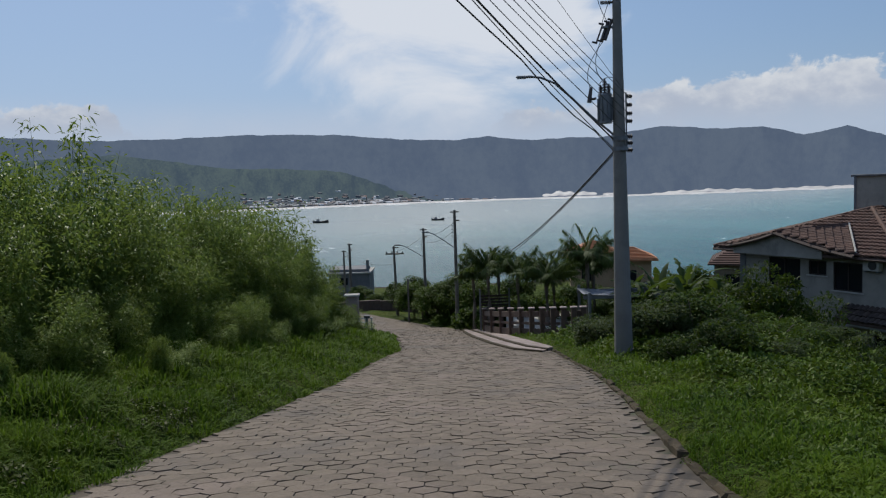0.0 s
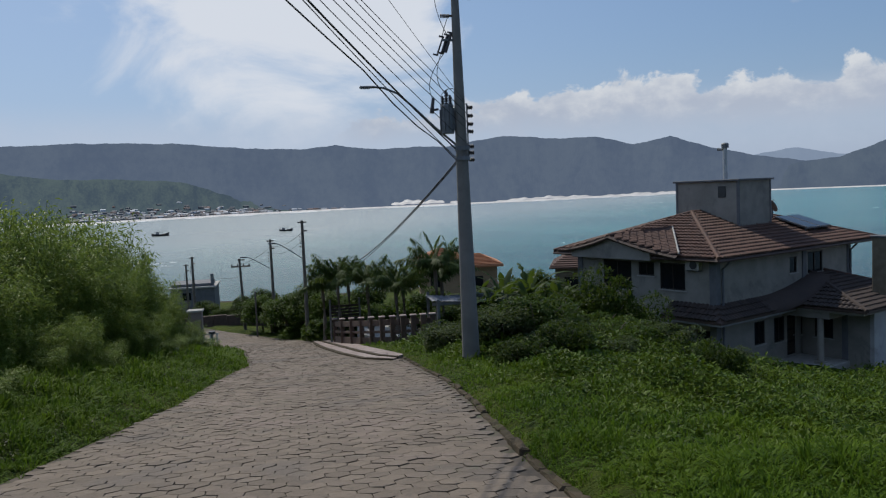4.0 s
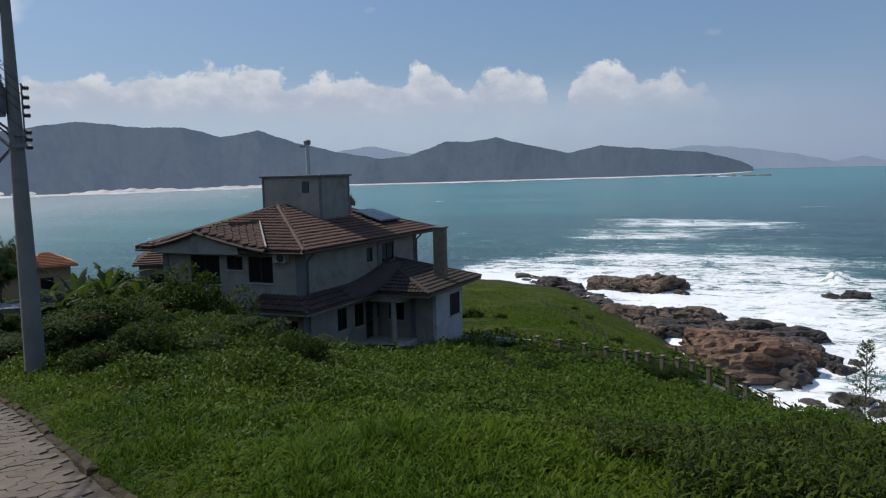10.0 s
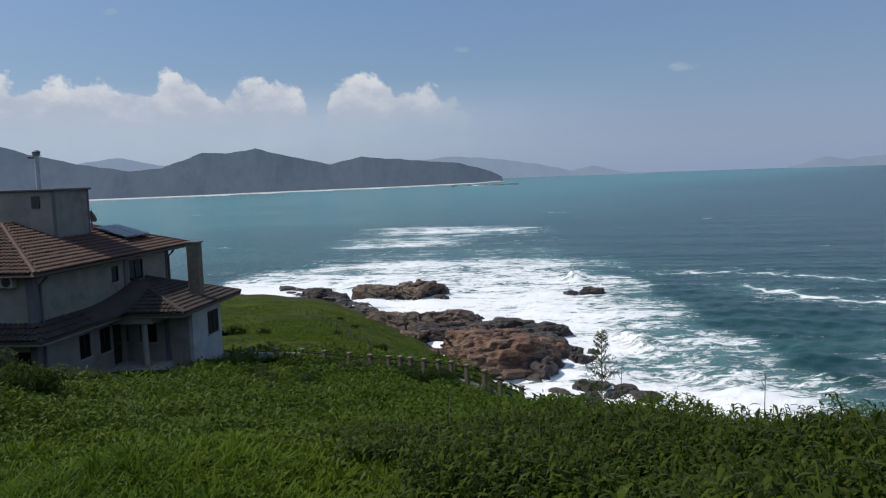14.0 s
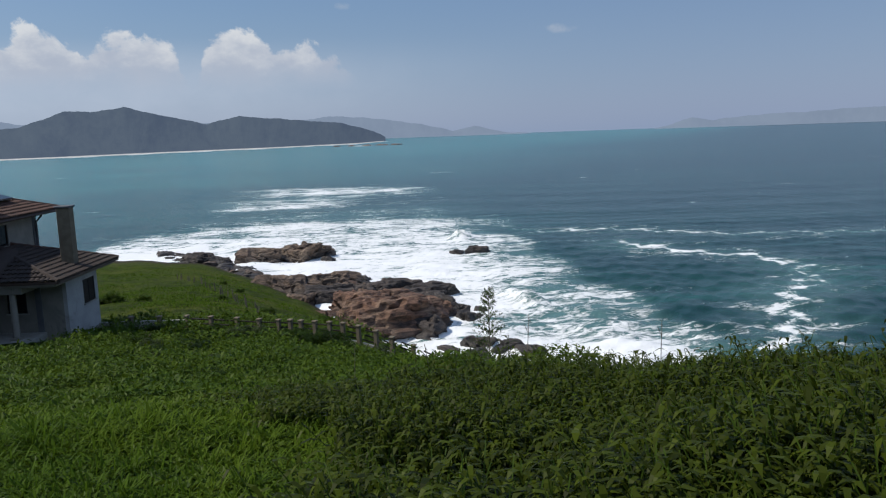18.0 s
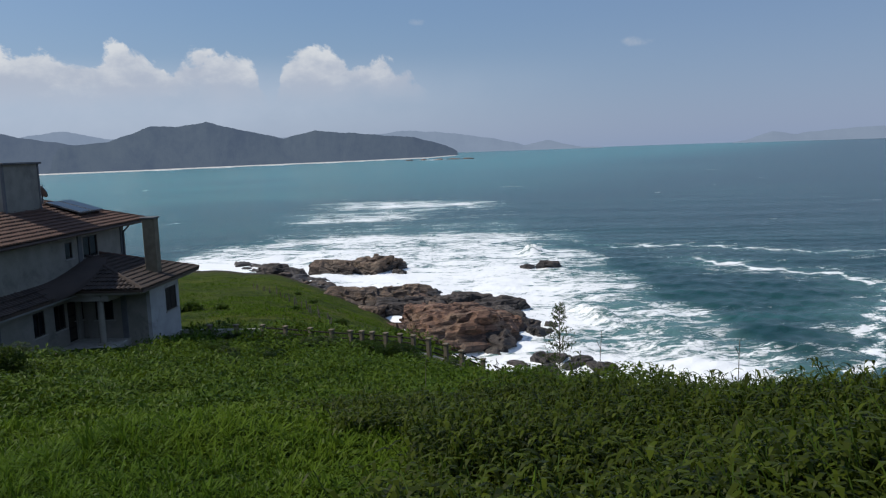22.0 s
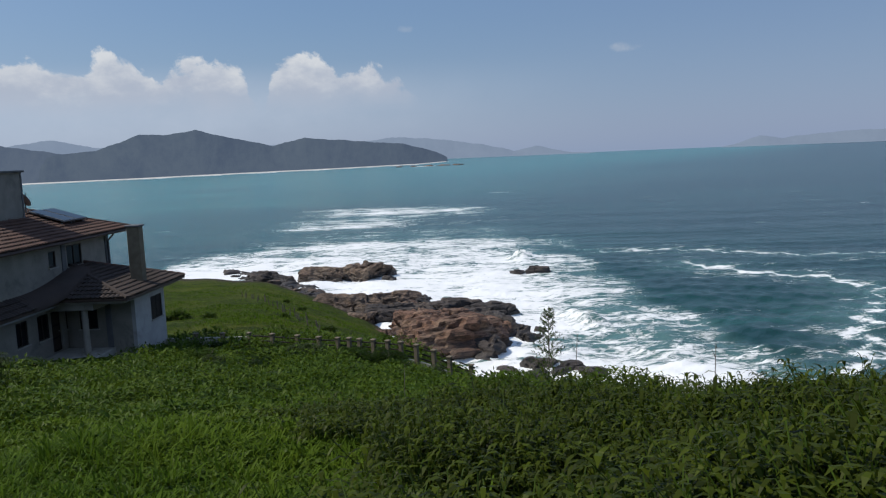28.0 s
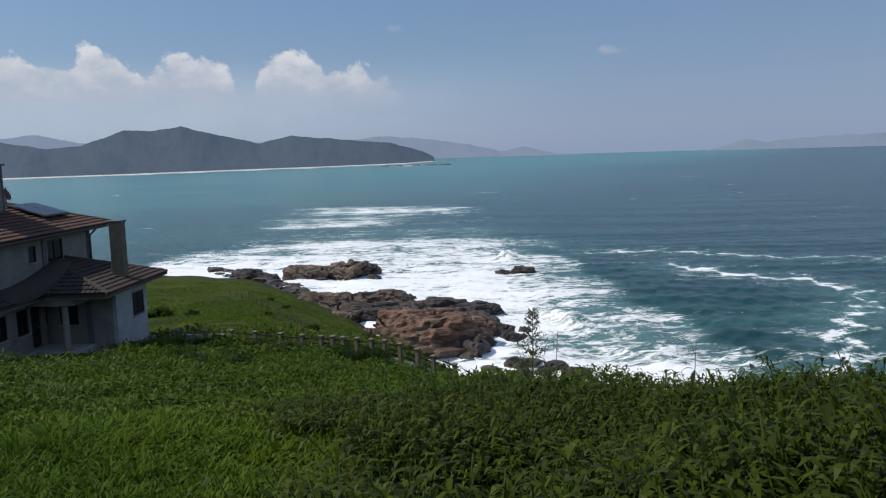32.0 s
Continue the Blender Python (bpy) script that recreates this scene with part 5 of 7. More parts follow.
far_pole(0.68, 50.0, 0.23, land1(0.68, 50.0), (-1.07, -1.13), -2.24)
far_pole(-1.62, 60.0, -1.36, land1(-1.62, 60.0), (-3.5, -2.6), -3.63)
far_pole(-4.2, 65.9, -3.1, land1(-4.2, 65.9), arm=(-5.06, -3.75, -3.5), lean=-0.15)
far_pole(-9.75, 79.4, -3.64, land1(-9.75, 79.4), r=0.17)
far_pole(-11.0, 84.3, -4.7, land1(-11, 84.3))
line = empty("overhead_line", pose(0, 0, 0), label="thin black street cables strung between the poles", category="cable")
for p, q, s in (((0.68, 50, -0.5), (-1.62, 60, -1.9), 0.3), ((0.68, 50, -1.0), (-1.62, 60, -2.4), 0.35), ((-1.62, 60, -1.9), (-4.3, 65.9, -3.6), 0.2), ((-4.3, 65.9, -4.6), (-9.7, 79.4, -5.0), 0.4), ((-9.75, 79.4, -4.2), (-11, 84.3, -5.0), 0.15)):
    bm = bmesh.new()
    tube(bm, sag(p, q, s, 10), 0.012, 5)
    part("cable", bm, M_WIRE, line)


# ---------------------------------------------------------------- garden wall, pavement, gate
def bez(p, q, r, n):
    p, q, r = Vector(p), Vector(q), Vector(r)
    return [p.lerp(q, i / n).lerp(q.lerp(r, i / n), i / n) for i in range(n + 1)]


def build_garden_fence():
    fence = empty("garden_fence", pose(0, 0, 0), label="brown timber garden fence with stone-capped posts beside the road", category="fence")
    line = bez((5.75, 32.6, 0), (3.9, 32.0, 0), (2.3, 39.6, 0), 9)
    line.append(Vector((2.05, 42.2, 0)))
    for i, p in enumerate(line):
        z = float(road_z(p.y)) + 0.1
        bm = bmesh.new()
        box(bm, (p.x - 0.11, p.y - 0.11, z - 0.3), (p.x + 0.11, p.y + 0.11, z + 1.22), 0.015)
        po = part("fence_post", bm, M_WOOD, fence)
        bm = bmesh.new()
        box(bm, (p.x - 0.15, p.y - 0.15, z + 1.22), (p.x + 0.15, p.y + 0.15, z + 1.28), 0.025)
        part("post_cap", bm, M_PALE, po, "pale stone cap")
        if i + 1 < len(line):
            q = line[i + 1]
            d = q - p
            turn = math.degrees(math.atan2(d.y, d.x))
            zq = float(road_z(q.y)) + 0.1
            tilt = -math.degrees(math.atan2(zq - z, d.length))
            for h, t, name, mat in ((-0.3, 0.62, "base_wall", M_WOOD), (0.50, 0.12, "rail", M_WOOD), (0.84, 0.26, "rail", M_WOOD)):
                bm = bmesh.new()
                box(bm, (0.13, -0.04, h), (d.length - 0.13, 0.04, h + t), 0.008)
                bmesh.ops.transform(bm, matrix=pose(p.x, p.y, z, 0, tilt, turn), verts=bm.verts)
                part(name, bm, mat, fence)
    # gate of dark slats
    gate = empty("slatted_gate", pose(1.9, 42.6, land1(1.9, 42.6)), label="dark slatted gate behind the palms", category="gate")
    for dx in (-0.1, 1.5):
        bm = bmesh.new()
        box(bm, (dx, -0.05, -0.1), (dx + 0.1, 0.05, 2.5), 0.01)
        part("gate_post", bm, M_STEEL, gate)
    for k in range(9):
        bm = bmesh.new()
        box(bm, (0.0, -0.02, 0.7 + k * 0.17), (1.5, 0.02, 0.81 + k * 0.17), 0.004)
        part("slat", bm, M_FRAME, gate)
    # raised pavement in two bands
    pave = tagged(new("pavement"), "curved pale and pink paved footway beside the road", "pavement", kind="structure")
    rnd = random.Random(5)
    OUT = ((24.4, 2.95), (26.4, 2.15), (30.9, 1.62), (37.3, 1.15), (42.0, 0.95), (48.0, 0.85))
    INN = ((25.6, 3.50), (27.0, 3.48), (31.5, 3.20), (37.5, 2.85), (42.5, 2.45), (48.6, 1.7))

    def edge(k, f):
        """A point between the road side (f 0) and the fence side (f 1), k along the footway."""
        s = k * 5
        y0, y1 = np.interp(s, range(6), [p[0] for p in OUT]), np.interp(s, range(6), [p[0] for p in INN])
        x0, x1 = np.interp(s, range(6), [p[1] for p in OUT]), np.interp(s, range(6), [p[1] for p in INN])
        return x0 + (x1 - x0) * f, y0 + (y1 - y0) * f

    n = 40
    for a, b, lift, mat in ((0.0, 0.11, 0.05, M_KERB), (0.12, 0.42, 0.055, M_PALE), (0.43, 0.54, 0.085, M_KERB), (0.55, 0.97, 0.10, M_PALE)):
        for i in range(n):
            pts = []
            for k, f in ((i + 0.02, a), (i + 0.98, a), (i + 0.98, b), (i + 0.02, b)):
                ex, ey = edge(k / n, f)
                pts.append((ex, ey, float(road_z(ey)) + lift + rnd.uniform(-0.005, 0.005)))
            bm = bmesh.new()
            slab(bm, pts, 0.3)
            bmesh.ops.recalc_face_normals(bm, faces=bm.faces)
            part("paving_slab", bm, mat, pave)
    # gravelled forecourt that shows pale between the rails
    bm = bmesh.new()
    pts = [(7.5, 33.2), (7.5, 42), (3.2, 42), (3.1, 39.0), (4.2, 36.0), (6.2, 33.4)]
    slab(bm, [(x, y, -5.28) for x, y in pts], 1.6)
    bmesh.ops.recalc_face_normals(bm, faces=bm.faces)
    tagged(part("forecourt", bm, M_GRAVEL), "pale paved forecourt behind the garden fence", "paving", kind="structure")


build_garden_fence()


def build_carport():
    c = empty("carport", pose(7.6, 34.2, land1(7.6, 34.2)), label="carport with a bluish corrugated metal roof", category="carport")
    b = land1(7.6, 34.2)
    for dx in (-1.5, 1.6):
        for dy in (-1.2, 1.4):
            bm = bmesh.new()
            box(bm, (dx - 0.06, dy - 0.06, -0.3), (dx + 0.06, dy + 0.06, -3.0 - b), 0.01)
            part("post", bm, M_STEEL, c)
    n = 34
    xs = np.linspace(-1.7, 1.9, n)
    v = [(x, y, -3.12 - b - 0.09 * (x + 1.7) + 0.02 * (y + 1.4) + 0.02 * (i % 2) - t) for t in (0, 0.012) for y in (-0.9, 0.9) for i, x in enumerate(xs)]
    f = [(i, i + 1, n + i + 1, n + i) for i in range(n - 1)] + [(2 * n + i + 1, 2 * n + i, 3 * n + i, 3 * n + i + 1) for i in range(n - 1)]
    raw("roof_sheet", v, f, M_SHEET, c)
    bm = bmesh.new()
    box(bm, (-1.7, -0.85, -3.34 - b), (1.9, -0.78, -3.19 - b), 0.01)
    part("beam", bm, M_STEEL, c)
    bm = bmesh.new()
    box(bm, (-1.7, 0.75, -3.29 - b), (1.9, 0.82, -3.14 - b), 0.01)
    part("beam", bm, M_STEEL, c)


build_carport()


def small_house(x, y, turn, w, d, z0, eave, top, mat_wall, mat_roof, label, chimney=None, wins=()):
    h = empty("house", pose(x, y, z0, 0, 0, turn), label=label, category="house")
    bm = bmesh.new()
    box(bm, (-w / 2, -d / 2, -1), (w / 2, d / 2, eave - z0))
    part("wall", bm, mat_wall, h)
    e, t = eave - z0, top - z0
    o = 0.5
    A, B, C, D = ((-w / 2 - o, -d / 2 - o, e), (w / 2 + o, -d / 2 - o, e), (w / 2 + o, d / 2 + o, e), (-w / 2 - o, d / 2 + o, e))
    r = max(0.2, w / 2 - d / 2)
    R1, R2 = (-r, 0, t), (r, 0, t)
    roof = empty("roof")
    roof.parent = h
    for poly in ([A, B, R2, R1], [B, C, R2], [C, D, R1, R2], [D, A, R1]):
        bm = bmesh.new()
        slab(bm, poly, 0.14)
        deck = part("roof_plane", bm, mat_roof, roof)
        p0, p1, p2 = (Vector(q) for q in poly[:3])
        n = 9
        bm = bmesh.new()
        lastp = Vector(poly[-1])
        for k in range(n):
            f = (k + 0.5) / n
            rod(bm, p0.lerp(lastp, f) + Vector((0, 0, 0.03)), p1.lerp(p2, f) + Vector((0, 0, 0.03)), 0.05, 0.05, 6)
        part("tile_course", bm, mat_roof, deck)
    for side, a, b, zz, hh in wins:
        win = empty("window")
        win.parent = h
        bm = bmesh.new()
        box(bm, (a, -d / 2 - 0.05, zz), (b, -d / 2 - 0.01, zz + hh), 0.01)
        part("frame", bm, M_FRAME, win)
        bm = bmesh.new()
        box(bm, (a + 0.06, -d / 2 - 0.06, zz + 0.06), (b - 0.06, -d / 2 - 0.05, zz + hh - 0.06))
        part("pane", bm, M_GLASS, win)
    if chimney:
        bm = bmesh.new()
        box(bm, (chimney[0] - 0.3, chimney[1] - 0.3, e), (chimney[0] + 0.3, chimney[1] + 0.3, t + 0.6), 0.02)
        part("chimney", bm, mat_wall, h)
    return h


small_house(12.5, 66.0, -8, 3.8, 4.0, -9.0, -4.2, -3.2, M_OCHRE, M_ORANGE, "ochre house with a faded orange tiled roof among palms", None, [("f", -1, 0, 2.6, 1.2)])
small_house(15.5, 65.0, -8, 3.0, 3.4, -9.0, -4.6, -3.75, M_OCHRE, M_ORANGE, "lower wing of a house with an orange tiled roof", None, [("f", -0.6, 0.3, 2.4, 1.1)])
small_house(25.4, 66.8, -22, 4.0, 6.0, -9.5, -5.3, -3.9, M_POST, M_TILE, "brown house behind the white one, with a grey tiled roof", None, [("f", -1.2, 0, 2.2, 1.1)])


def build_far_building():
    h = empty("boat_house", pose(-11.8, 99.5, land1(-11.8, 99.5)), label="low grey flat-roofed building with a pale roof edge", category="building")
    b = land1(-11.8, 99.5)
    bm = bmesh.new()
    box(bm, (-3.2, 0, -1), (2.0, 6, -8.9 - b))
    part("wall", bm, M_TRIM, h)
    bm = bmesh.new()
    box(bm, (-3.4, -0.2, -8.9 - b), (2.2, 6.2, -8.7 - b), 0.02)
    part("roof", bm, M_STONE, h)
    bm = bmesh.new()
    box(bm, (-3.2, 0.4, -8.7 - b), (1.6, 5.5, -8.35 - b), 0.03)
    part("parapet", bm, M_TRIM, h)
    bm = bmesh.new()
    rod(bm, (1.75, 0.6, -8.7 - b), (1.75, 0.6, -7.2 - b), 0.22, 0.2, 12)
    part("chimney", bm, M_STEEL, h)
    bm = bmesh.new()
    box(bm, (-1.8, -0.03, -10.3 - b), (-0.8, 0.0, -9.4 - b))
    part("window", bm, M_GLASS, h)


build_far_building()


def build_roadside_bits():
    z = land1(-5.8, 44.6)
    g = empty("gate_pillar", pose(-5.45, 44.6, z), label="cream rendered gate pillar in the hedge", category="pillar")
    bm = bmesh.new()
    box(bm, (-0.36, -0.3, -0.3), (0.36, 0.3, -4.4 - z), 0.02)
    part("shaft", bm, M_PALE, g)
    bm = bmesh.new()
    box(bm, (-0.43, -0.37, -4.4 - z), (0.43, 0.37, -4.28 - z), 0.02)
    part("cap", bm, M_STONE, g)
    z = land1(-4.2, 37.5)
    b = empty("bollard_light", pose(-4.0, 38.5, land1(-4.0, 38.5) + 0.15), label="short black bollard on the verge", category="bollard")
    bm = bmesh.new()
    rod(bm, (0, 0, -0.3), (0, 0, 0.75), 0.07, 0.06, 12)
    part("post", bm, M_STEEL, b)
    bm = bmesh.new()
    rod(bm, (0, 0, 0.75), (0, 0, 0.86), 0.17, 0.15, 12)
    part("head", bm, M_DARK, b)
    r = empty("low_railing", pose(-4.6, 41.5, land1(-4.6, 41.5) + 0.3), label="low pale railing beside the road", category="railing")
    for k in range(4):
        bm = bmesh.new()
        box(bm, (-0.5 + 0.33 * k, -0.03, -0.1), (-0.43 + 0.33 * k, 0.03, 0.62), 0.01)
        part("post", bm, M_SAND, r)
    for zz in (0.3, 0.55):
        bm = bmesh.new()
        box(bm, (-0.55, -0.02, zz), (0.62, 0.02, zz + 0.06), 0.01)
        part("rail", bm, M_SAND, r)
    p = empty("sign_post", pose(-2.85, 58.0, land1(-2.85, 58)), label="thin dark post at the bend of the road", category="post")
    bm = bmesh.new()
    rod(bm, (0, 0, -0.2), (0, 0, 3.4), 0.07, 0.06, 10)
    part("shaft", bm, M_BARK, p)
    w = tagged(new("wall_far"), "low dark wall across the end of the road", "wall", kind="structure")
    for k in range(9):
        x = -13.0 + k * 1.15
        bm = bmesh.new()
        zz = land1(x, 71.5)
        box(bm, (x, 71.3, zz - 0.3), (x + 1.13, 71.6, zz + 0.95), 0.01)
        part("wall_panel", bm, M_WOOD, w)


build_roadside_bits()


# ---------------------------------------------------------------- rocks on the shore
def rock(x, y, rx, ry, h, turn, seed, mat, label, sink=1.2, sub=4, base=None, bed=1.0):
    """A weathered outcrop: broken off in planes, split into tilted beds and blocks, its foot under the water or the turf."""
    bm = bmesh.new()
    bmesh.ops.create_icosphere(bm, subdivisions=sub, radius=1.0)
    off = Vector((seed * 7.3, seed * 3.1, seed * 1.7))
    rng = random.Random(int(seed * 13) + 5)
    planes = []
    for i in range(11):
        n = Vector((rng.gauss(0, 1), rng.gauss(0, 1), rng.gauss(0.3, 0.6))).normalized()
        planes.append((n, rng.uniform(0.60, 0.95)))
    planes.append((Vector((rng.uniform(-0.25, 0.1), rng.uniform(-0.3, 0.1), 1)).normalized(), 0.70))
    size = min(1.0, (rx * ry * h) ** (1 / 3) / 3.0)
    back = Matrix.Rotation(radians(-turn), 3, "Z")
    up = back @ Vector((-0.30, -0.34, 0.89)).normalized()
    e1 = up.cross(back @ Vector((0.8, 0.6, 0))).normalized()
    e2 = up.cross(e1)
    thick = (0.50 * size + 0.10) * bed
    for v in bm.verts:
        d = v.co.normalized()
        k = 1.10
        for n, hh in planes:
            c = d.dot(n)
            if c > 0.05:
                k = min(k, hh / c)
        p = Vector((d.x * k * rx, d.y * k * ry, d.z * k * h))
        w = p + Vector((1, 1, 0.4)) * (0.5 * size * noise.noise(p * (0.45 / size) + off))
        b = w.dot(up) / thick + 20
        lay = math.floor(b)
        fb = b - lay
        shift = noise.cell(Vector((lay + 0.5, seed + 0.5, 0.5))) * 5
        j1, j2 = w.dot(e1) / (thick * 4.2) + 30 + shift, w.dot(e2) / (thick * 2.7) + 30 + shift * 1.7
        f1, f2 = j1 - math.floor(j1), j2 - math.floor(j2)
        block = noise.cell(Vector((lay + 0.5, math.floor(j1) + 0.5, math.floor(j2) + 0.5 + seed)))
        layer = noise.cell(Vector((lay + 0.5, seed + 9.5, 3.5)))
        groove = min(1.0, min(fb, 1 - fb) / 0.16) * min(1.0, min(f1, 1 - f1) / 0.05) * min(1.0, min(f2, 1 - f2) / 0.07)
        rough = noise.noise(p * (1.6 / size) + off) * 0.14 + noise.noise(p * (4.5 / size) + off) * 0.09
        v.co = p + d * size * (0.34 * block + 0.26 * layer - 0.30 * (1 - groove) + rough - 0.1 * fb)
    z = SEA if base is None else base
    bmesh.ops.transform(bm, matrix=pose(x, y, z - sink * 0.35, 0, 0, turn), verts=bm.verts)
    ob = part("rock", bm, mat)
    return tagged(ob, label, "rock", "shore rocks")


def rocks_mat(name, lo, hi, warm):
    """Banded granite, black and wet near the water."""
    m, tree, bsdf, co = start_mat(name)
    tip = tree.nodes.new("ShaderNodeMapping")
    tip.inputs["Rotation"].default_value = (0.34, -0.30, 0.0)
    tree.links.new(co, tip.inputs["Vector"])
    lie = tip.outputs["Vector"]
    broad = tex_noise(tree, co, 0.35, 6.0, 0.65)
    mid = tex_noise(tree, lie, 0.9, 8.0, 0.72, 0.5, (1.0, 1.0, 4.5))
    fine = tex_noise(tree, lie, 5.0, 6.0, 0.75, 0.2, (1.0, 1.0, 2.5))
    col = mixed(tree, (broad * 0.35 + mid * 0.65).step(0.38, 0.62), lo, hi)
    tan = tex_noise(tree, co, 0.28, 5.0, 0.6, 0.5)
    col = mixed(tree, tan.step(0.48, 0.62) * mid.step(0.35, 0.6) * 0.7, col, warm)
    col = mixed(tree, fine.step(0.52, 0.75) * 0.4, col, warm)
    col = mixed(tree, (fine - 0.42).step(0.06, -0.06) * 0.75, col, (0.022, 0.018, 0.017))
    sep = tree.nodes.new("ShaderNodeSeparateXYZ")
    tree.links.new(co, sep.inputs[0])
    wet = (S(tree, sep.outputs[2]) + broad * 3.0).step(-15.2, -17.2)
    col = mixed(tree, wet * 0.8, col, (0.030, 0.026, 0.024))
    tree.links.new(col, bsdf.inputs["Base Color"])
    tree.links.new((wet * -0.5 + 0.9).out, bsdf.inputs["Roughness"])
    bump(tree, bsdf, mid + fine * 0.6, 0.8, 0.16)
    return m


M_SHORE = rocks_mat("reddish brown granite, wet at its foot", (0.045, 0.029, 0.022), (0.25, 0.135, 0.088), (0.30, 0.205, 0.14))
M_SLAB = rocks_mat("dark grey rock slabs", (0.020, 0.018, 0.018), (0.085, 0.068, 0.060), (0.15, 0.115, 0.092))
M_BUFF = rocks_mat("buff and brown shore granite", (0.035, 0.027, 0.022), (0.20, 0.135, 0.095), (0.30, 0.225, 0.16))
BR, DK = "brown weathered granite outcrop washed by surf", "low dark wet rock at the water's edge"
rr = random.Random(11)
# two blocks standing in the surf, the brown shelf, the dark slabs and the big red block
for x, y, rx, ry, h, t, sd, mat in ((104.6, 79.4, 4.4, 3.2, 3.9, 122, 1, M_BUFF), (109.0, 74.0, 4.8, 3.6, 4.1, 118, 2, M_BUFF), (111.0, 70.6, 2.0, 1.6, 2.2, 20, 3, M_BUFF),
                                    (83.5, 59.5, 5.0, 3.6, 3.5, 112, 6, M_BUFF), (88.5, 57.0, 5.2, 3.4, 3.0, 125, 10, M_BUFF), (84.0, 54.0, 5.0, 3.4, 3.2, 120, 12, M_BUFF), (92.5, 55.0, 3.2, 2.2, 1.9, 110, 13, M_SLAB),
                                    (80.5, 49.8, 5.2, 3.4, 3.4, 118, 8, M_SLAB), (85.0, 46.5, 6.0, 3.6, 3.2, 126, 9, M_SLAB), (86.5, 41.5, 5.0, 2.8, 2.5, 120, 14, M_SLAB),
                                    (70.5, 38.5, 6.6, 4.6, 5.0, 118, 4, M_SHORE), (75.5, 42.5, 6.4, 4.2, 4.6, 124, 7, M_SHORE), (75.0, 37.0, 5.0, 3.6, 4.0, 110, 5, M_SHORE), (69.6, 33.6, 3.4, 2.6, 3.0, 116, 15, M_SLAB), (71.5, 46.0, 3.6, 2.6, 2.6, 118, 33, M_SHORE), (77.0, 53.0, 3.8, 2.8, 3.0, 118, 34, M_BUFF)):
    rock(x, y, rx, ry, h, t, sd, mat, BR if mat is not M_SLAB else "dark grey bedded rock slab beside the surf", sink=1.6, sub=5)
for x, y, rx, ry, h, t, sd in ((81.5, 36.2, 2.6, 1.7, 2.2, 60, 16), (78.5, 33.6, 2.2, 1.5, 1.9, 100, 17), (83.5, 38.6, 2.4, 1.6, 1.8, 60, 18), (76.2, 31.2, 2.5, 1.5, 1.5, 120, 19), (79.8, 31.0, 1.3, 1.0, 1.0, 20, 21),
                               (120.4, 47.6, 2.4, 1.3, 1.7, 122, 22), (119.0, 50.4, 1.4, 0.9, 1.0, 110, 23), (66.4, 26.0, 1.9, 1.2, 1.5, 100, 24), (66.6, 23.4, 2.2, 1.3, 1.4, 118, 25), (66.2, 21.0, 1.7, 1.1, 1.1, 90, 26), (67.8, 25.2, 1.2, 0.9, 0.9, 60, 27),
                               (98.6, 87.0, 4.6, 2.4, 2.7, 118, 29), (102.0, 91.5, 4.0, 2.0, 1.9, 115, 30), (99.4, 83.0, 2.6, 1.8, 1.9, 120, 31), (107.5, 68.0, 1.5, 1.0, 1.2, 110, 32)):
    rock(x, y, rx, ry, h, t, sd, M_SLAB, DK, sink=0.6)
for i in range(58):
    f = i / 57
    x, y = np.interp(f, [0, 0.25, 0.5, 0.75, 1], [108, 101.5, 96.5, 91.5, 87.5]), np.interp(f, [0, 0.25, 0.5, 0.75, 1], [102, 90, 80, 71, 63.5])
    s = rr.uniform(0.5, 1.5)
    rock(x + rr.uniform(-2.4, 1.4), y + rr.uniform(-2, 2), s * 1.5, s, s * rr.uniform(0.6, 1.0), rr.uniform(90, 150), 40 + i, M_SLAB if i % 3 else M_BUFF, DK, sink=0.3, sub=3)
for i in range(24):
    f = i / 23
    s = rr.uniform(0.4, 0.9)
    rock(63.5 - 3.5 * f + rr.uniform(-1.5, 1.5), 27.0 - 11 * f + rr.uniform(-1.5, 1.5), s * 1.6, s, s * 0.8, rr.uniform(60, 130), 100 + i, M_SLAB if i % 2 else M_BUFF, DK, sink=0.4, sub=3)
for i in range(30):
    # loose blocks on and round the big outcrop
    f = rr.random()
    x, y = np.interp(f, [0, 0.5, 1], [73, 82, 91]) + rr.uniform(-2.0, 3.5), np.interp(f, [0, 0.5, 1], [33, 43, 56]) + rr.uniform(-3, 3)
    s = rr.uniform(0.5, 1.3)
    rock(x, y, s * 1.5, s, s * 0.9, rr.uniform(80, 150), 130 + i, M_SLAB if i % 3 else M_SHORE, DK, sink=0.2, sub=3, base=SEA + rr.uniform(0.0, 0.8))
islet = (1500 * math.sin(radians(60.4)), 1500 * math.cos(radians(60.4)))
for k in range(5):
    rock(islet[0] + 14 * k - 26, islet[1] - 24 * k + 40, 16, 9, 3.5, 30 * k, 90 + k, M_SHORE, "dark islet with breaking surf far out in the bay", sub=2)


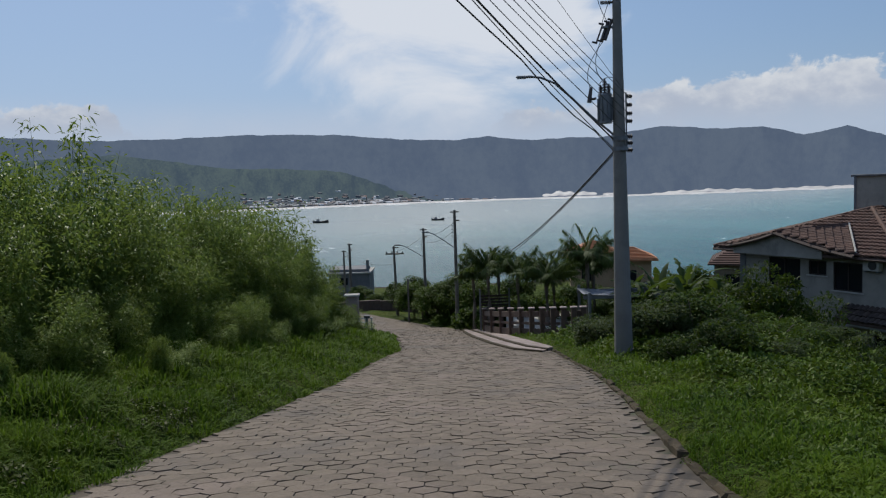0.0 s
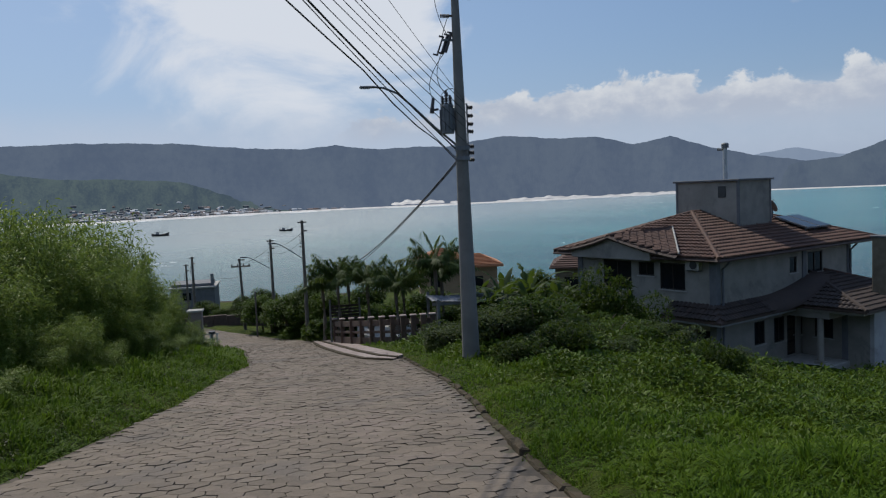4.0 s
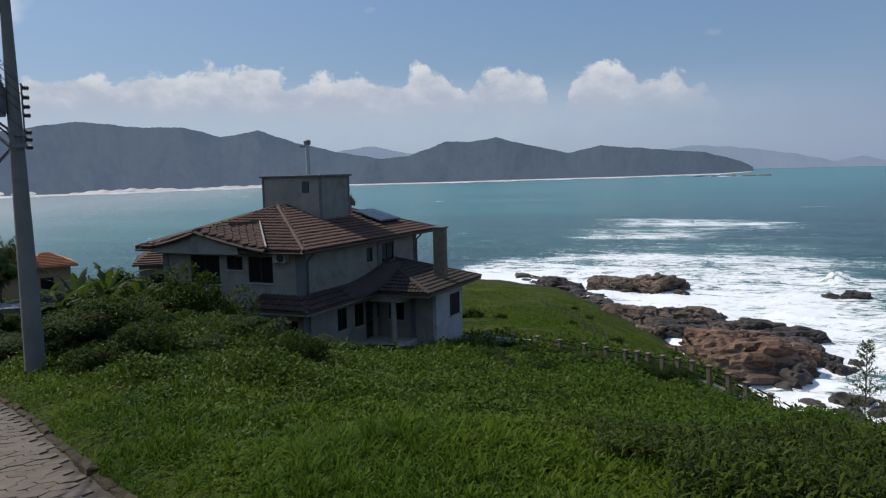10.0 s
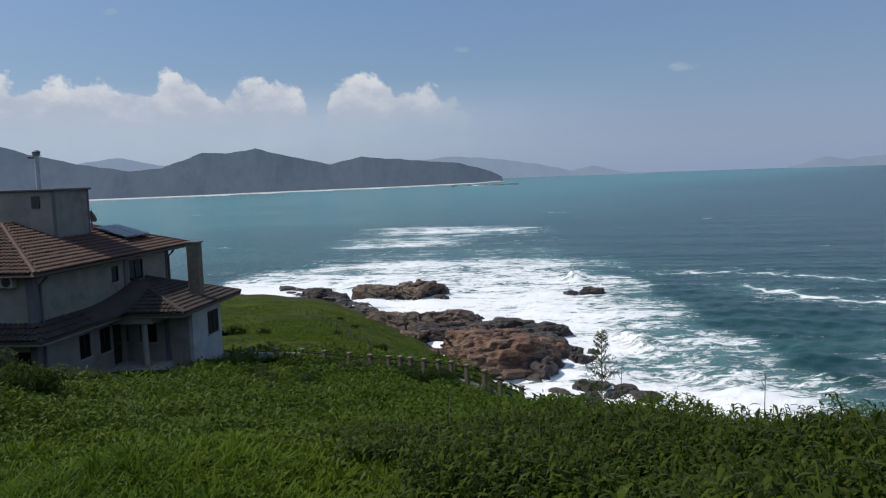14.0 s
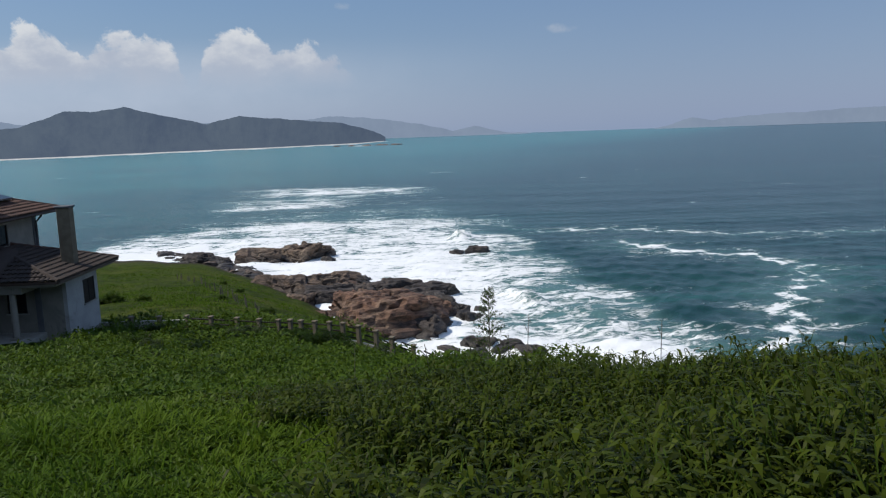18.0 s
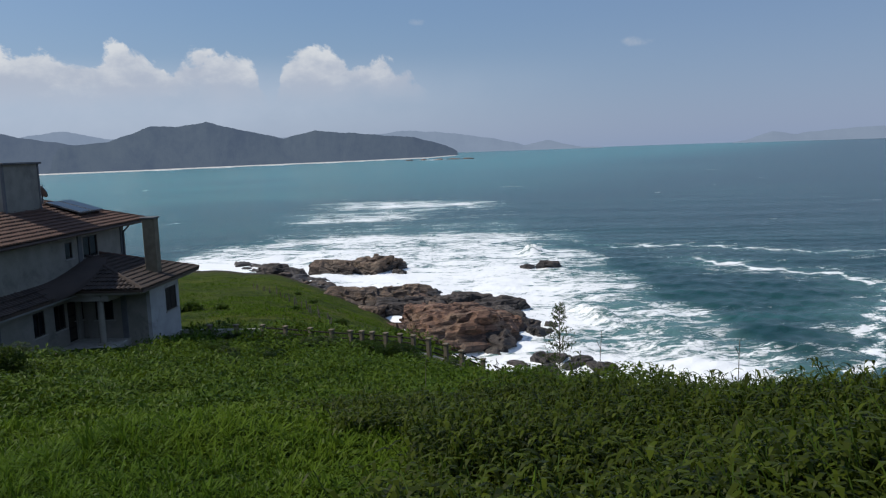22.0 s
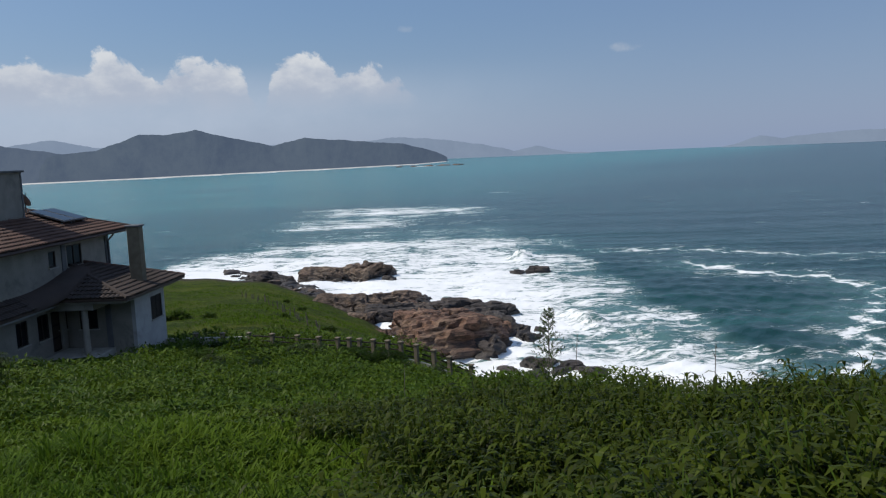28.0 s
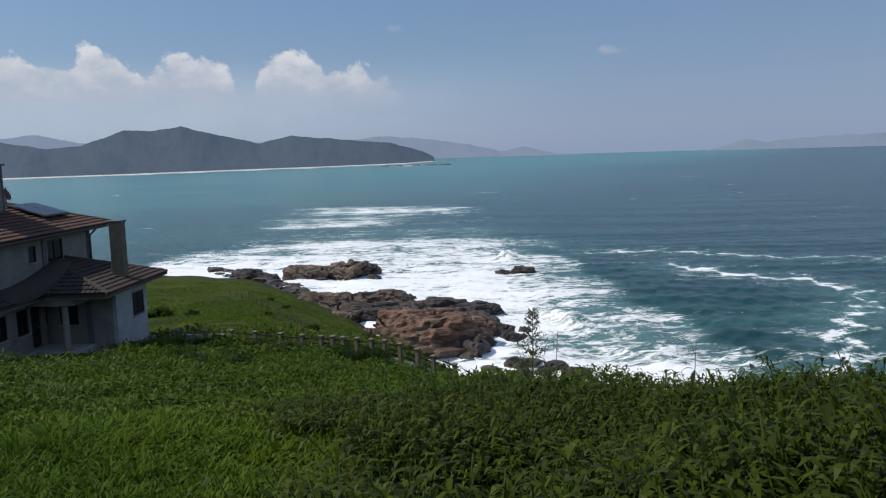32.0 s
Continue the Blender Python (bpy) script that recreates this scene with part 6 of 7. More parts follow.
# ---------------------------------------------------------------- boundary fence below the house
def build_boundary():
    fence = empty("boundary_fence", pose(0, 0, 0), label="ochre concrete posts with dark rails along a low wall", category="fence")
    line = [Vector(p) for p in ((29.2, 35.6, -7.65), (30.2, 34.0, -7.68), (31.1, 32.4, -7.70), (31.8, 31.1, -7.73), (32.5, 29.8, -7.77), (32.8, 28.4, -7.80), (33.1, 26.9, -7.84), (33.3, 25.6, -7.87), (33.5, 24.5, -7.88),
                                (33.7, 23.9, -7.89), (33.8, 23.3, -7.91), (33.9, 22.5, -7.92), (33.9, 21.6, -7.90), (33.9, 20.8, -7.90), (34.1, 20.0, -8.04), (34.3, 19.1, -8.29), (34.5, 18.3, -8.62), (34.9, 17.3, -9.06), (35.2, 16.3, -9.58))]
    for i, c in enumerate(line):
        z = land1(c.x, c.y)
        bm = bmesh.new()
        z = min(z, c.z - 0.8)
        c = Vector((c.x, c.y, 0))
        top = line[i].z - z
        box(bm, (c.x - 0.10, c.y - 0.10, z - 0.4), (c.x + 0.10, c.y + 0.10, z + top - 0.08), 0.015)
        po = part("post", bm, M_POST, fence)
        bm = bmesh.new()
        box(bm, (c.x - 0.14, c.y - 0.14, z + top - 0.07), (c.x + 0.14, c.y + 0.14, z + top), 0.02)
        part("cap", bm, M_POST, po)
        if i + 1 < len(line):
            e = Vector((line[i + 1].x, line[i + 1].y, 0))
            ze = line[i + 1].z - 1.2
            z = line[i].z - 1.2
            d = e - c
            m = pose(c.x, c.y, z, 0, -math.degrees(math.atan2(ze - z, d.length)), math.degrees(math.atan2(d.y, d.x)))
            bm = bmesh.new()
            box(bm, (0.13, -0.08, -0.4), (d.length - 0.13, 0.08, 0.95 if i < 4 else (0.34 if i > 11 else 0.05)), 0.01, m)
            part("base_wall", bm, M_STONE, fence)
            if i >= 4:
                for h in (0.48, 0.74, 1.0):
                    bm = bmesh.new()
                    box(bm, (0.1, -0.025, h - 0.035), (d.length - 0.1, 0.025, h + 0.035), 0.006, m)
                    part("rail", bm, M_FRAME, fence)
    # stakes of an old paddock fence in the field
    pad = empty("paddock_fence", pose(0, 0, 0), label="old grey stakes of a wire fence in the field", category="fence")
    r = random.Random(8)
    for i in range(26):
        f = i / 25
        x, y = np.interp(f, [0, 0.5, 1], [45.5, 55.8, 66.5]) + r.uniform(-0.3, 0.3), np.interp(f, [0, 0.5, 1], [34.7, 47, 62]) + r.uniform(-0.3, 0.3)
        z = land1(x, y)
        bm = bmesh.new()
        rod(bm, (x, y, z - 0.2), (x + r.uniform(-0.15, 0.15), y, z + r.uniform(0.45, 0.85)), 0.05, 0.04, 8)
        part("stake", bm, M_BARK, pad)


build_boundary()


# ---------------------------------------------------------------- far shore: dunes, town, boats
def dune(az0, az1, r0, depth, height, seed):
    a = np.linspace(az0, az1, 60)
    rows = []
    for i in range(8):
        f = i / 7
        prof = (np.sin(np.pi * np.linspace(0.02, 0.98, 60)) ** 0.5) * (0.75 + 0.25 * np.sin(a * 5 + seed) * np.sin(a * 2.1))
        z = SEA + height * prof * math.sin(math.pi * (0.1 + 0.8 * f)) - 0.5
        r = bay_at(a) + r0 + depth * f
        rows.append(np.stack([r * np.sin(np.radians(a)), r * np.cos(np.radians(a)), z], -1))
    v = np.array(rows)
    i, j = np.meshgrid(np.arange(7), np.arange(59), indexing="ij")
    q = (i * 60 + j).ravel()
    return tagged(raw("dune", v.reshape(-1, 3), np.stack([q, q + 1, q + 61, q + 60], 1), M_SAND, smooth=True), "white sand dune on the far beach", "dune", "dunes", kind="structure")


dune(6.6, 11.4, 110, 120, 11.5, 0.3)
dune(11.0, 13.4, 100, 80, 6.5, 1.3)
dune(14.8, 22.5, 70, 60, 7.5, 2.0)
dune(22.0, 29.5, 60, 50, 6.0, 2.6)
dune(-1.6, 0.2, 210, 60, 11.0, 4.0)
dune(1.8, 2.8, 190, 50, 8.5, 5.0)
bm = bmesh.new()
for az0, az1, lift in ((-60, 62, 1.6),):
    pts = []
    for k in range(245):
        a = az0 + (az1 - az0) * k / 244
        r = float(bay_at(a))
        for rr2, zz in ((r - 6, SEA + 0.1), (r + 40, SEA + lift)):
            pts.append(bm.verts.new((rr2 * math.sin(radians(a)), rr2 * math.cos(radians(a)), zz)))
    for k in range(244):
        bm.faces.new((pts[2 * k], pts[2 * k + 2], pts[2 * k + 3], pts[2 * k + 1]))
tagged(part("beach", bm, M_SAND), "narrow pale beach across the bay", "beach", kind="structure")


def build_town():
    rnd = np.random.default_rng(12)
    verts, faces = [], []
    cube = np.array([[0, 0, 0], [1, 0, 0], [1, 1, 0], [0, 1, 0], [0, 0, 1], [1, 0, 1], [1, 1, 1], [0, 1, 1], [0, 0.5, 1.4], [1, 0.5, 1.4]], float)
    cf = np.array([[0, 1, 5, 4], [1, 2, 6, 5], [2, 3, 7, 6], [3, 0, 4, 7], [4, 5, 9, 8], [6, 7, 8, 9]])
    n = 0
    for k in range(560):
        az = rnd.uniform(-14.5, -1.5) if k < 460 else rnd.uniform(-20, 4)
        up = rnd.beta(0.8, 4.0)
        r = float(bay_at(az)) + 45 + up * 260
        w, d, h = rnd.uniform(3, 9), rnd.uniform(3, 6), rnd.uniform(1.5, 2.8)
        x, y = r * math.sin(radians(az)), r * math.cos(radians(az))
        f = max(0.0, (r - float(bay_at(az)) - 12) / (1750 - float(bay_at(az)) - 12))
        el = float(np.interp(az, [-25, -19, -15, -11, -7.5, -5, -1, 3], [2.8, 2.5, 1.9, 1.8, 1.5, 0.8, 0.2, -0.2]))
        crest = 1.6 + 1750 * math.tan(radians(el))
        z = SEA + max(0, crest - SEA) * ((f * f * (3 - 2 * f)) * 0.55 + f * 0.45)
        a = rnd.uniform(-0.5, 0.5)
        c = cube * (w, d, h) - (w / 2, d / 2, 1.0)
        verts.append(np.stack([c[:, 0] * math.cos(a) - c[:, 1] * math.sin(a) + x, c[:, 0] * math.sin(a) + c[:, 1] * math.cos(a) + y, c[:, 2] + z], 1))
        faces.append(cf + n * 10)
        n += 1
    m, tree, bsdf, co = start_mat("town walls and roofs")
    geo = tree.nodes.new("ShaderNodeNewGeometry")
    r = S(tree, geo.outputs["Random Per Island"])
    col = mixed(tree, r.step(0.45, 0.95), (0.12, 0.125, 0.13), (0.72, 0.72, 0.72))
    col = mixed(tree, r.step(0.86, 0.9), col, (0.20, 0.14, 0.12))
    tree.links.new(col, bsdf.inputs["Base Color"])
    bsdf.inputs["Roughness"].default_value = 0.9
    tagged(raw("town", np.concatenate(verts), np.concatenate(faces), m), "seaside town of small pale houses across the bay", "town", kind="stuff")


build_town()


def build_boat(x, y, turn, s, masts, label):
    b = empty("fishing_boat", pose(x, y, SEA, 0, 0, turn), label=label, category="boat")
    n = 14
    v, f = [], []
    for i in range(n):
        t = i / (n - 1) * 2 - 1
        w = 1.5 * (1 - abs(t) ** 3) ** 0.6 + 0.05
        sheer = 1.1 + 0.9 * t * t * (1.2 if t > 0 else 0.6)
        for q in (-1, -0.7, 0, 0.7, 1):
            v.append((t * 5 * s, w * q * s, (sheer if abs(q) == 1 else (0.1 if abs(q) == 0.7 else -0.5)) * s))
        v.append((t * 5 * s, 0, (sheer - 0.25) * s))
    for i in range(n - 1):
        a, c = i * 6, (i + 1) * 6
        for k in range(4):
            f.append((a + k, a + k + 1, c + k + 1, c + k))
        f.append((a + 4, a + 5, c + 5, c + 4)), f.append((a + 5, a, c, c + 5))
    raw("hull", v, f, M_WIRE, b)
    bm = bmesh.new()
    box(bm, (-2.6 * s, -0.9 * s, 0.8 * s), (-0.6 * s, 0.9 * s, 2.4 * s), 0.08)
    c = part("cabin", bm, M_GREYWALL if masts > 1 else M_STEEL, b)
    bm = bmesh.new()
    box(bm, (-2.8 * s, -1.0 * s, 2.4 * s), (-0.3 * s, 1.0 * s, 2.52 * s), 0.03)
    part("cabin_roof", bm, M_STEEL, c)
    for k in range(masts):
        bm = bmesh.new()
        xx = (1.6 - 3.0 * k) * s
        rod(bm, (xx, 0, 0.8 * s), (xx, 0, (5.2 - 0.8 * k) * s), 0.09 * s, 0.06 * s, 8)
        m = part("mast", bm, M_WIRE, b)
        bm = bmesh.new()
        rod(bm, (xx, 0, 2.2 * s), (xx - 2.2 * s, 0, 3.0 * s), 0.06 * s, 0.04 * s, 6)
        part("boom", bm, M_WIRE, m)
    bm = bmesh.new()
    rod(bm, (4.5 * s, 0, 1.9 * s), (1.6 * s, 0, 4.8 * s), 0.03 * s, 0.03 * s, 5), rod(bm, (-4.8 * s, 0, 1.5 * s), (-1.4 * s, 0, 4.0 * s), 0.03 * s, 0.03 * s, 5)
    part("stay", bm, M_WIRE, b)


def on_sea(az, el):
    r = (1.6 - SEA) / math.tan(radians(-el))
    return r * math.sin(radians(az)), r * math.cos(radians(az))


x, y = on_sea(-9.0, -2.18)
build_boat(x, y, 8, 1.05, 2, "dark wooden fishing boat with two masts at anchor")
x, y = on_sea(-0.45, -2.3)
build_boat(x, y, -15, 0.85, 3, "small dark trawler with a cabin at anchor")


# a bare brown shrub above the rocks
def build_bare_shrub(x, y, h, seed):
    r = random.Random(seed)
    b = empty("bare_shrub", pose(x, y, land1(x, y)), label="leafless brown shrub on the bank above the rocks", category="shrub")
    bm = bmesh.new()
    for k in range(9):
        a = k * 0.7 + r.uniform(-0.2, 0.2)
        p = Vector((math.cos(a) * h * 0.3, math.sin(a) * h * 0.3, h * r.uniform(0.55, 0.8)))
        tube(bm, [(0, 0, -0.1), p * 0.5 + Vector((0, 0, 0.1)), p], 0.03, 5, 0.4)
        for j in range(9):
            q = p * r.uniform(0.4, 1.0)
            e = q + Vector((r.uniform(-0.35, 0.35), r.uniform(-0.35, 0.35), r.uniform(0.15, 0.5))) * h * 0.55
            tube(bm, [q, q.lerp(e, 0.5) + Vector((0, 0, 0.05)), e], 0.014, 4, 0.4)
    tagged(part("twigs", bm, M_TWIG, b), kind="stuff")


M_TWIG = surface("reddish brown twigs", (0.10, 0.06, 0.045), (0.17, 0.11, 0.085), 3.0, 0.9, 30, 0.3)
build_bare_shrub(55.0, 34.0, 2.6, 4)
build_bare_shrub(53.4, 31.8, 1.9, 9)


# ---------------------------------------------------------------- plants
def value_noise(x, y, seed=0):
    """Smooth random heights between 0 and 1 over the plane."""
    xi, yi = np.floor(x), np.floor(y)
    fx, fy = x - xi, y - yi
    fx, fy = fx * fx * (3 - 2 * fx), fy * fy * (3 - 2 * fy)

    def h(a, b):
        s = np.sin(a * 127.1 + b * 311.7 + seed * 74.7) * 43758.5453
        return s - np.floor(s)

    return (h(xi, yi) * (1 - fx) + h(xi + 1, yi) * fx) * (1 - fy) + (h(xi, yi + 1) * (1 - fx) + h(xi + 1, yi + 1) * fx) * fy


def leaves(pos, yaw, pitch, length, width, droop=0.3, fold=0.25):
    """Pointed leaves as arrays: six corners each, bent along their length and folded along the middle."""
    n = len(pos)
    cy, sy, cp, sp = np.cos(yaw), np.sin(yaw), np.cos(pitch), np.sin(pitch)
    d = np.stack([cy * cp, sy * cp, sp], 1)
    side = np.stack([-sy, cy, np.zeros(n)], 1)
    up = np.cross(d, side)
    L, W = np.asarray(length)[:, None], np.asarray(width)[:, None]
    p = np.asarray(pos)
    m1 = p + d * L * 0.38
    m2 = p + d * L * 0.72 - np.array([0, 0, 1]) * L * droop * 0.35
    tip = p + d * L * 0.98 - np.array([0, 0, 1]) * L * droop
    v = np.stack([p, m1 + side * W * 0.5 + up * W * fold, m1 - side * W * 0.5 + up * W * fold,
                  m2 + side * W * 0.36 + up * W * fold * 0.6, m2 - side * W * 0.36 + up * W * fold * 0.6, tip], 1)
    f = np.array([[0, 2, 1], [1, 2, 4], [1, 4, 3], [3, 4, 5]])
    return v.reshape(-1, 3), (np.arange(n)[:, None, None] * 6 + f[None]).reshape(-1, 3)


def quick_leaves(pos, yaw, pitch, length, width, droop=0.2):
    """Cheaper leaves for further off: four corners each."""
    n = len(pos)
    cy, sy, cp, sp = np.cos(yaw), np.sin(yaw), np.cos(pitch), np.sin(pitch)
    d = np.stack([cy * cp, sy * cp, sp], 1)
    side = np.stack([-sy, cy, np.zeros(n)], 1)
    L, W = np.asarray(length)[:, None], np.asarray(width)[:, None]
    p = np.asarray(pos)
    tip = p + d * L - np.array([0, 0, 1]) * L * droop
    mid = p + d * L * 0.45
    v = np.stack([p, mid + side * W * 0.5, tip, mid - side * W * 0.5], 1)
    return v.reshape(-1, 3), np.arange(n * 4).reshape(-1, 4)


def merge(chunks):
    vs, fs, n = [], [], 0
    for v, f in chunks:
        vs.append(v), fs.append(f + n)
        n += len(v)
    return np.concatenate(vs), np.concatenate(fs)


def off_house(x, y, pad=0.3):
    dx, dy = x - 19.15, y - 32.79
    c, s = math.cos(radians(25)), math.sin(radians(25))
    u, v = dx * c + dy * s, -dx * s + dy * c
    main = (u > -pad) & (u < 12.4 + pad) & (v > -pad) & (v < 8.7 + pad)
    wing = (u > 1.0 - pad) & (u < 10.8 + pad) & (v > -3.9 - pad) & (v < 0.5)
    return ~(main | wing)


def off_road(x, y, pad=0.05):
    return (x < np.interp(y, ROAD_Y, ROAD_L) - pad) | (x > np.interp(y, ROAD_Y, ROAD_R) + pad + 0.06)


def cover_height(x, y):
    """How high the mat of creepers stands over the soil."""
    xr = x - np.interp(y, ROAD_Y, ROAD_R)
    h = 0.05 + 0.80 * value_noise(x * 0.42, y * 0.42, 1) ** 2.0 + 0.42 * value_noise(x * 1.1, y * 1.1, 2) ** 1.6
    return h * smooth(0.1, 2.5, xr) * (0.42 + 0.58 * smooth(8, 20, np.hypot(x, y)))


def polar_points(n, rnd, r0, r1, a0, a1, power=0.0):
    """Points spread by bearing and by the logarithm of the distance."""
    r = r0 * (r1 / r0) ** rnd.random(n)
    a = np.radians(rnd.uniform(a0, a1, n))
    return r * np.sin(a), r * np.cos(a), r


def build_creepers():
    rnd = np.random.default_rng(21)
    x, y, r = polar_points(620000, rnd, 2.2, 50, 3, 112)
    xr = x - np.interp(y, ROAD_Y, ROAD_R)
    keep = off_road(x, y) & off_house(x, y) & (xr > 0.3 + rnd.random(len(x)) * 1.1) & (y < 37)
    gaps = value_noise(x * 0.8, y * 0.8, 5)
    keep &= (gaps > 0.38) | (rnd.random(len(x)) < 0.30)
    x, y, r = x[keep], y[keep], r[keep]
    h = cover_height(x, y)
    z = land(x, y) + h * rnd.uniform(0.35, 1.05, len(x)) + 0.02
    size = (0.032 + 0.0052 * r) * rnd.uniform(0.7, 1.5, len(x))
    v, f = quick_leaves(np.stack([x, y, z], 1), rnd.uniform(0, math.tau, len(x)), rnd.normal(0.25, 0.5, len(x)), size, size * rnd.uniform(0.30, 0.58, len(x)))
    tagged(raw("creepers", v, f, L_BUSHY), "mat of low green creepers and weeds over the slope", "ground cover", kind="stuff")


def build_grass():
    rnd = np.random.default_rng(22)
    chunks = []
    for n, r0, r1, a0, a1, side in ((300000, 2.0, 46, 4, 100, 1), (300000, 3.2, 46, -58, 1, -1)):
        x, y, r = polar_points(n, rnd, r0, r1, a0, a1)
        # draw the blades together into tussocks
        tx, ty = np.round(x / 0.34) * 0.34, np.round(y / 0.34) * 0.34
        pull = 0.55 * value_noise(x * 2.2, y * 2.2, 31)
        x, y = x + (tx + 0.2 * np.sin(ty * 9) - x) * pull, y + (ty + 0.2 * np.sin(tx * 7) - y) * pull
        xr = x - np.interp(y, ROAD_Y, ROAD_R)
        xl = np.interp(y, ROAD_Y, ROAD_L) - x
        keep = off_road(x, y, -0.12 if side > 0 else -0.35) & off_house(x, y)
        if side > 0:
            tuft = value_noise(x * 0.8, y * 0.8, 5)
            keep &= (xr > -0.05 - 0.12 * value_noise(x * 3, y * 3, 18)) & ((r > 15) | (np.degrees(np.arctan2(x, y)) < 62) | (rnd.random(len(x)) < 0.05)) & ((tuft < 0.40) | (xr < 0.9) | (rnd.random(len(x)) < 0.30)) & (y < 36)
        else:
            keep &= (xl > 0.06 - 0.40 * value_noise(x * 1.6, y * 1.6, 8) ** 2) & (xl < 5.0) & ((value_noise(x * 1.9, y * 1.9, 33) > 0.25) | (rnd.random(len(x)) < 0.3))
        x, y, r = x[keep], y[keep], r[keep]
        m = len(x)
        edge = np.maximum(x - np.interp(y, ROAD_Y, ROAD_R), np.interp(y, ROAD_Y, ROAD_L) - x)
        tall = value_noise(x * 1.1, y * 1.1, 9) * 0.6 + value_noise(x * 3.1, y * 3.1, 19) * 0.4
        ln = (0.10 + 0.46 * tall ** 1.6 + 0.12 * rnd.random(m)) * (0.45 + 0.55 * smooth(0, 1.2, edge)) * (1.5 if side < 0 else 1.1 - 0.35 * smooth(1.0, 4.0, edge))
        pos = np.stack([x, y, land(x, y) - 0.02 + (cover_height(x, y) * 0.5 if side > 0 else 0)], 1)
        wd = 0.005 + 0.0009 * r
        lie = np.where(value_noise(x * 1.7, y * 1.7, 27) > 0.5, 0.6, 1.05)
        chunks.append(leaves(pos, rnd.uniform(0, math.tau, m), lie + rnd.normal(0, 0.32, m), ln, wd * rnd.uniform(0.7, 1.5, m), 0.45, 0.1))
    v, f = merge(chunks)
    tagged(raw("grass", v, f, L_GRASS), "lush bright grass on the verges and the slope", "grass", kind="stuff")


def build_weeds():
    """Tall leafy weeds close by on the right of the road."""
    rnd = np.random.default_rng(23)
    x, y, r = polar_points(13000, rnd, 2.4, 16, 40, 112)
    a = np.degrees(np.arctan2(x, y))
    edge = 57 - 4 * smooth(3, 10, r) + 9 * (value_noise(x, y, 3) - 0.5)
    keep = (x - np.interp(y, ROAD_Y, ROAD_R) > 0.35) & (a > edge) & (value_noise(x * 1.4, y * 1.4, 13) > 0.16)
    x, y, r = x[keep], y[keep], r[keep]
    # single leafy plants among the grass of the left verge
    for n, r0, r1, a0, a1 in ((1500, 5.0, 22, -58, -2),):
        px, py, pr = polar_points(n, rnd, r0, r1, a0, a1)
        gap = np.maximum(px - np.interp(py, ROAD_Y, ROAD_R), np.interp(py, ROAD_Y, ROAD_L) - px)
        ok = (gap > 0.25) & (gap < 4.5) & (value_noise(px * 0.7, py * 0.7, 15) > 0.42)
        x, y, r = np.concatenate([x, px[ok]]), np.concatenate([y, py[ok]]), np.concatenate([r, pr[ok]])
    chunks, stems = [], []
    for px, py, pr in zip(x, y, r):
        h = (0.16 + 0.34 * float(value_noise(np.array([px * 0.9]), np.array([py * 0.9]), 4)[0])) * rnd.uniform(0.75, 1.2)
        h *= 1 - 0.55 * float(smooth(5, 10, np.array([pr]))[0])
        base = np.array([px, py, land1(px, py) + 0.04])
        lean = rnd.normal(0, 0.42, 2)
        n = int(rnd.integers(10, 16))
        t = np.linspace(0.18, 1.0, n)
        pos = base + np.stack([lean[0] * h * t, lean[1] * h * t, h * t], 1)
        yaw = np.arange(n) * 2.4 + rnd.uniform(0, 6)
        ln = rnd.uniform(0.06, 0.155, n) * (1.1 - 0.2 * t)
        chunks.append(leaves(pos, yaw, rnd.normal(0.15, 0.42, n) + 0.15 * t, ln, ln * rnd.uniform(0.15, 0.24, n), 0.5, 0.22))
        s = 0.0025
        q = base + np.array([lean[0] * h, lean[1] * h, h])
        sv = np.array([base + [s, 0, 0], base + [-s, s, 0], base + [-s, -s, 0], q + [s, 0, 0], q + [-s, s, 0], q + [-s, -s, 0]])
        stems.append((sv, np.array([[0, 1, 4, 3], [1, 2, 5, 4], [2, 0, 3, 5]])))
    v, f = merge(chunks)
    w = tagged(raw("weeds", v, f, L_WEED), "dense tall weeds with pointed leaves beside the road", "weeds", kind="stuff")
    v, f = merge(stems)
    tagged(raw("stems", v, f, L_BUSH, w), kind="stuff")
    # thin dry stalks that stand out against the water
    for px, py, h, lx in ((8.2, 2.6, 0.95, 0.1), (7.2, 3.3, 0.75, -0.12), (8.4, 1.2, 0.8, 0.06), (10.2, 6.0, 0.9, 0.05)):
        st = empty("dry_stalk", pose(px, py, land1(px, py)), label="thin dry weed stalk above the leaves", category="stalk", group="dry stalks")
        bm = bmesh.new()
        tube(bm, [(0, 0, 0), (lx * 0.3, 0, h * 0.6), (lx, 0, h)], 0.006, 5, 0.5)
        part("stem", bm, M_BARK, st)
        bm = bmesh.new()
        tube(bm, [(lx * 0.6, 0, h * 0.8), (lx * 0.6 - 0.08, 0.02, h * 0.92)], 0.004, 4), tube(bm, [(lx * 0.9, 0, h * 0.95), (lx + 0.06, 0, h * 0.9)], 0.004, 4)
        part("twig", bm, M_BARK, st)


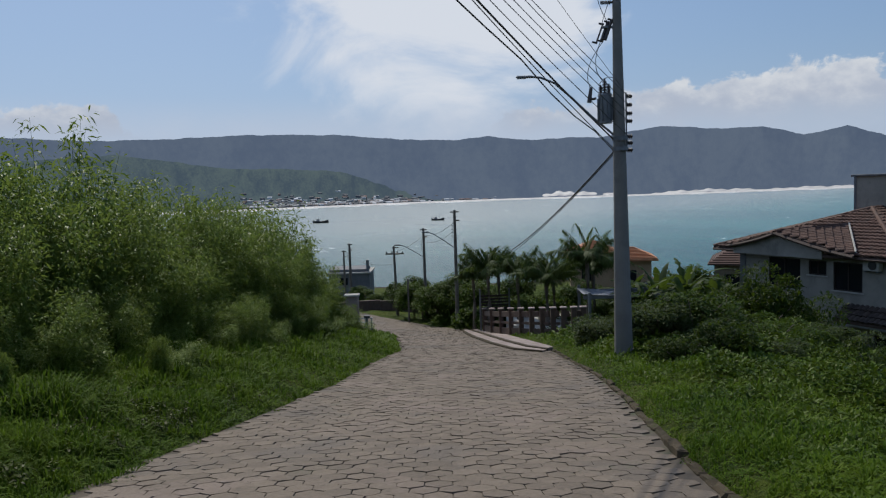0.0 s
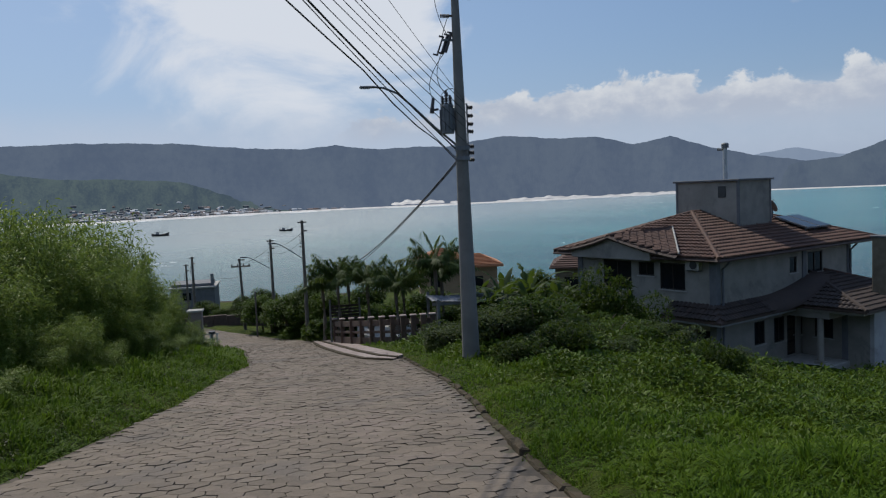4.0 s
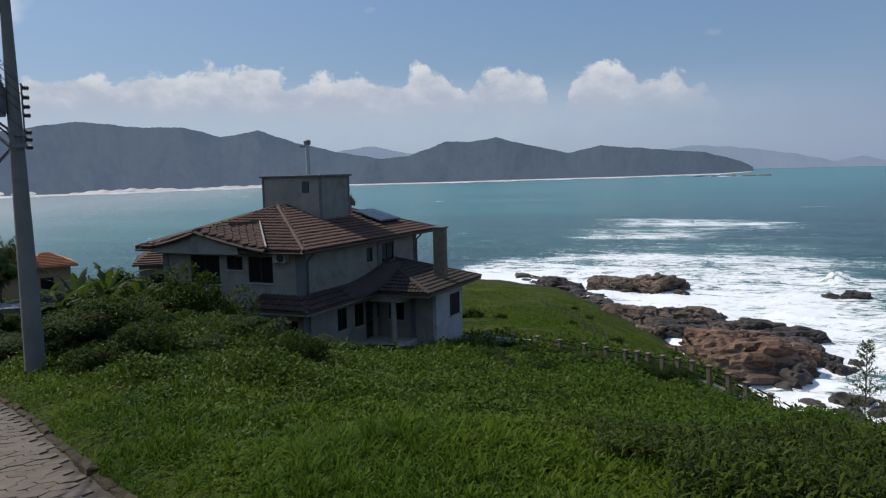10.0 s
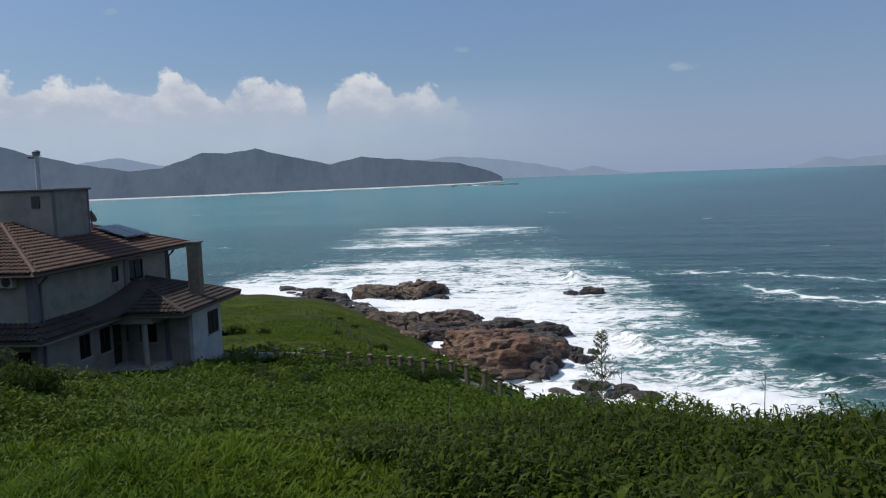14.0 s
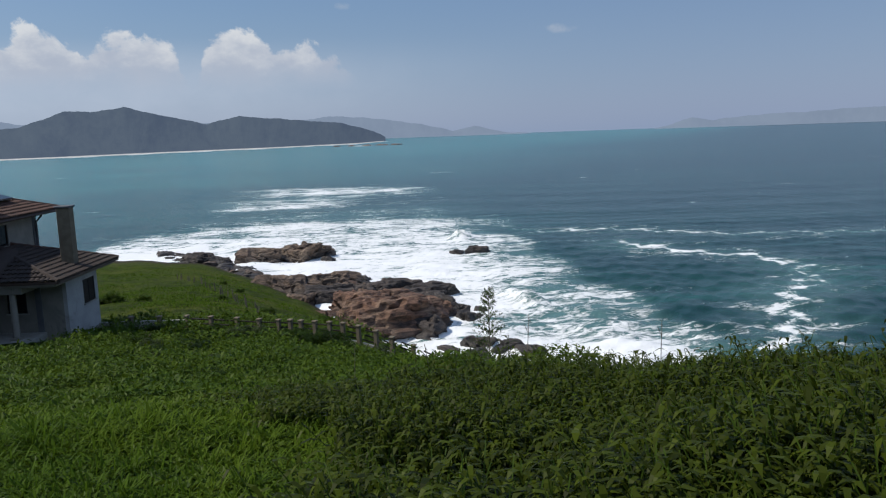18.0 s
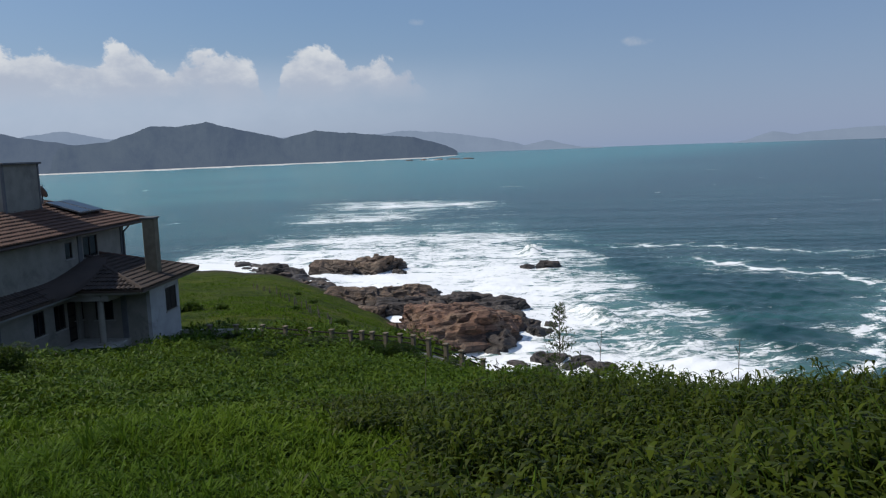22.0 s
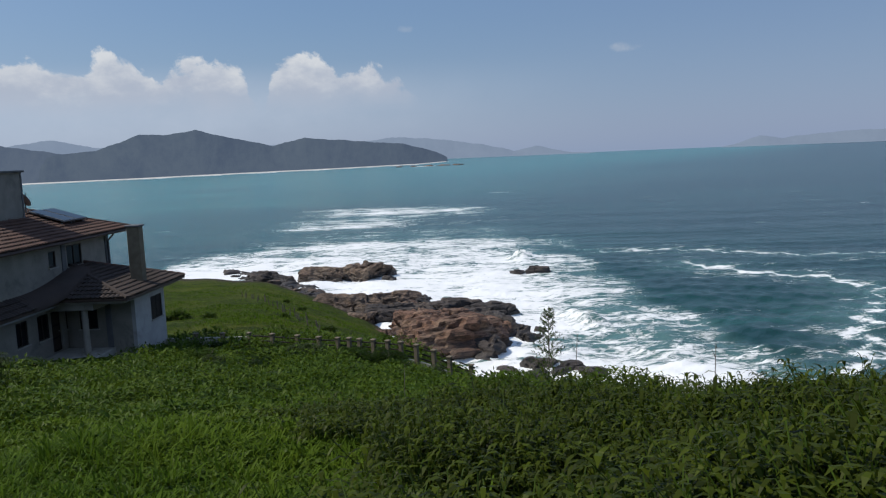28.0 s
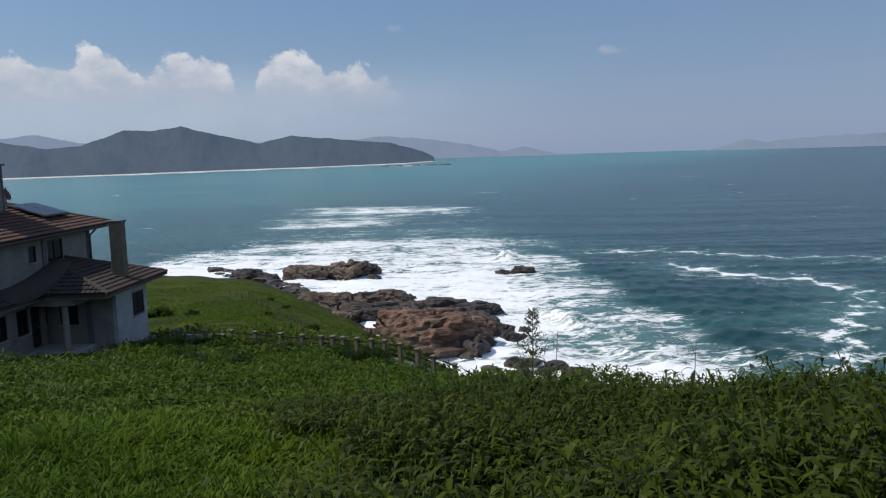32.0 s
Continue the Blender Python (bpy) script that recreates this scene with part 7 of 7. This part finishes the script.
L_BUSHY = leafy("creeper leaves", (0.020, 0.048, 0.004), (0.085, 0.142, 0.010), (0.110, 0.160, 0.012), 0.20, 0.5, gloss=0.08)
def build_field():
    """Rough tufts over the open field above the rocks."""
    rnd = np.random.default_rng(29)
    x, y, r = polar_points(90000, rnd, 36, 150, 36, 66)
    z = land(x, y)
    clump = value_noise(x * 0.22, y * 0.22, 6) * 0.6 + value_noise(x * 0.7, y * 0.7, 7) * 0.4
    keep = off_house(x, y) & (z > -16.0) & (rnd.random(len(x)) < smooth(0.25, 0.62, clump)) & (r < coast_at(np.degrees(np.arctan2(x, y))) - 4)
    x, y, z, c = x[keep], y[keep], z[keep], clump[keep]
    m = len(x)
    ln = (0.12 + 0.22 * c) * rnd.uniform(0.6, 1.3, m)
    v, f = quick_leaves(np.stack([x, y, z - 0.03], 1), rnd.uniform(0, math.tau, m), rnd.normal(0.75, 0.4, m), ln, ln * 0.35)
    tagged(raw("field_grass", v, f, L_GRASS), "rough tufts of grass in the open field", "grass", kind="stuff")


build_grass()
build_field()
build_creepers()
build_weeds()


def bush_mesh(name, rnd, n, rx, h, size, mat, lobes=15, through=0.8):
    """A dense shrub of overlapping leafy lobes with an uneven outline."""
    lc = np.stack([rnd.normal(0, 0.5, lobes) * rx, rnd.normal(0, 0.5, lobes) * rx, rnd.uniform(0.25, 0.8, lobes) * h], 1)
    lr = rnd.uniform(0.2, 0.5, lobes) * rx
    k = rnd.integers(0, lobes, n)
    d = rnd.normal(0, 1, (n, 3))
    d /= np.linalg.norm(d, axis=1)[:, None]
    p = lc[k] + d * (lr[k] * rnd.uniform(through, 1.06, n) ** 0.5)[:, None] * np.array([1, 1, 0.8])
    p = p[p[:, 2] > -0.1]
    m = len(p)
    s = size * rnd.uniform(0.6, 1.4, m)
    v, f = quick_leaves(p, rnd.uniform(0, math.tau, m), rnd.normal(0.15, 0.55, m), s, s * rnd.uniform(0.35, 0.6, m))
    return v, f


def twigs(parent, rnd, rx, h, n=9, r=0.03, mat=None):
    bm = bmesh.new()
    for i in range(n):
        a = i / n * math.tau + rnd.uniform(-0.3, 0.3)
        q = Vector((math.cos(a) * rx * 0.6, math.sin(a) * rx * 0.6, h * rnd.uniform(0.55, 0.9)))
        tube(bm, [(0, 0, -0.15), q * 0.45 + Vector((0, 0, h * 0.1)), q], r, 5, 0.35)
    part("branching", bm, mat or M_BARK, parent)


def make_bush(name, seed, n, rx, h, size, mat, label, category="bush", group="shrubs"):
    rnd = np.random.default_rng(seed)
    b = empty(name, pose(0, 0, -50), label=label, category=category, group=group)
    v, f = bush_mesh(name, rnd, n, rx, h, size, mat)
    raw("foliage", v, f, mat, b)
    twigs(b, rnd, rx, h)
    return b


def spread(kinds, places, rnd):
    """Copies of some plants at places (x, y, scale), turned at random; the first of each kind is moved there itself."""
    used = set()
    for i, (x, y, s, *sz) in enumerate(places):
        k = kinds[i % len(kinds)]
        m = pose(x, y, land1(x, y) - 0.05, 0, 0, rnd.uniform(0, 360)) @ Matrix.Diagonal((s, s, s * (sz[0] if sz else 0.9), 1))
        if id(k) in used:
            c = copy_thing(k, m)
            c.matrix_basis = m
        else:
            k.matrix_basis = m
            used.add(id(k))


# shrubs on the bank between the pole and the house
rnd0 = random.Random(31)
shrubs = [make_bush("shrub", 41, 6500, 1.1, 1.25, 0.105, L_GREY, "grey-green leafy shrub on the grassy bank"),
          make_bush("shrub", 42, 6500, 1.1, 1.25, 0.10, L_DARK, "dense dark green shrub on the grassy bank"),
          make_bush("shrub", 43, 6500, 1.1, 1.2, 0.10, L_BUSH, "fresh green shrub covered in creepers")]
spread(shrubs, [(5.7, 20.7, 0.9), (6.9, 21.6, 1.25), (8.0, 23.0, 1.25), (6.0, 22.6, 1.1), (9.8, 25.4, 1.35), (9.4, 23.2, 1.1), (7.2, 24.2, 1.3), (12.6, 28.6, 1.4, 1.25), (10.6, 23.6, 1.0),
                (11.2, 27.6, 1.4, 1.2), (9.6, 17.2, 0.75, 0.75), (8.2, 19.6, 0.9), (10.0, 20.2, 0.8), (13.6, 30.6, 1.5, 1.2), (12.2, 24.8, 1.0), (4.9, 24.2, 0.85), (14.2, 27.4, 1.0), (15.0, 30.0, 1.3),
                (5.3, 26.0, 0.9), (16.2, 28.2, 0.8), (7.6, 17.6, 0.6), (6.6, 18.6, 0.7), (18.5, 27.5, 0.55), (13.5, 22.5, 0.55), (17, 24.5, 0.5), (21, 26, 0.55), (26, 26.5, 0.7), (29, 23.5, 0.8), (30.5, 21.5, 0.9),
                (27.5, 22.5, 0.6), (24, 24, 0.5), (31.5, 19.5, 0.8), (22.5, 20.5, 0.45), (19, 19, 0.45), (15.5, 17.5, 0.45), (25, 17.5, 0.6), (28.5, 16.0, 0.7), (6.6, 15.6, 0.5, 0.6), (8.2, 14.2, 0.55, 0.6), (7.4, 17.0, 0.6, 0.7), (9.0, 15.2, 0.6, 0.65), (11, 16, 0.6, 0.7), (10.6, 18.5, 0.7, 0.7), (12.6, 19.2, 0.7, 0.7), (7.6, 12.4, 0.45, 0.6), (9.6, 12.2, 0.5, 0.55), (14.5, 20.5, 0.7, 0.6), (16.5, 21.5, 0.6, 0.6), (12, 13.8, 0.5, 0.55), (14.2, 15.4, 0.55, 0.5), (18.5, 22.8, 0.6, 0.6), (20, 17.5, 0.6, 0.5)], rnd0)
dark = make_bush("shrub", 45, 6500, 1.0, 1.25, 0.10, L_DEEP, "dark dense shrub standing alone on the slope")
spread([dark], [(10.3, 25.0, 1.5, 1.45), (11.4, 25.4, 1.4, 1.3), (9.4, 25.4, 1.3, 1.3), (7.9, 14.0, 0.65, 1.45), (8.3, 13.5, 0.55, 1.2), (6.3, 17.4, 0.9, 0.95), (5.2, 17.0, 0.65, 0.95), (32.0, 21.0, 1.15, 0.8), (31.2, 22.4, 0.8), (31.6, 27.2, 0.6, 0.7), (32.2, 24.6, 0.6, 0.7), (30.6, 29.8, 0.6, 0.7), (11.4, 17.6, 0.5, 0.7), (16.5, 24.0, 0.6, 0.7), (13.4, 11.6, 0.45, 0.6), (20.5, 21.0, 0.7, 0.6), (24.5, 22.0, 0.8, 0.6), (27.5, 25.0, 0.8, 0.7)], rnd0)
low = [make_bush("field_bush", 51, 1500, 1.0, 1.0, 0.22, L_BUSH, "small round bush in the open field", group="field bushes")]
spread(low, [(45, 45.5, 0.5), (43.6, 47.5, 0.8), (42.6, 48.6, 0.7), (51, 43, 0.4), (62, 50, 0.4), (58, 37, 0.7), (60.5, 35, 0.8), (62, 33, 0.7), (48, 36, 0.5), (68, 57, 0.4), (57, 29, 0.7), (55, 24, 0.8), (59.5, 38.6, 0.8)], rnd0)


# tall canes on the left bank
def make_cane_clump(seed, height, label):
    rnd = np.random.default_rng(seed)
    c = empty("cane_clump", pose(0, 0, -50), label=label, category="shrub", group="canes along the left bank")
    bm = bmesh.new()
    pos, yaw, pit, ln = [], [], [], []
    for i in range(16):
        a, rr_ = rnd.uniform(0, math.tau), 0.62 * math.sqrt(rnd.random())
        h = height * rnd.uniform(0.62, 1.0)
        b = np.array([math.cos(a) * rr_, math.sin(a) * rr_, -0.1])
        lean = np.array([math.cos(a), math.sin(a)]) * rnd.uniform(0.02, 0.2) * h
        pts = [b + np.array([lean[0] * t * t, lean[1] * t * t, h * t]) for t in (0, 0.3, 0.6, 0.85, 1.0)]
        tube(bm, pts, 0.011, 5, 0.3)
        n = 150
        t = rnd.uniform(0.03, 1.0, n) ** 0.72
        p = b + np.stack([lean[0] * t * t, lean[1] * t * t, h * t], 1)
        y0 = rnd.uniform(0, math.tau, n)
        out = rnd.uniform(0.0, 0.6, n) * (1.1 - 0.6 * t)
        p = p + np.stack([np.cos(y0) * out, np.sin(y0) * out, out * 0.35], 1)
        pos.append(p), yaw.append(y0 + rnd.normal(0, 0.7, n)), pit.append(rnd.normal(0.25, 0.5, n)), ln.append(rnd.uniform(0.12, 0.29, n))
    tagged(part("stem", bm, L_BAMBOO, c), kind="stuff")
    pos, yaw, pit, ln = (np.concatenate(q) for q in (pos, yaw, pit, ln))
    v, f = quick_leaves(pos, yaw, pit, ln, ln * rnd.uniform(0.18, 0.29, len(ln)), 0.3)
    raw("foliage", v, f, L_BAMBOO, c)
    return c


canes = [make_cane_clump(61 + i, 3.7 + 0.3 * (i % 3), "tall feathery clump of leafy green canes on the bank") for i in range(5)]
# how high the thicket stands, as the bearing and the elevation of its top from the road's crown
TOP_AZ = [-60, -29.4, -26.1, -24.5, -22.9, -19.3, -15.6, -11.7, -9.4, -7.8]
TOP_EL = [3.2, 3.2, 3.3, 2.1, 1.2, 0.2, -0.7, -1.8, -3.4, -5.2]
places = []
for row, (off, step, share) in enumerate(((2.4, 1.3, 0.22), (2.9, 0.85, 0.40), (3.6, 0.9, 0.68), (4.5, 1.0, 0.90), (5.6, 1.3, 0.98), (7.0, 1.7, 1.0))):
    y = 3.0 + 0.4 * row if row > 1 else 9.0 + row
    while y < 34.5:
        o = off + 0.35 * math.sin(y * 0.9 + row) - 1.2 * smooth(26, 40, np.array([y]))[0]
        x = float(np.interp(y, ROAD_Y, ROAD_L)) - o + rnd0.uniform(-0.3, 0.3)
        yy = y + rnd0.uniform(-0.35, 0.35)
        tall = 1.6 + math.hypot(x, yy) * math.tan(radians(float(np.interp(math.degrees(math.atan2(x, yy)), TOP_AZ, TOP_EL)))) - land1(x, yy)
        up = max(0.15, tall / 3.45 * share * rnd0.uniform(0.82, 1.06))
        wide = max(0.34, up * rnd0.uniform(0.75, 1.0))
        places.append((x, yy, wide, up / wide))
        y += step
spread(canes, places, rnd0)
spread([make_cane_clump(71, 1.3, "young cane seedling in the grass")], [(-4.75, 12.6, 0.22, 3.0), (-5.3, 9.0, 0.2, 2.6), (-5.6, 11.0, 0.2, 2.6)], rnd0)


# trees down the street
def make_tree(seed, h, spread_r, n, size, mat, label, lobes=26):
    rnd = np.random.default_rng(seed)
    t = empty("tree", pose(0, 0, -50), label=label, category="tree", group="street trees")
    bm = bmesh.new()
    tube(bm, [(0, 0, -0.3), (0.05, 0.03, h * 0.25), (-0.05, 0.05, h * 0.5), (0.0, 0, h * 0.7)], 0.16, 8, 0.4)
    part("trunk", bm, M_BARK, t)
    lc = []
    for i in range(lobes):
        a, rr_ = rnd.uniform(0, math.tau), spread_r * math.sqrt(rnd.random())
        lc.append((math.cos(a) * rr_, math.sin(a) * rr_, h * (0.42 + 0.55 * rnd.random() * (1 - 0.45 * rr_ / spread_r))))
    lc = np.array(lc)
    bm = bmesh.new()
    for q in lc[::2]:
        tube(bm, [(0, 0, h * 0.35), Vector(q) * 0.55 + Vector((0, 0, h * 0.2)), q], 0.05, 5, 0.3)
    part("branching", bm, M_BARK, t)
    k = rnd.integers(0, lobes, n)
    d = rnd.normal(0, 1, (n, 3))
    d /= np.linalg.norm(d, axis=1)[:, None]
    p = lc[k] + d * (spread_r * 0.36 * rnd.uniform(0.3, 1.05, n) ** 0.5)[:, None] * np.array([1, 1, 0.75])
    s = size * rnd.uniform(0.6, 1.4, n)
    v, f = quick_leaves(p, rnd.uniform(0, math.tau, n), rnd.normal(0.1, 0.55, n), s, s * rnd.uniform(0.4, 0.6, n))
    raw("crown", v, f, mat, t)
    return t


trees = [make_tree(81, 4.0, 1.7, 8000, 0.17, L_DARK, "dense dark green tree beside the street"), make_tree(82, 3.4, 1.8, 8000, 0.17, L_BUSH, "leafy green tree beside the street")]
spread(trees, [(-10.4, 15.8, 1.02), (-1.9, 61.5, 1.05), (0.5, 54.8, 1.0), (-0.7, 56.6, 1.05), (-2.7, 64.5, 1.0), (-0.6, 58.5, 0.95), (1.6, 55.5, 1.1), (2.8, 52.5, 1.15), (0.4, 62, 1.0), (3.6, 58, 1.15), (4.6, 50.5, 1.0), (5.8, 46.5, 0.95), (7.6, 44.5, 0.95), (8.6, 50, 1.1), (11, 48, 1.0), (-8.5, 78, 0.75), (-5.5, 80, 0.7), (-13, 80, 0.8),
                (-2.6, 78, 0.75), (13.5, 52, 0.95), (16, 50, 0.9), (19, 52, 0.9), (0.5, 76, 0.85), (10.5, 58, 0.9), (21, 57, 0.9), (-10.5, 72.5, 0.6), (-16, 76, 0.8), (-6.9, 74.5, 0.5), (-3.4, 73.5, 0.5),
                (-9, 52, 0.9), (-8, 46, 0.85), (-10, 58, 1.0), (-13, 64, 1.0), (-7.6, 41.5, 0.9), (-10, 44, 1.0), (8.2, 40, 0.75), (16.5, 44, 0.95), (14, 43.5, 1.1), (16.5, 47, 1.15), (18.8, 48.5, 1.15), (12, 40.5, 1.1), (10.8, 39.5, 1.15), (12.8, 41.5, 1.25), (14, 43.2, 1.3)], rnd0)
spread([make_bush("hedge_bush", 55, 3000, 1.0, 1.1, 0.16, L_BUSH, "clipped green bush at the roadside", group="roadside bushes")],
       [(0.3, 53.5, 1.0), (-0.4, 56, 0.9), (1.6, 49.5, 0.9), (1.9, 47.4, 1.0), (-1.0, 58.2, 0.9), (2.4, 45.6, 0.9), (7.6, 31.4, 0.8), (-6.6, 40.5, 1.0), (-7, 43.2, 1.1), (8.5, 31.2, 1.1), (9.5, 30, 1.2), (10.6, 31.2, 1.2), (12, 33, 1.3), (14.6, 34.2, 1.2)], rnd0)


spread([make_bush("garden_bush", 57, 4200, 1.1, 1.3, 0.17, L_DARK, "dense dark bush under the palms", group="garden bushes")],
       [(2.9, 43.6, 1.1), (3.9, 42.4, 1.15), (4.9, 41.2, 1.2), (6.0, 40.4, 1.2), (7.0, 39.2, 1.1), (5.4, 43.6, 1.4, 1.2), (3.4, 46.4, 1.4, 1.2), (7.6, 42.0, 1.4, 1.1), (1.9, 47.8, 1.2), (8.4, 37.6, 1.1), (9.6, 39.4, 1.4), (7.2, 46, 1.6), (9.6, 44.5, 1.6), (11.8, 42, 1.5), (13.4, 40, 1.5), (9, 33.5, 1.5, 1.3), (10.5, 35, 1.7, 1.4), (12, 37, 1.8, 1.4), (13.6, 38.6, 1.8, 1.4)], rnd0)


# palms and bananas behind the garden fence
def frond(parent, rnd, root, a, lift, ln, mat, pairs=30, wide=0.58):
    """A feathered palm leaf: an arched rib with two rows of hanging leaflets."""
    d = np.array([math.cos(a), math.sin(a), 0])
    pts = []
    for i in range(9):
        t = i / 8
        pts.append(np.array(root) + d * ln * (t - 0.12 * t * t) * math.cos(lift * 0.8) + np.array([0, 0, ln * (math.sin(lift) * t - 0.38 * t * t)]))
    pts = np.array(pts)
    bm = bmesh.new()
    tube(bm, pts, 0.022, 4, 0.25)
    rib = part("frond", bm, mat, parent)
    t = np.linspace(0.12, 0.99, pairs)
    idx = t * 8
    lo = np.minimum(idx.astype(int), 7)
    base = pts[lo] + (pts[lo + 1] - pts[lo]) * (idx - lo)[:, None]
    ch = []
    for sgn in (-1, 1):
        yaw = a + sgn * (1.15 - 0.55 * t) + rnd.normal(0, 0.08, pairs)
        lf = wide * (np.sin(np.pi * (0.1 + 0.85 * t)) * 0.8 + 0.25) * rnd.uniform(0.85, 1.1, pairs)
        ch.append(quick_leaves(base, yaw, np.full(pairs, -0.25) + rnd.normal(0, 0.15, pairs), lf, np.full(pairs, 0.055), 0.45))
    v, f = merge(ch)
    tagged(raw("leaflet", v, f, mat, rib), kind="stuff")


def build_palm(x, y, crown, seed, ln=1.7):
    rnd = np.random.default_rng(seed)
    z = land1(x, y)
    p = empty("palm_tree", pose(x, y, z), label="young coconut palm with arching feathery fronds", category="palm", group="garden palms")
    h = crown - z
    bm = bmesh.new()
    tube(bm, [(0, 0, -0.2), (0.06, 0, h * 0.4), (0.02, 0.04, h * 0.75), (0, 0, h)], 0.13, 9, 0.65)
    part("trunk", bm, M_BARK, p)
    for i in range(26):
        frond(p, rnd, (0, 0, h - 0.1), i * 2.4 + rnd.uniform(-0.2, 0.2), rnd.uniform(0.25, 1.45), ln * rnd.uniform(0.8, 1.3), L_PALM)


for i, (x, y, c, ln) in enumerate(((2.3, 42.6, -2.75, 2.0), (3.7, 40.2, -2.75, 2.0), (4.9, 38.0, -2.85, 1.9), (6.6, 36.2, -1.75, 2.1), (3.0, 44.5, -2.9, 1.5), (5.6, 40.5, -2.9, 1.6), (7.5, 39.5, -2.6, 1.5), (1.6, 45.8, -3.4, 1.4))):
    build_palm(x, y, c, 90 + i, ln)


def build_banana(x, y, h, seed):
    rnd = np.random.default_rng(seed)
    b = empty("banana_plant", pose(x, y, land1(x, y)), label="banana plant with broad torn leaves", category="banana plant", group="banana plants")
    bm = bmesh.new()
    tube(bm, [(0, 0, -0.2), (0.03, 0, h * 0.3), (0, 0, h * 0.55)], 0.11, 8, 0.6)
    part("stem", bm, L_PALM, b)
    for i in range(11):
        a, lift, ln, w = i * 2.4 + rnd.uniform(-0.3, 0.3), rnd.uniform(0.3, 1.35), h * rnd.uniform(0.4, 0.6), 0.17
        d, s = Vector((math.cos(a), math.sin(a), 0)), Vector((-math.sin(a), math.cos(a), 0))
        bm = bmesh.new()
        prev = None
        for k in range(18):
            t = k / 17
            c = Vector((0, 0, h * 0.5)) + d * ln * t * math.cos(lift) + Vector((0, 0, ln * (math.sin(lift) * t - 0.45 * t * t)))
            ww = w * math.sin(math.pi * min(1, 0.08 + 0.92 * t)) ** 0.6 * rnd.choice((0.3, 0.75, 1.0, 1.05))
            row = [bm.verts.new(c + s * ww - Vector((0, 0, 0.3 * ww))), bm.verts.new(c), bm.verts.new(c - s * ww - Vector((0, 0, 0.3 * ww)))]
            if prev:
                bm.faces.new((prev[0], row[0], row[1], prev[1])), bm.faces.new((prev[1], row[1], row[2], prev[2]))
            prev = row
        part("leaf", bm, L_PALM if i % 4 else L_GREY, b)


for i, (x, y, h) in enumerate(((8.4, 32.9, 3.4), (9.3, 34.0, 3.9), (10.7, 34.6, 4.6), (11.6, 33.2, 3.6), (9.9, 32.2, 3.2), (12.6, 35.8, 4.0), (8.8, 36.5, 4.1), (10.0, 36.4, 4.2))):
    build_banana(x, y, h * 1.2, 120 + i)


def build_pine(x, y, h):
    """A small thin she-oak by the shore."""
    rnd = np.random.default_rng(77)
    z = land1(x, y)
    t = empty("she_oak", pose(x, y, z), label="small feathery she-oak leaning by the shore", category="tree")
    bm = bmesh.new()
    tube(bm, [(0, 0, -0.3), (0.05, 0, h * 0.4), (0.12, 0, h * 0.75), (0.22, 0, h)], 0.06, 7, 0.2)
    part("trunk", bm, M_BARK, t)
    bm = bmesh.new()
    pos, yaw = [], []
    for i in range(120):
        f = rnd.uniform(0.06, 0.98)
        a = rnd.uniform(0, math.tau)
        ln = (1.0 - f) * h * 0.26 + 0.2
        p = np.array([0.2 * f, 0, h * f])
        q = p + np.array([math.cos(a) * ln, math.sin(a) * ln, ln * rnd.uniform(0.35, 0.75)])
        tube(bm, [p, (p + q) / 2 + np.array([0, 0, 0.03]), q], 0.014, 4, 0.4)
        for g in np.linspace(0.25, 1.0, 12):
            pos.append(p + (q - p) * g), yaw.append(a + rnd.normal(0, 0.9))
    tagged(part("branching", bm, M_BARK, t), kind="stuff")
    pos, yaw = np.array(pos), np.array(yaw)
    n = len(pos)
    v, f = quick_leaves(pos, yaw, rnd.normal(0.5, 0.5, n), rnd.uniform(0.18, 0.38, n), np.full(n, 0.085), 0.1)
    tagged(raw("needle_foliage", v, f, L_DARK, t), kind="stuff")


build_pine(56.1, 21.2, -10.4 - land1(56.1, 21.2))
